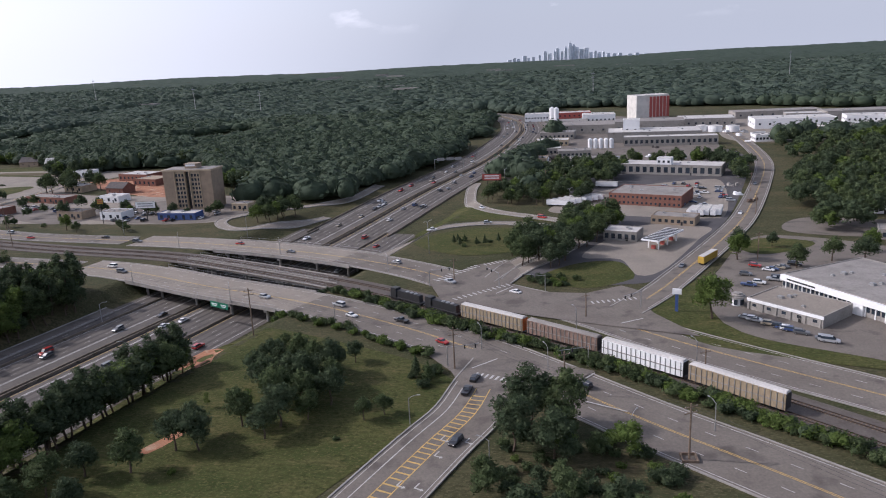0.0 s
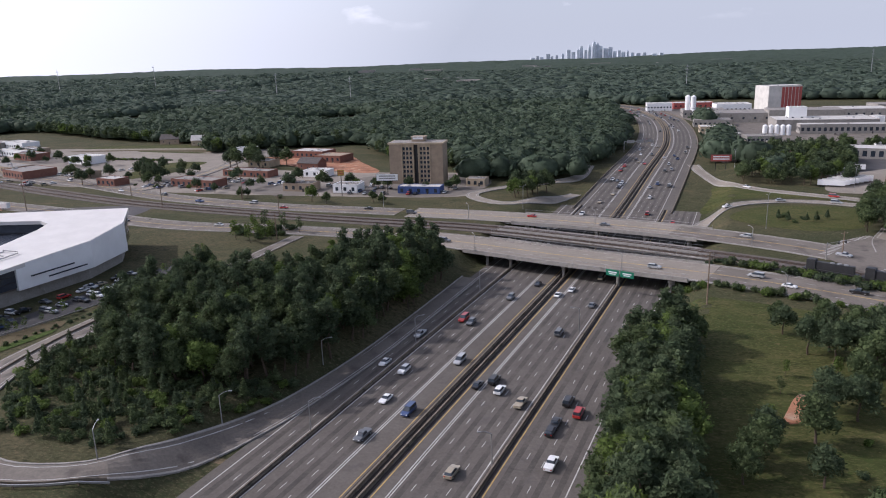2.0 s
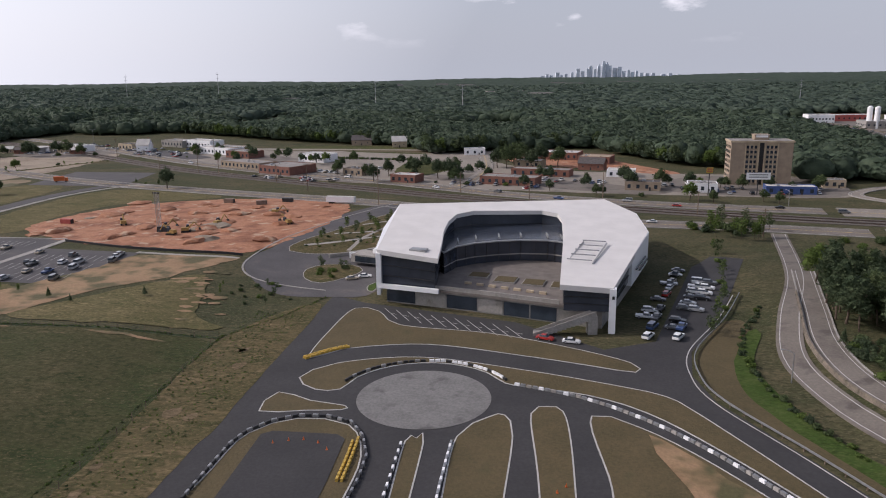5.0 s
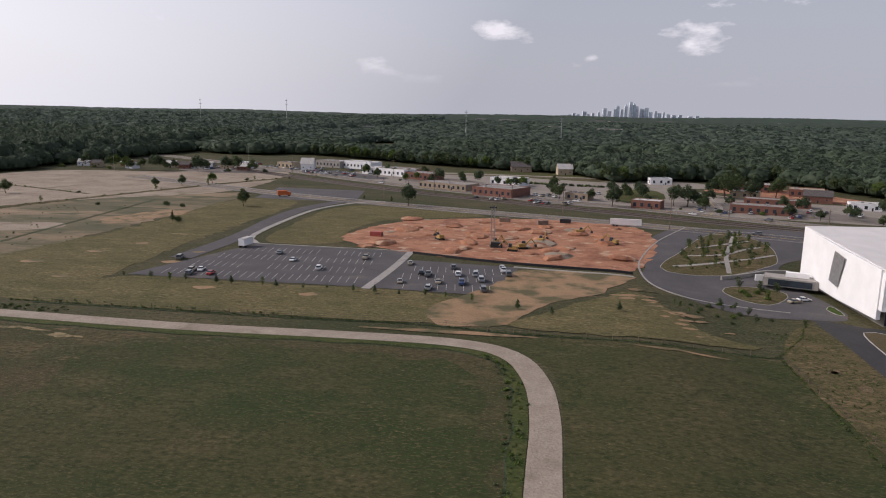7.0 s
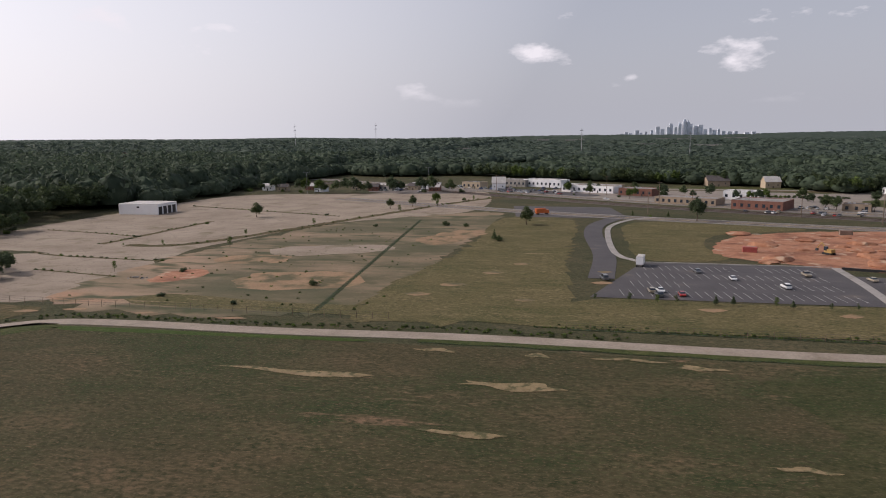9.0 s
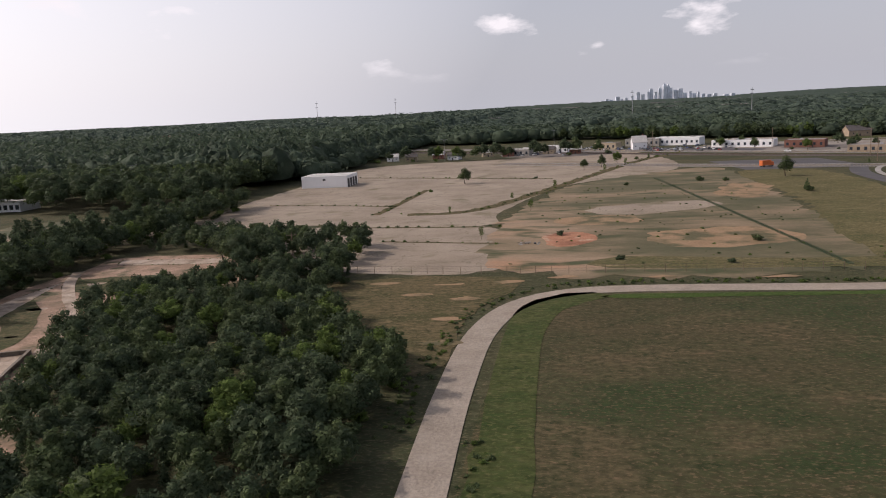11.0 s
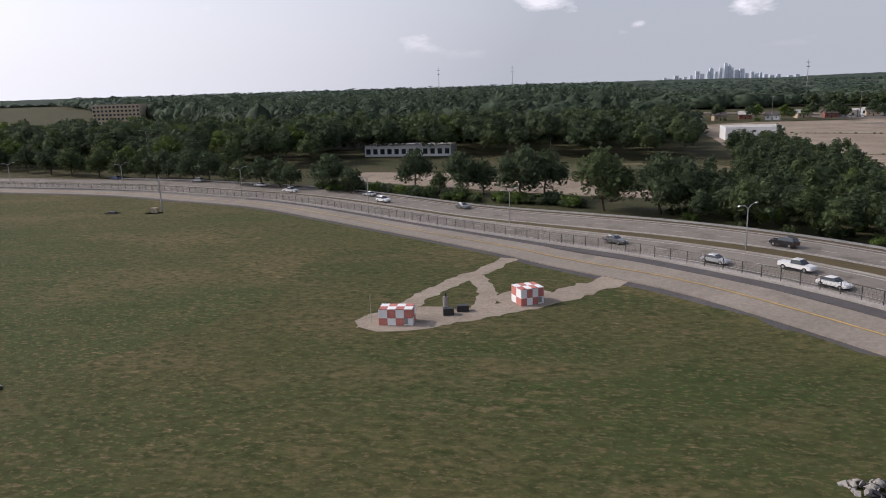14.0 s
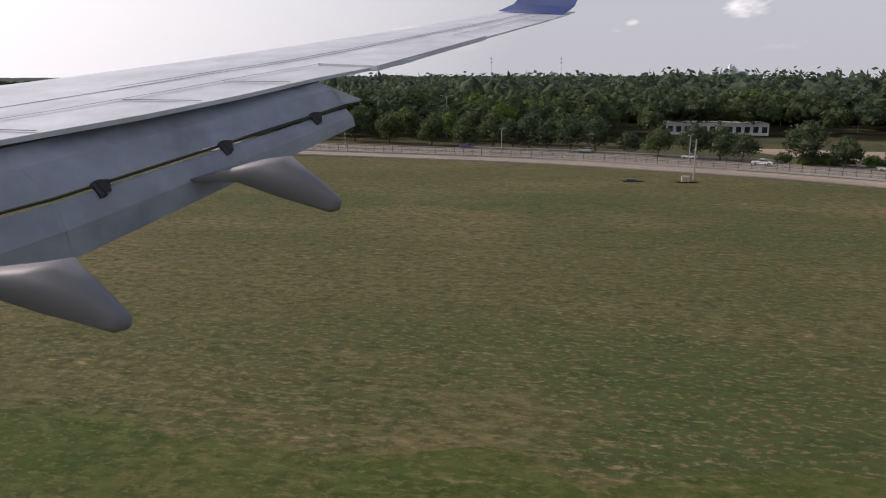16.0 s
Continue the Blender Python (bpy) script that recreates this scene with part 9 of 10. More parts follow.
def hoarding(x, y, rz, w, h_, z0, face, label, bars="dark", posts=2):
    """A billboard: posts, frame, face and bars in place of lettering."""
    ob = thing("billboard", label, "billboard", at(x, y, rz), "billboards")
    for k in range(posts):
        Geo().tube(((k - (posts - 1) / 2) * w * 0.5, 0.12, 0), ((k - (posts - 1) / 2) * w * 0.5, 0.12, z0 + h_), 0.12, n=6).put("post", "dark", parent=ob)
    Geo().box(0, 0, z0, w, 0.14, h_).put("face", face, parent=ob)
    Geo().box(0, 0.06, z0 - 0.08, w + 0.16, 0.16, h_ + 0.16).put("frame", "dark", parent=ob)
    for k in (0.25, 0.62):
        Geo().box(0, -0.085, z0 + h_ * k, w * 0.78, 0.03, h_ * 0.18).put("lettering_bar", bars, parent=ob)
    return ob


hoarding(-12.5, 250, -0.1, 6.6, 2.2, 3.0, "red", "red roadside billboard with unreadable pale lettering", "white")
hoarding(-67.5, 258, 0.0, 5.6, 1.9, 2.0, "dark", "dark roadside billboard with unreadable lettering", "steel", 3)
hoarding(-117.5, 207, 0.0, 6.4, 1.9, 4.2, "white", "white billboard on a post beside the hotel", "steel", 1)
hoarding(-131, 205, 0.1, 1.8, 1.6, 6.2, "yellow", "yellow pole sign of a snack bar", "red", 1)
gs = thing("direction_sign", "green freeway direction sign fixed to the bridge", "road sign", at(-58.5, 124.2, -0.5, 0.2))
for sx in (-1.35, 1.35):
    Geo().box(sx, 0, 0, 2.5, 0.08, 1.15).put("sign_panel", "green_sign", parent=gs)
    Geo().box(sx, -0.05, 0.62, 1.6, 0.03, 0.18).box(sx, -0.05, 0.3, 1.2, 0.03, 0.16).put("lettering_bar", "white", parent=gs)
gt = thing("sign_gantry", "pale sign gantry over the freeway", "road sign", at(-33, 300, 0.2, -0.5))
Geo().box(0, 0, 4.0, 12, 0.3, 0.3).put("beam", "steel", parent=gt)
for s in (-6, 6):
    Geo().tube((s, 0, 0), (s, 0, 4.2), 0.14, n=6).put("post", "steel", parent=gt)
for s in (-3.4, 0.6, 4):
    Geo().box(s, -0.2, 3.6, 3.0, 0.08, 1.2).put("sign_panel", "steel", parent=gt)
bs = thing("blue_sign", "tall blue pylon sign by the side street", "sign", at(25.5, 120.5, -0.3))
Geo().box(0, 0, 0, 0.5, 0.3, 3.2).put("post", "blue", parent=bs)
Geo().box(0, 0, 3.2, 1.5, 0.35, 0.9).put("face", "white", parent=bs)
bo = thing("road_sign", "small black sign board on a white post", "road sign", at(26, 62, 0.3))
Geo().tube((0, 0, 0), (0, 0, 0.9), 0.05, n=5).put("post", "white", parent=bo)
Geo().box(0, -0.05, 0.8, 1.0, 0.06, 0.5).put("face", "dark", parent=bo)

# ---- airfield edge ----
fn = thing("airfield_fence", "long chain-link fence with dark posts on a concrete foot", "fence", kind="structure")
strip(FENCE, 0.22, -0.22, 0.18, 0.25).put("foot", "concrete", parent=fn)
FZ = gz(FENCE[:, 0], FENCE[:, 1])
post_me = Geo().tube((0, 0, 0), (0, 0, 1.25), 0.032, n=5).mesh("post", "dark")
for i in range(0, len(FENCE) - 1):
    a, b = FENCE[i], FENCE[i + 1]
    part("post", post_me, fn).location = (*a, 0.1 + FZ[i])
g = Geo()
for z_, r in ((1.33, 0.022), (0.25, 0.02), (0.5, 0.007), (0.7, 0.007), (0.9, 0.007), (1.1, 0.007)):
    for a, b, za, zb in zip(FENCE[:-1], FENCE[1:], FZ[:-1], FZ[1:]):
        g.tube((*a, z_ + za), (*b, z_ + zb), r, n=3, cap=False)
for a, b, za in zip(FENCE[:-1], FENCE[1:], FZ):
    for k in range(5):
        u, w = a + (b - a) * k / 5, a + (b - a) * (k + 1) / 5
        g.tube((*u, 0.25 + za), (*w, 1.33 + za), 0.006, n=3, cap=False)
        g.tube((*u, 1.33 + za), (*w, 0.25 + za), 0.006, n=3, cap=False)
mark("wire_mesh", g, "dark", fn, "thin wire mesh")


def guard_rail(line, label, gap=2):
    """A steel beam on short posts."""
    ob = thing("guard_rail", label, "guard rail", kind="structure")
    strip(line, 0.05, -0.05, 0.52, 0.2).put("beam", "steel", parent=ob)
    me = Geo().box(0, 0, 0, 0.1, 0.1, 0.42).mesh("post", "timber")
    for p in line[::gap]:
        part("post", me, ob).location = (*p, float(gz(*p)))
    return ob


guard_rail(side(CURVED_ROAD, -7.15)[4:60], "steel guard rail along the carriageway's outer edge")
VERGE = bend([(-147, 113), (-152.4, 100.6), (-158.6, 88.5), (-159.9, 80.6), (-158.8, 73.9), (-153.5, 63.1), (-148.0, 51.1), (-140, 35)], 1.2)
guard_rail(VERGE, "low steel guard rail along the test track road", 2)
thing("edge_line", "white line painted along the test track road", "road line", kind="structure", me=strip(side(VERGE, -0.9), 0.07, -0.07, 0.05, 0.02).mesh("edge_line", "white_paint"))
patch("verge", [(-152, 101), (-158.2, 88.5), (-159.5, 80.6), (-158.4, 74), (-153.2, 63.1), (-147.7, 51.1), (-140, 36), (-137, 36), (-144.6, 51.3), (-149.8, 61.5), (-153.8, 71.8), (-154.9, 78.1), (-153.7, 86), (-149, 99)], "dry_grass", 0.05, "brown dry verge between road and ditch", "grass", ragged=0.3)
patch("ditch", [(-146.4, 51.3), (-150.8, 61.5), (-154.8, 71.8), (-155.9, 78.1), (-154.7, 85.8), (-150, 97), (-148.6, 96), (-152.4, 86), (-152.6, 79.1), (-151.2, 69.7), (-148.4, 62.6), (-142.9, 51.6), (-136, 38), (-139.5, 38)], "ditch_green", 0.075, "grassy bright green ditch beside the slip road", "grass", ragged=0.3)
kerb_wall = thing("kerb_wall", "low pale concrete kerb wall below the fence", "wall", kind="structure", me=strip(side(FENCE, 0.12), 0.16, -0.16, 0.36, 0.4).mesh("kerb_wall", "concrete"))
guard_rail(side(LOOP_WEST, -2.5)[26:40], "steel guard rail round the loop ramp")
for x, y, kind_, paint_, back in ((-500.4, 65.1, "sedan", "silver", 0), (-494.8, 62.0, "pickup", "white", 0), (-493.4, 57.6, "sedan", "white", 0), (-482.0, 46.2, "sedan", "grey", 0), (-508.4, 74, "sedan", "grey", 0),
                                (-473.8, 44.6, "sedan", "white", 1), (-494.0, 69.6, "suv", "black", 1), (-541, 104.5, "suv", "white", 0), (-545, 110.5, "sedan", "silver", 1), (-528, 99.0, "sedan", "grey", 0),
                                (-560, 114.5, "pickup", "white", 0), (-569, 122, "sedan", "white", 1), (-585, 128.5, "suv", "silver", 1), (-606, 133, "sedan", "blue", 1)):
    k_ = int(np.argmin(np.linalg.norm(CURVED_ROAD - (x, y), axis=1)))
    t_ = CURVED_ROAD[k_ + 1] - CURVED_ROAD[k_]
    vehicle(x, y, math.atan2(t_[1], t_[0]) + (math.pi if not back else 0), "on the dual carriageway", "cars on the dual carriageway", kind_, paint_, z=float(gz(x, y)) + 0.22)
for x, y in ((-465.5, 54.8), (-463.4, 54.7), (-478.8, 77.1)):
    ob = thing("floodlight", "grey floodlight pole with two lamp boxes", "floodlight", at(x, y, 0.5), "floodlights")
    Geo().tube((0, 0, 0), (0, 0, 4.4), 0.06, 0.04, n=6).put("shaft", "timber", parent=ob)
    Geo().box(0, 0, 4.3, 1.3, 0.08, 0.08).put("cross_bar", "steel", parent=ob)
    for sx in (-0.5, 0.5):
        Geo().box(sx, -0.08, 4.15, 0.34, 0.2, 0.26).put("lamp_box", "concrete", parent=ob)
patch("brown_field", [(-523, 140), (-510, 127), (-487, 129), (-486, 150), (-500, 156), (-521, 153)], "mixed", 0.045, "brown dry field behind the roadside trees", "field", ragged=1.2)


# gravel drive to the radar huts
GRAVEL = Geo()
for pts, w_, up in (([(-526.2, 49.4), (-525.0, 53.0), (-523.6, 58.0), (-521.4, 63.6), (-519.4, 67.6), (-518.4, 70.6)], 0.85, 0.085), ([(-527.0, 50.6), (-522.0, 51.2), (-518.4, 53.6), (-514.4, 56.8), (-511.0, 60.6), (-508.4, 63.6)], 1.3, 0.093), ([(-518.6, 54.4), (-519.0, 59.0), (-520.6, 64.0)], 0.8, 0.089)):
    l_ = bend(pts, 0.5)
    wob = np.array([noise.noise(Vector((p[0] * 0.9, p[1] * 0.9, 2.0))) + 0.6 * noise.noise(Vector((p[0] * 2.6, p[1] * 2.6, 9.0))) for p in l_])
    strip(l_, w_ + 0.5 * wob, -w_ - 0.5 * np.roll(wob, 7), up, 0.03, GRAVEL)
thing("gravel_drive", "pale gravel tracks and stand round two huts", "gravel", kind="structure", me=GRAVEL.mesh("gravel_drive", "gravel"))
patch("gravel_stand", [(-527.4, 50.4), (-525.2, 48.2), (-521.4, 49.4), (-519.4, 52.6), (-521.6, 54.6), (-525.2, 53.6)], "gravel", 0.10, "pale gravel stand round a hut", "gravel", ragged=0.4)
patch("gravel_stand", [(-518.2, 57.0), (-516.0, 55.2), (-513.6, 56.6), (-513.8, 59.4), (-516.4, 60.0)], "gravel", 0.10, "pale gravel stand round a hut", "gravel", ragged=0.3)


def checker_hut(x, y, rz, w, d, h_):
    """An equipment hut of red and white squares."""
    ob = thing("equipment_hut", "small equipment hut in red and white squares on gravel", "hut", at(x, y, rz), "equipment huts")
    Geo().box(0, 0, 0, w - 0.04, d - 0.04, h_ - 0.02).put("wall", "concrete", parent=ob)
    nx_, ny_ = 4, 2
    for face, length, n, turn, off in (("S", w, nx_, 0, d / 2), ("E", d, ny_, math.pi / 2, w / 2), ("N", w, nx_, math.pi, d / 2), ("W", d, ny_, -math.pi / 2, w / 2)):
        me = [Geo().box(0, 0, 0, length / n - 0.015, 0.05, h_ / 2 - 0.015).mesh("panel", m_) for m_ in ("hut_red", "white")]
        for r in range(2):
            for c in range(n):
                p = part("panel", me[(r + c + (turn != 0)) % 2], ob)
                p.matrix_local = Matrix.Rotation(turn, 4, "Z") @ Matrix.Translation(((c + 0.5) * length / n - length / 2, -off, r * h_ / 2))
    me = [Geo().box(0, 0, 0, w / nx_ - 0.012, d / ny_ - 0.012, 0.05).mesh("roof_panel", m_) for m_ in ("hut_red", "white")]
    for r in range(ny_):
        for c in range(nx_):
            part("roof_panel", me[(r + c) % 2], ob).location = ((c + 0.5) * w / nx_ - w / 2, (r + 0.5) * d / ny_ - d / 2, h_)
    Geo().box(w * 0.3, -d / 2 - 0.08, 0.25, 0.28, 0.14, 0.4).put("cooling_unit", "steel", parent=ob)
    return ob


M["hut_red"] = plain("faded_red_panel", (0.47, 0.17, 0.14), 0.7, vary=0.18)
checker_hut(-524.2, 50.4, 0.10, 2.4, 1.35, 1.25)
checker_hut(-515.4, 56.4, 0.55, 1.9, 1.7, 1.35)
lamp_ = thing("antenna_mast", "thin grey antenna rod beside the hut", "antenna", at(-526.0, 49.9))
Geo().tube((0, 0, 0), (0, 0, 2.2), 0.025, n=5).put("rod", "steel", parent=lamp_)
for x, y, w_, h_ in ((-520.9, 52.6, 0.8, 0.55), (-520.0, 53.6, 0.9, 0.5)):
    ob = thing("generator", "dark grey generator cabinet on the gravel", "generator", at(x, y, 0.3), "generators")
    Geo().box(0, 0, 0.06, w_, 0.6, h_, top=0.96).put("cabinet", "dark", parent=ob)
    Geo().box(0, 0, 0, w_ + 0.25, 0.85, 0.07).put("slab", "concrete", parent=ob)
ob = thing("concrete_pillar", "short round concrete pillar with a fitting", "pillar", at(-521.4, 54.0))
Geo().tube((0, 0, 0), (0, 0, 1.05), 0.19, n=12).put("shaft", "concrete", parent=ob)
Geo().box(0.05, 0, 1.05, 0.12, 0.12, 0.3).put("fitting", "dark", parent=ob)
rr = random.Random(9)


def rubble(x, y, n, spread, label):
    ob = thing("rubble_pile", label, "rubble", at(x, y), "rubble piles")
    for _ in range(n):
        s = rr.uniform(0.08, 0.26)
        q = [Vector((rr.uniform(-1, 1), rr.uniform(-1, 1), rr.uniform(-0.6, 1))).normalized() * s for _ in range(9)]
        bm = bmesh.new()
        for v in q:
            bm.verts.new(v)
        bmesh.ops.convex_hull(bm, input=bm.verts[:])
        me = bpy.data.meshes.new("stone")
        bm.to_mesh(me)
        bm.free()
        me.materials.append(M["concrete" if rr.random() < 0.7 else "dark"])
        a, r = rr.uniform(0, 6.28), spread * rr.random() ** 0.7
        part("stone", me, ob).location = (r * math.cos(a), r * 0.55 * math.sin(a), 0.05 + max(0, 0.3 - r * 0.25))
    return ob


rubble(-545.3, 35.9, 70, 0.9, "pile of grey broken stones on grass")
rubble(-499.2, 31.8, 70, 1.3, "pile of grey broken stones on grass")
rubble(-556.8, 36.0, 34, 0.8, "low pile of grey stones on grass")
rubble(-547.0, 36.6, 9, 0.5, "flat pale stones on grass")
bx = thing("control_box", "small pale control box beside a thin pole", "control box", at(-572.9, 95.6))
Geo().box(0, 0, 0, 0.9, 0.6, 0.75, top=0.96).put("cabinet", "beige", parent=bx)
Geo().box(0, -0.31, 0.1, 0.35, 0.03, 0.5).put("door", "concrete", parent=bx)
pole(-571.9, 95.9, 5.2, 0, "thin pale pole on the airfield grass", "thin poles", mat="steel")
for x, y in ((-579.3, 94.8), (-572.9, 95.2)):
    patch("gravel_spot", [(x - 1.5, y), (x, y - 0.9), (x + 1.6, y - 0.1), (x + 0.2, y + 0.9)], "gravel", 0.05, "small gravel patch on the grass", "gravel", ragged=0.3)
ob = thing("valve_cover", "dark low valve cover on a gravel patch", "cover", at(-579.3, 94.8))
Geo().box(0, 0, 0.05, 1.3, 0.7, 0.28, top=0.8).put("lid", "dark", parent=ob)
patch("grass_bank", [(-397.6, 82.2), (-402.2, 76.8), (-403.6, 65.6), (-403.8, 37), (-403.8, 0), (-399.0, 0), (-399.8, 37), (-400.0, 55), (-399.6, 68.0), (-397.2, 76), (-392.5, 81)], "bank_green", 0.06,
      "bank of tall green grass along the path", "grass", ragged=0.7)
for pts in ([(-392, 81.4), (-372, 81.6), (-352, 81.8), (-352, 80.6), (-374, 80.2), (-391, 79.6)],):
    patch("grass_bank", pts, "ditch_green", 0.06, "strip of tall green grass along the path", "grass", ragged=0.6)
BENDS = PATH[(PATH[:, 0] > -345) & (PATH[:, 1] > 30)]
thing("grass_bank", "bank of tall green grass along the path", "grass", kind="structure", me=strip(BENDS, 2.9 + 0.25 * np.sin(np.arange(len(BENDS)) * 1.3), 1.45, 0.075, 0.1).mesh("grass_bank", "bank_green"))
# This ditch is a flat strip; its shadow line is painted in dark leaf colour.
thing("ditch", "narrow ditch between field and path with its shadow painted dark", "ditch", kind="structure", me=strip(BENDS, 3.15 + 0.2 * np.sin(np.arange(len(BENDS)) * 1.3), 2.6, 0.065, 0.09).mesh("ditch", "leaf_dark"))
patch("dry_verge", [(-428.3, 88), (-418, 91.4), (-404, 90.6), (-403.6, 84), (-407, 76), (-408.1, 68), (-408, 58), (-412, 56), (-416.9, 65.6), (-423.6, 78.1)], "scrub", 0.05, "brown dry verge outside the bend of the path", "grass", ragged=1.0)
for k, (x, y) in enumerate(((-404.6, 88), (-412, 87), (-420, 88), (-409.6, 80), (-415, 82), (-409.8, 72), (-409.4, 64), (-398, 90), (-386, 89.4), (-372, 88.8))):
    patch("bare_ground", [(x - 2.0, y), (x - 0.4, y - 0.6), (x + 2.2, y + 0.1), (x + 0.4, y + 0.8)], "tan", 0.075, "bare tan earth showing through grass", "soil", ragged=0.9)
thing("fence_weeds", "dark line of weeds under the airfield fence", "weeds", kind="structure", me=strip(bend([(-326, 90.5), (-290, 90), (-268, 90.5), (-255, 88.8), (-236, 88.4), (-221.5, 88.6)], 2), 0.32, -0.32, 0.06, 0.1).mesh("fence_weeds", "leaf_dark"))
VERGE = Thicket()
for off, a, b, gap in ((2.6, 10, 30, 0.8), (2.4, 118, 150, 0.8), (-3.4, 60, 118, 1.0)):
    l_ = side(PATH, off)[a:b]
    for p in l_:
        for _ in range(5):
            VERGE.grow("tuft", p[0] + trng.uniform(-1.1, 1.1), p[1] + trng.uniform(-1.0, 1.0), trng.uniform(0.12, 0.34))
for line in ([(-330, 91), (-290, 90.2), (-268, 90.6), (-255, 89.0), (-236, 88.6), (-221.5, 88.8)], [(-221.4, 88.6), (-221.2, 70), (-221.4, 45), (-221, 20)], [(-212, 108), (-216, 98), (-221.4, 89)]):
    for p in bend(line, 0.4):
        VERGE.grow("tuft", p[0] + trng.uniform(-.22, .22), p[1] + trng.uniform(-.22, .22), trng.uniform(0.10, 0.24))
for p in bend([(-327, 92), (-300, 91), (-282, 91)], 0.9):
    VERGE.grow("tuft", p[0], p[1] + trng.uniform(-.8, .8), trng.uniform(0.12, 0.3))
for _ in range(1500):
    VERGE.grow("tuft", trng.uniform(-220.6, -212.6), trng.uniform(24, 100), trng.uniform(0.06, 0.17))
for _ in range(160):
    VERGE.grow("tuft", trng.uniform(-405, -352), trng.uniform(96, 190), trng.uniform(0.1, 0.3))


def wire_fence(line, label, hgt=0.9, gap=1):
    ob = thing("wire_fence", label, "fence", kind="structure")
    me = Geo().tube((0, 0, 0), (0, 0, hgt), 0.035, n=5).mesh("post", "timber")
    for p in line[::gap]:
        part("post", me, ob).location = (*p, float(gz(*p)))
    g_ = Geo()
    for z_ in (hgt, hgt * 0.66, hgt * 0.33):
        for a, b in zip(line[:-1], line[1:]):
            g_.tube((*a, float(gz(*a)) + z_), (*b, float(gz(*b)) + z_), 0.012, n=3, cap=False)
    mark("wires", g_, "dark", ob)


wire_fence(bend([(-326, 90.5), (-290, 90), (-268, 90.5), (-255, 88.8), (-236, 88.4), (-221.5, 88.6)], 3), "wire fence along the airfield boundary")
wire_fence(bend([(-221.5, 88.6), (-220.5, 70), (-219.5, 45), (-219, 20)], 3), "wire fence beside the scrub strip")
wire_fence(bend([(-428, 93.8), (-418, 93.4), (-405, 92.4), (-380, 92), (-350, 91.5)], 2.2), "wire fence in front of the old yards", 1.1)

# strips of weeds across the old yard, with a few small trees
for nm, line, w_ in (("weed_strip", [(-430, 149), (-417, 152), (-405, 176), (-372.6, 259.7), (-351.3, 299.3)], 1.6), ("weed_strip", [(-437.2, 150), (-435.5, 172), (-434, 196)], 0.9), ("weed_strip", [(-446, 137.8), (-435.6, 133.5), (-409.2, 130.5)], 0.5),
                     ("weed_strip", [(-470, 172), (-452, 168), (-436, 163)], 0.4), ("weed_strip", [(-428, 118), (-408, 114)], 0.35), ("weed_strip", [(-465, 240), (-430, 226), (-400, 214)], 0.6)):
    l_ = bend(line, 2.0)
    thing(nm, "strip of dry weeds across the concrete yard", "weeds", kind="structure", me=strip(l_, w_ * (1 + 0.35 * np.sin(np.arange(len(l_)) * 1.7)), -w_, 0.055, 0.06).mesh(nm, "scrub"))
    for p in l_:
        VERGE.grow("tuft", p[0] + trng.uniform(-w_, w_), p[1] + trng.uniform(-w_, w_), trng.uniform(0.15, 0.45))
for x, y, s_ in ((-409, 168, .5), (-399, 190, .6), (-384, 228, .7), (-376, 250, .7), (-366, 270, .6), (-421, 150, .4)):
    plant("thin", x, y, s_, "in a strip of weeds", "scattered trees on open ground")
rubble(-403, 113, 26, 2.2, "low heap of broken brick and concrete")
patch("bare_clay", [(-401, 120), (-396, 123), (-392, 117), (-396, 110), (-400, 112)], "clay", 0.06, "bare reddish clay beside rubble", "soil", ragged=1.2)
patch("pale_slab", [(-392, 150), (-372, 158), (-366, 150), (-386, 140)], "sandpad", 0.055, "old pale slab grown over at its edges", "slab", ragged=1.4)
patch("pale_slab", [(-384, 120), (-366, 124), (-362, 112), (-380, 108)], "tan", 0.055, "bare tan soil in the weeds", "soil", ragged=1.8)
patch("pale_slab", [(-398, 138), (-386, 140), (-384, 132), (-396, 130)], "tan", 0.055, "bare tan soil in the weeds", "soil", ragged=1.4)
VERGE.put("weeds", "tufts of tall weeds along paths and fences")

# ---- ruined works ----
patch("works_ground", [(-471, 100), (-470, 109), (-450, 109), (-438, 103), (-441, 92), (-452, 82), (-446, 62), (-437, 44), (-428, 20), (-452, 18), (-460, 34), (-466, 48), (-469, 56), (-462, 62), (-466, 70), (-472, 84)], "dirt", 0.025,
      "ground of the ruined works grown with dry weeds", "soil", ragged=1.0)
floor = thing("ruined_floor", "broken pale concrete floor slabs with weedy joints", "floor slab", kind="structure")


def slab(pts, mat="sandpad", lift=0.08):
    """A floor slab with broken edges and its own thickness."""
    o = np.array(pts, float)
    sub = []
    for a, b in zip(o, np.roll(o, -1, 0)):
        n = max(1, int(np.linalg.norm(b - a) / 1.6))
        for i in range(n):
            p = a + (b - a) * i / n
            sub.append(tuple(p + (np.array([rr.uniform(-0.1, 0.1), rr.uniform(-0.1, 0.1)]) if i else 0)))
    if sum(sub[i - 1][0] * sub[i][1] - sub[i][0] * sub[i - 1][1] for i in range(len(sub))) < 0:
        sub = sub[::-1]
    bm = bmesh.new()
    t_ = [bm.verts.new((*p, lift)) for p in sub]
    b_ = [bm.verts.new((*p, lift - 0.2)) for p in sub]
    f = bm.faces.new(t_)
    for i in range(len(sub)):
        bm.faces.new((b_[i], b_[(i + 1) % len(sub)], t_[(i + 1) % len(sub)], t_[i]))
    bmesh.ops.triangulate(bm, faces=[f])
    me = bpy.data.meshes.new("slab")
    bm.to_mesh(me)
    bm.free()
    me.materials.append(M[mat])
    return part("slab", me, floor)


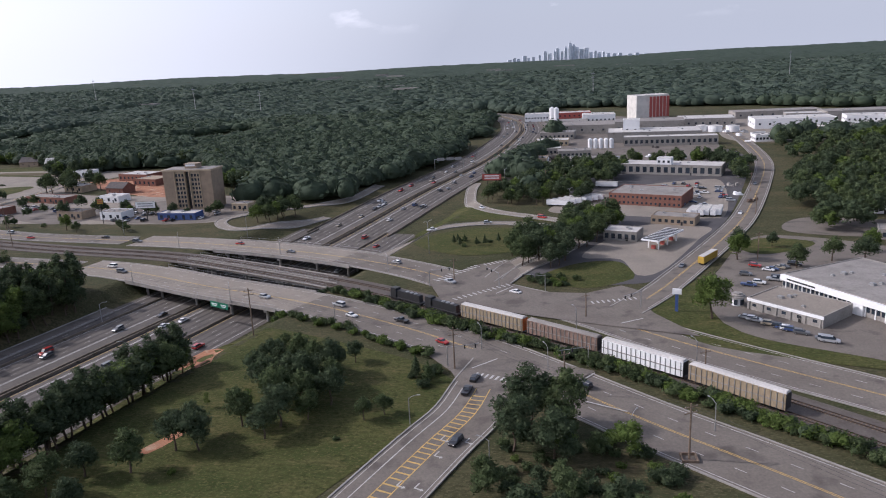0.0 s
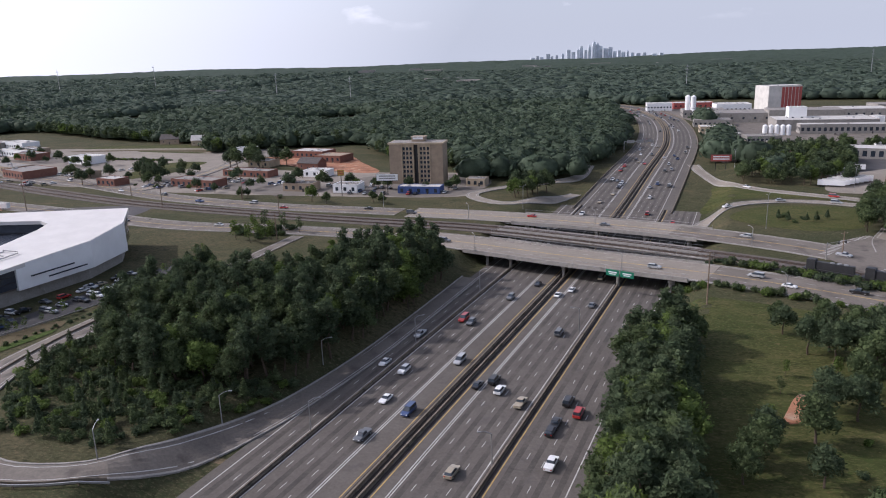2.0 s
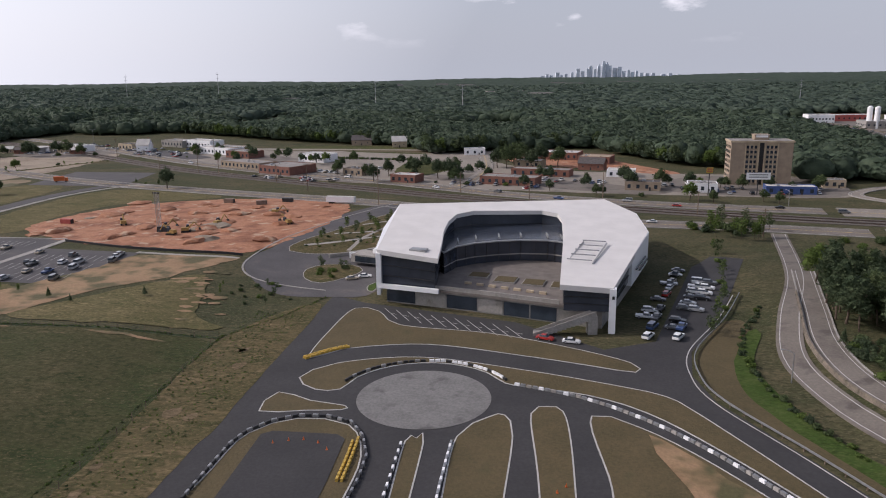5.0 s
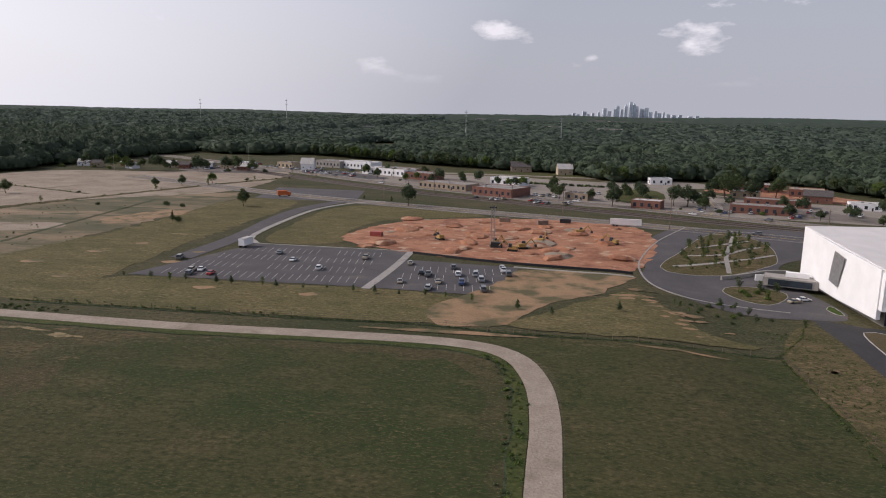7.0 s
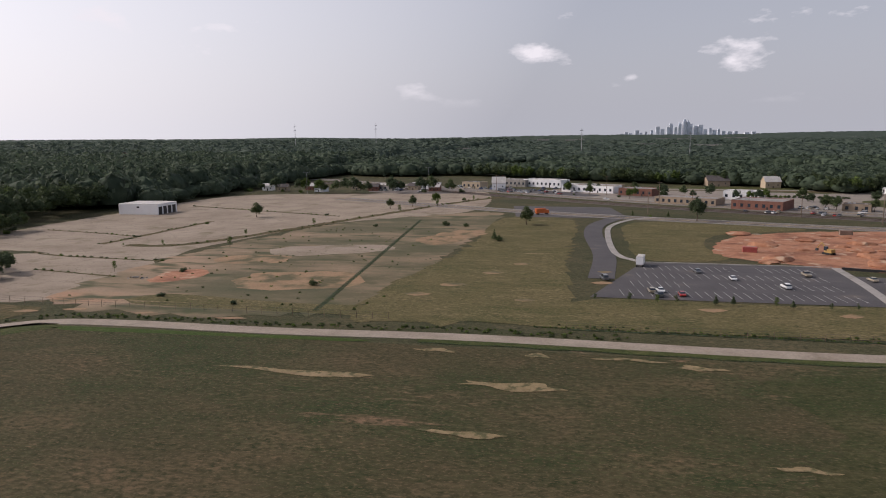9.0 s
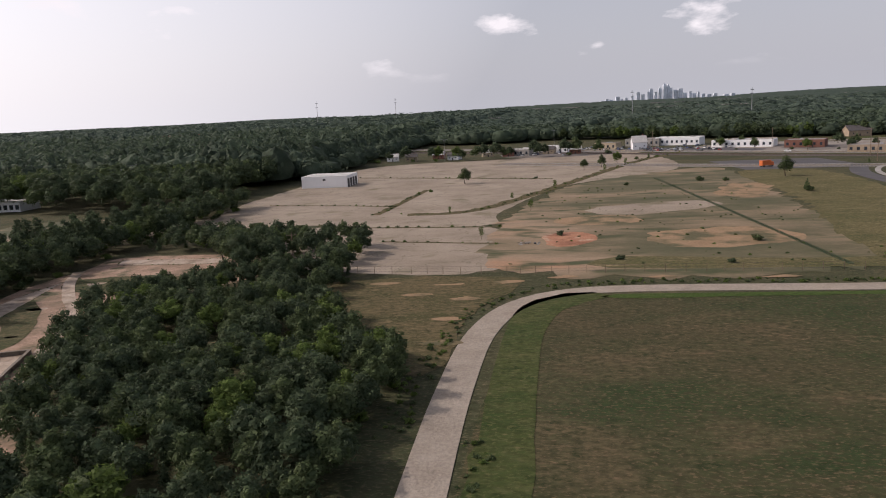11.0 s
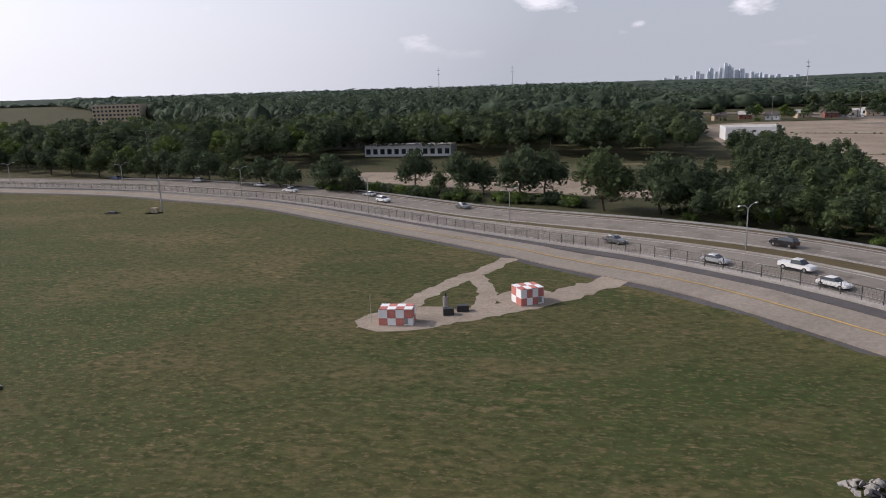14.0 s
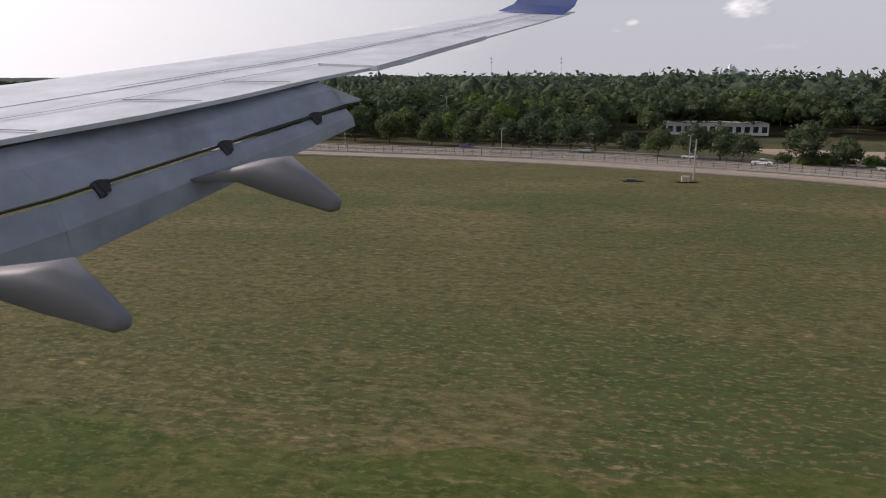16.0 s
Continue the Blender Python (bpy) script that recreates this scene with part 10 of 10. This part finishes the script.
slab([(-461.7, 53.6), (-460.1, 56.5), (-450.4, 60.4), (-445.9, 48.8), (-447.1, 46.9), (-451.1, 46.9), (-455.3, 48.2), (-460.9, 51.8)], "works_floor")
JOINTS = Thicket()
for pts, mat in (([(-457.5, 44.7), (-455.3, 45.2), (-452.4, 38.6), (-454.9, 38.5)], "works_floor"), ([(-454.8, 38.3), (-452.3, 38.4), (-450.8, 34.7), (-453.2, 34.5)], "pink_slab"), ([(-455.0, 45.2), (-453.9, 45.0), (-450.4, 36.6), (-451.7, 36.6)], "dirt"),
                 ([(-462.9, 39.8), (-458.9, 42.4), (-457.2, 38.8), (-461.6, 37.0)], "pink_slab"), ([(-461.5, 36.8), (-457.1, 38.6), (-455.0, 34.4), (-460.3, 34.0)], "pink_slab"), ([(-468.0, 54.6), (-465.2, 53.0), (-459.4, 44.2), (-461.2, 43.9), (-465, 48)], "works_floor"),
                 ([(-453.4, 45.8), (-450.8, 45.2), (-449.4, 42.4), (-451.6, 42.2)], "works_floor"), ([(-450.6, 45.0), (-449.0, 44.0), (-445.6, 37.6), (-443.5, 35.0), (-447.1, 35.0), (-449.2, 40.0)], "works_floor"),
                 ([(-448.2, 43.5), (-445.2, 44.0), (-443.8, 42.2), (-446.4, 40.4)], "pink_slab"), ([(-446.2, 40.2), (-443.6, 42.0), (-441.6, 37.6), (-442.4, 35.4)], "pink_slab"), ([(-443.0, 42.8), (-441.2, 42.6), (-438.4, 36.2), (-440.8, 35.8)], "dirt"),
                 ([(-460.8, 51.4), (-455.2, 47.8), (-451.0, 46.6), (-452.6, 46.0), (-457.6, 46.2), (-460.6, 49.4)], "works_floor"), ([(-447.0, 46.6), (-442.8, 47.0), (-440.6, 43.2), (-445.2, 44.2)], "works_floor"),
                 ([(-469, 106.6), (-450.4, 106.5), (-450.2, 102.6), (-467.6, 102.6)], "works_floor"), ([(-468.6, 74), (-469.4, 83.7), (-468.8, 91), (-463.3, 70.6), (-465.5, 70.4)], "works_floor"), ([(-447.1, 56.0), (-446.3, 56.2), (-442.6, 47.8), (-443.4, 47.4)], "lot"),
                 ([(-457.8, 34.0), (-455.0, 34.2), (-452, 22), (-456, 21)], "works_floor"), ([(-454.4, 34.2), (-447.6, 34.6), (-444, 22), (-451, 21)], "dirt"), ([(-446.8, 34.4), (-438.6, 35.4), (-434, 23), (-443, 22)], "pink_slab")):
    slab(pts, mat)
    o_ = np.array(pts + pts[:1], float)
    for a, b in zip(o_[:-1], o_[1:]):
        for u in np.arange(0, 1, 0.45 / np.linalg.norm(b - a)):
            p = a + (b - a) * u
            if rr.random() < 0.55:
                JOINTS.grow("tuft", p[0] + rr.uniform(-0.08, 0.08), p[1] + rr.uniform(-0.08, 0.08), rr.uniform(0.06, 0.2))
JOINTS.put("weeds", "tufts of weeds in the joints between broken slabs")
LANE = bend([(-471, 98), (-467.5, 91), (-461.5, 82.5), (-456.2, 75.9), (-449.8, 62.8), (-445.6, 54.2), (-441.6, 47.7), (-439.3, 42.9), (-437.0, 38.7), (-435.4, 35.4), (-429.6, 22)], 2)
thing("works_lane", "pale cracked concrete lane past the ruins", "path", kind="structure", me=strip(LANE, 0.8, -0.8, 0.12, 0.14).mesh("works_lane", "works_floor"))


def wall_run(pts, hgt, label, thick=0.22):
    """A low broken retaining wall along a line."""
    g_ = Geo()
    line = bend(pts, 1.6)
    strip(line, thick / 2, -thick / 2, hgt, hgt, g_)
    strip(line, thick / 2 + 0.05, -thick / 2 - 0.05, hgt + 0.06, 0.08, g_)
    return thing("retaining_wall", label, "wall", kind="structure", me=g_.mesh("retaining_wall", "old_wall"))


wall_run([(-460.2, 56.8), (-456.6, 58.5), (-450.2, 61.0)], 0.42, "low grey retaining wall at the edge of the ruins")
wall_run([(-450.1, 61.0), (-448.3, 56.3), (-446.4, 51.4), (-445.4, 48.2)], 0.45, "grey retaining wall along the lane")
wall_run([(-450.9, 55.0), (-448.6, 52.8), (-446.6, 50.6)], 0.5, "short broken wall inside the ruins")
wall_run([(-446.4, 50.6), (-445.8, 48.2), (-445.3, 48.2)], 0.9, "tall end of a broken wall by the ramp")
wall_run([(-448.1, 44.8), (-446.8, 45.6), (-445.6, 46.2), (-445.2, 44.9)], 0.4, "low broken wall by the ramp")
for line, n in ((((-450.5, 55.4), (-446.5, 51.4)), 8), (((-452.1, 53.9), (-448.0, 49.2)), 8), (((-454.6, 49.2), (-453.1, 48.3)), 4), (((-445.4, 44.2), (-441.2, 36.3)), 11)):
    for k in range(n):
        p = np.array(line[0]) + (np.array(line[1]) - np.array(line[0])) * k / (n - 1)
        ob = thing("rusty_post", "short rusty iron post in broken concrete", "post", at(*p, rr.uniform(0, 3)), "rusty posts in the ruins")
        Geo().box(0, 0, 0, 0.09, 0.09, rr.uniform(0.55, 0.95), top=0.9).put("shaft", "rail", parent=ob)
ob = thing("concrete_block", "broken concrete block house in the ruins", "ruin", at(-451.6, 54.6, 0.6))
Geo().box(0, 0, 0, 1.0, 0.8, 0.55).box(0.1, 0.1, 0.55, 1.2, 1.0, 0.12).put("block", "concrete", parent=ob)
patch("bare_ground", [(-470.6, 100.6), (-452, 101), (-440.8, 96), (-441.9, 89), (-453, 84), (-461, 88), (-466, 93.5)], "mixed", 0.04, "weedy ground behind the ruins", "soil", ragged=0.8)
patch("bare_ground", [(-466.4, 75.9), (-460.4, 76.5), (-456, 70), (-452.6, 64), (-453.3, 60.7), (-459.9, 59.1), (-463.7, 67.4)], "pink_slab", 0.04, "bare pinkish soil inside the ruins", "soil", ragged=0.8)
for x, y, s_ in ((-450.4, 104.5, .8), (-447.6, 101.6, 1.0), (-445.0, 98.6, 1.1), (-442.6, 95.4, 1.05), (-440.8, 99.4, 1.1), (-443.4, 103.2, 1.0), (-438.6, 95.8, .9), (-441.0, 91.8, .8)):
    plant("round", x, y, s_, "behind the ruins", "trees behind the ruins")
patch("weedy_ground", [(-470.9, 97.6), (-467.2, 93.2), (-459.9, 95), (-450, 93.6), (-447, 89), (-452.0, 84.6), (-461.5, 84.9), (-467.3, 88.9)], "weeds_green", 0.055, "rough green weeds over broken ground", "weeds", ragged=1.0)
patch("weedy_ground", [(-469.0, 83.9), (-463.9, 79.8), (-458.6, 73.6), (-454.6, 65.6), (-453.8, 61.4), (-457.5, 60.0), (-459.4, 68.0), (-464, 73), (-467.1, 76.5)], "weeds_green", 0.055, "rough green weeds beside the lane", "weeds", ragged=1.0)
for x, y, r in ((-457, 91, 1.6), (-463, 90.4, 1.2), (-453.4, 88.4, 1.0), (-462, 77.2, 0.9), (-456.6, 66, 0.8), (-459.6, 64, 1.6), (-461.6, 66.6, 1.4), (-463.6, 70.4, 1.0)):
    patch("bare_ground", [(x - 1.4 * r, y), (x, y - 0.8 * r), (x + 1.3 * r, y + 0.2), (x + 0.2, y + 0.8 * r)], "works_floor", 0.075, "broken pale rubble showing through weeds", "soil", ragged=0.9)
patch("sand_yard", [(-556, 143), (-534, 141), (-504, 139), (-487, 146), (-474, 150), (-482, 120), (-490, 108), (-512, 112), (-534, 121), (-552, 130)], "sandpad", 0.036, "pale bare yard behind the roadside trees", "yard", ragged=1.5)
block("storage_shed", "white metal storage shed with open bays", "shed", -468.5, 217, 14.5, 11, 3.5, -0.02, "white", "pale_roof", 0, 0, units=0, door=False, parapet=0.1)
sh = bpy.data.objects["storage_shed"]
for k in range(4):
    Geo().box(7.27, -4.1 + k * 2.6, 0, 0.08, 1.8, 2.6).put("bay_opening", "dark", parent=sh)
Geo().box(0, -5.53, 2.2, 0.9, 0.05, 0.5).put("sign_plate", "dark", parent=sh)
lb_ = block("depot", "long white depot with dark loading bays", "warehouse", -556, 181.5, 22, 8, 2.5, 0.0, "white", "pale_roof", 1, 12, (1.1, 1.3), 2, door=False)
block("depot", "low grey depot roof seen over trees", "warehouse", -590, 205, 26, 10, 2.6, 0.05, "concrete", "pale_roof", 1, 10, (1.1, 1.2), 2, door=False)
block("office_block", "distant pale office block with rows of windows", "office", -806, 420, 30, 14, 12, 0.2, "beige", "grey_roof", 5, 12, (1.4, 1.2), 2, door=False)
block("terminal", "distant low glass-fronted building", "office", -780, 480, 60, 14, 7, 0.1, "concrete", "pale_roof", 2, 22, (1.8, 1.8), 3, door=False)
block("office_block", "distant red-brown office block", "office", -700, 560, 34, 12, 12, 0.1, "brick", "grey_roof", 4, 12, (1.4, 1.4), 2, door=False)
for x, y, h_ in ((-700, 900, 40), (-620, 1000, 42), (-330, 700, 30), (-240, 640, 26), (300, 900, 34), (60, 700, 26)):
    ob = thing("radio_mast", "thin distant radio mast above the woods", "mast", at(x, y, 0.3), "radio masts")
    Geo().tube((0, 0, 0), (0, 0, h_), 0.5, 0.15, n=5).put("shaft", "steel", parent=ob)
    for k in (0.8, 0.92):
        Geo().box(0, 0, h_ * k, 3.0, 0.4, 0.6).put("antenna_arm", "steel", parent=ob)
for k in range(16):
    x, y = rr.uniform(-900, 700), rr.uniform(800, 2400)
    block("distant_hall", "pale roof of a distant hall among trees", "warehouse", x, y, rr.uniform(24, 70), rr.uniform(10, 20), 8.6, rr.uniform(-.3, .3), "concrete", "grey_roof", 0, 0, units=0, door=False, group="distant halls")
for k in range(9):
    x = -470 + k * 9.8
    gable("house", "small house among roadside trees", x + rr.uniform(-2, 2), 318 - 0.1 * k + rr.uniform(-8, 8), 5, 4, 2, 1.2, rr.uniform(-.4, .4), ("white", "beige", "brick")[k % 3], ("pale_roof", "dark_roof")[k % 2], "houses among the trees")

# ---- aircraft wing ----
# The wing of the aircraft that carries the camera, where it stands at the end of the flight.
EYE = ROWS[-1][1:4]
wing = thing("aircraft_wing", "grey aircraft wing with lowered flaps and blue winglet", "aircraft wing", Matrix.Translation(EYE))
M["wing_skin"] = shade("grey_wing_skin", [(0.3, (0.46, 0.48, 0.52)), (0.7, (0.55, 0.57, 0.61))], 0.8, 8, rough=0.38, metal=0.25, spec=0.5, second=((0.34, 0.35, 0.38), 0.5, 0.6, 0.8))
M["flap_skin"] = shade("scuffed_flap_skin", [(0.3, (0.26, 0.285, 0.33)), (0.7, (0.34, 0.365, 0.41))], 0.5, 9, rough=0.5, metal=0.15, second=((0.17, 0.185, 0.21), 0.3, 0.58, 0.8))
M["fairing_skin"] = plain("grey_fairing_paint", (0.17, 0.17, 0.18), 0.55, vary=0.08)
M["navy"] = plain("navy_blue_paint", (0.035, 0.055, 0.16), 0.3, vary=0.1, coat=0.4)


def plate(name, top_pts, thick, mat, parent=None, label="", down=(0, 0, -1)):
    """A closed panel: an outline of points and its copy a little below."""
    n = len(top_pts)
    d = Vector(down) * thick
    vs = [Vector(p) for p in top_pts] + [Vector(p) + d for p in top_pts]
    return Geo().add(vs, [tuple(range(n)), tuple(range(2 * n - 1, n - 1, -1))] + [(i, n + i, n + (i + 1) % n, (i + 1) % n) for i in range(n)]).put(name, mat, parent=parent or wing, label=label)


def wp(x, y, dz=0.0):
    """A place on the wing's upper surface."""
    return (x, y, -0.55 + 0.155 * y + dz)


lead = lambda y: float(np.interp(y, (1.0, 3.32, 4.03, 4.94, 6.11, 7.51, 8.09), (-4.45, -2.977, -2.548, -2.107, -1.593, -1.14, -0.953)))
trail = lambda y: float(np.interp(y, (1.0, 2.21, 2.64, 3.085, 3.62, 4.19, 5.53, 7.35, 8.0), (-2.72, -2.012, -1.75, -1.543, -1.352, -1.06, -0.753, -0.282, -0.16)))
ys_ = [1.0, 1.6, 2.2, 2.65, 3.1, 3.6, 4.2, 4.9, 5.6, 6.3, 7.0, 7.6, 8.0]
g = Geo()
sec = []
for y in ys_:
    a, b = lead(y), trail(y)
    c = b - a
    sec.append([wp(a + c * u, y, t_ * c) for u, t_ in ((0, -0.03), (0.02, 0.004), (0.15, 0.012), (0.45, 0.012), (0.8, 0.004), (1.0, 0.0), (1.0, -0.012), (0.6, -0.06), (0.25, -0.09), (0.03, -0.06))])
n_ = len(sec[0])
g.add([p for s in sec for p in s], [(i * n_ + j, i * n_ + (j + 1) % n_, (i + 1) * n_ + (j + 1) % n_, (i + 1) * n_ + j) for i in range(len(sec) - 1) for j in range(n_)] + [tuple(range(n_))[::-1], tuple(range((len(sec) - 1) * n_, len(sec) * n_))])
g.put("main_panel", "wing_skin", parent=wing, smooth=False)
for u in (0.52, 0.57, 0.76):
    sg = Geo()
    for a, b in zip(ys_[:-1], ys_[1:]):
        p, q = wp(lead(a) + (trail(a) - lead(a)) * u, a, 0.016), wp(lead(b) + (trail(b) - lead(b)) * u, b, 0.016)
        sg.quad(p, q, (q[0] + 0.012, q[1], q[2]), (p[0] + 0.012, p[1], p[2]))
    sg.put("panel_seam", "dark", parent=wing)
for y in (2.3, 2.9, 3.4, 4.3, 5.2):
    x0, x1 = lead(y) + (trail(y) - lead(y)) * 0.77, trail(y)
    Geo().quad(wp(x0, y, 0.014), wp(x1, y + 0.02, 0.008), wp(x1, y + 0.035, 0.008), wp(x0, y + 0.015, 0.014)).put("panel_seam", "dark", parent=wing)
# aileron outline, flaps in two rows and their tracks
plate("aileron", [wp(trail(4.0) - 0.34, 4.0, 0.02), wp(trail(4.0) + 0.02, 3.95, 0.012), wp(trail(5.5) + 0.01, 5.5, 0.012), wp(trail(5.5) - 0.26, 5.5, 0.02)], 0.03, "wing_skin")
def foil(name, front, back, thick, tip=None, label=""):
    """A flap between a front and a rear edge, swept from rib to rib."""
    g_ = Geo()
    for a, b, c, d in zip(front[:-1], front[1:], back[1:], back[:-1]):
        a, b, c, d = (Vector(p) for p in (a, b, c, d))
        nrm = (b - a).cross(d - a).normalized() * thick
        nrm = nrm if nrm.z < 0 else -nrm
        m, m2 = (a + d) / 2 - nrm * 0.35, (b + c) / 2 - nrm * 0.35
        g_.add([a, b, m2, m, c, d, a + nrm, b + nrm, c, d], [(0, 3, 2, 1), (3, 5, 4, 2), (6, 7, 8, 9), (0, 1, 7, 6)])
    if tip:
        a, d, e = Vector(front[-1]), Vector(back[-1]), Vector(tip)
        g_.add([a, d, e, a + nrm, d, e + nrm * 0.2], [(0, 1, 2), (3, 5, 4), (0, 2, 5, 3)])
    return g_.put(name, "flap_skin", parent=wing, label=label)


flap = [(-2.70, 1.0, -0.43), (-2.06, 2.21, -0.235), (-1.37, 3.62, -0.005)]
slot = [(-2.52, 1.0, -0.62), (-1.844, 2.22, -0.407), (-1.225, 3.62, -0.125)]
tail_ = [(-2.40, 1.0, -0.97), (-1.783, 2.22, -0.631), (-1.165, 3.62, -0.232)]
foil("fore_flap", flap, slot, 0.06, (-1.13, 3.64, -0.10), "blue-grey scuffed flap")
foil("aft_flap", [(x + 0.012, y, z - 0.02) for x, y, z in slot], tail_, 0.05, None, "blue-grey scuffed flap")
gap_ = Geo()
for a, b in zip(slot[:-1], slot[1:]):
    gap_.tube((a[0] + 0.01, a[1], a[2] - 0.006), (b[0] + 0.01, b[1], b[2] - 0.006), 0.006, n=5)
gap_.put("flap_gap", "dark", parent=wing)
gap_ = Geo()
for a, b in zip(flap[:-1], flap[1:]):
    gap_.tube((a[0] + 0.004, a[1], a[2] - 0.004), (b[0] + 0.004, b[1], b[2] - 0.004), 0.013, n=5)
gap_.put("flap_gap", "dark", parent=wing)
for u in (0.12, 0.5, 0.86):
    p = np.array(slot[1]) + (np.array(slot[2]) - np.array(slot[1])) * u
    Geo().box(p[0] + 0.015, p[1], p[2] - 0.035, 0.05, 0.05, 0.045, 0.4, top=0.7).tube((p[0] - 0.01, p[1] - 0.02, p[2]), (p[0] + 0.03, p[1] - 0.02, p[2] - 0.05), 0.016, n=7).put("hinge_cover", "dark", parent=wing)
for y, out in ((2.75, [(-1.60, -0.40), (-1.273, -0.314), (-1.17, -0.300), (-1.058, -0.384), (-0.962, -0.460), (-0.950, -0.480), (-0.960, -0.512), (-0.991, -0.523), (-1.208, -0.462), (-1.402, -0.398)]),
               (1.75, [(-1.90, -0.57), (-1.541, -0.517), (-1.428, -0.495), (-1.331, -0.581), (-1.258, -0.648), (-1.246, -0.668), (-1.254, -0.694), (-1.282, -0.703), (-1.486, -0.653), (-1.739, -0.578)])):
    c_ = np.mean(out, 0)
    vs = []
    for dy, k in ((-0.075, 0.82), (-0.05, 0.97), (0.0, 1.0), (0.05, 0.97), (0.075, 0.82)):
        vs += [(c_[0] + (p[0] - c_[0]) * k, y + dy * min(1.0, 0.35 + 1.4 * (-0.9 - p[0] + (0 if y > 2 else -0.3))), c_[1] + (p[1] - c_[1]) * k) for p in out]
    n_ = len(out)
    Geo().add(vs, [tuple(range(n_)), tuple(range(5 * n_ - 1, 4 * n_ - 1, -1))] + [(r * n_ + i, (r + 1) * n_ + i, (r + 1) * n_ + (i + 1) % n_, r * n_ + (i + 1) % n_) for r in range(4) for i in range(n_)]).put(
        "flap_track_fairing", "fairing_skin", parent=wing, smooth=True)
wl3 = [[(-0.953, 7.9, 0.70), (-0.282, 7.5, 0.60)], [(-0.80, 8.02, 0.78), (-0.16, 7.75, 0.72)], [(-0.62, 8.12, 1.0), (-0.06, 7.95, 0.98)], [(-0.40, 8.3, 1.7), (0.02, 8.2, 1.68)], [(-0.22, 8.42, 2.2), (0.08, 8.36, 2.18)]]
g = Geo()
for (a, b), (c_, d_) in zip(wl3[:-1], wl3[1:]):
    m1, m2 = [(p + q) / 2 for p, q in zip(a, b)], [(p + q) / 2 for p, q in zip(c_, d_)]
    m1[1] += 0.035
    m2[1] += 0.03
    g.quad(a, b, d_, c_)
    g.quad(tuple(m1), a, c_, tuple(m2))
    g.quad(b, tuple(m1), tuple(m2), d_)
g.put("winglet", "navy", parent=wing, label="navy blue upturned winglet")
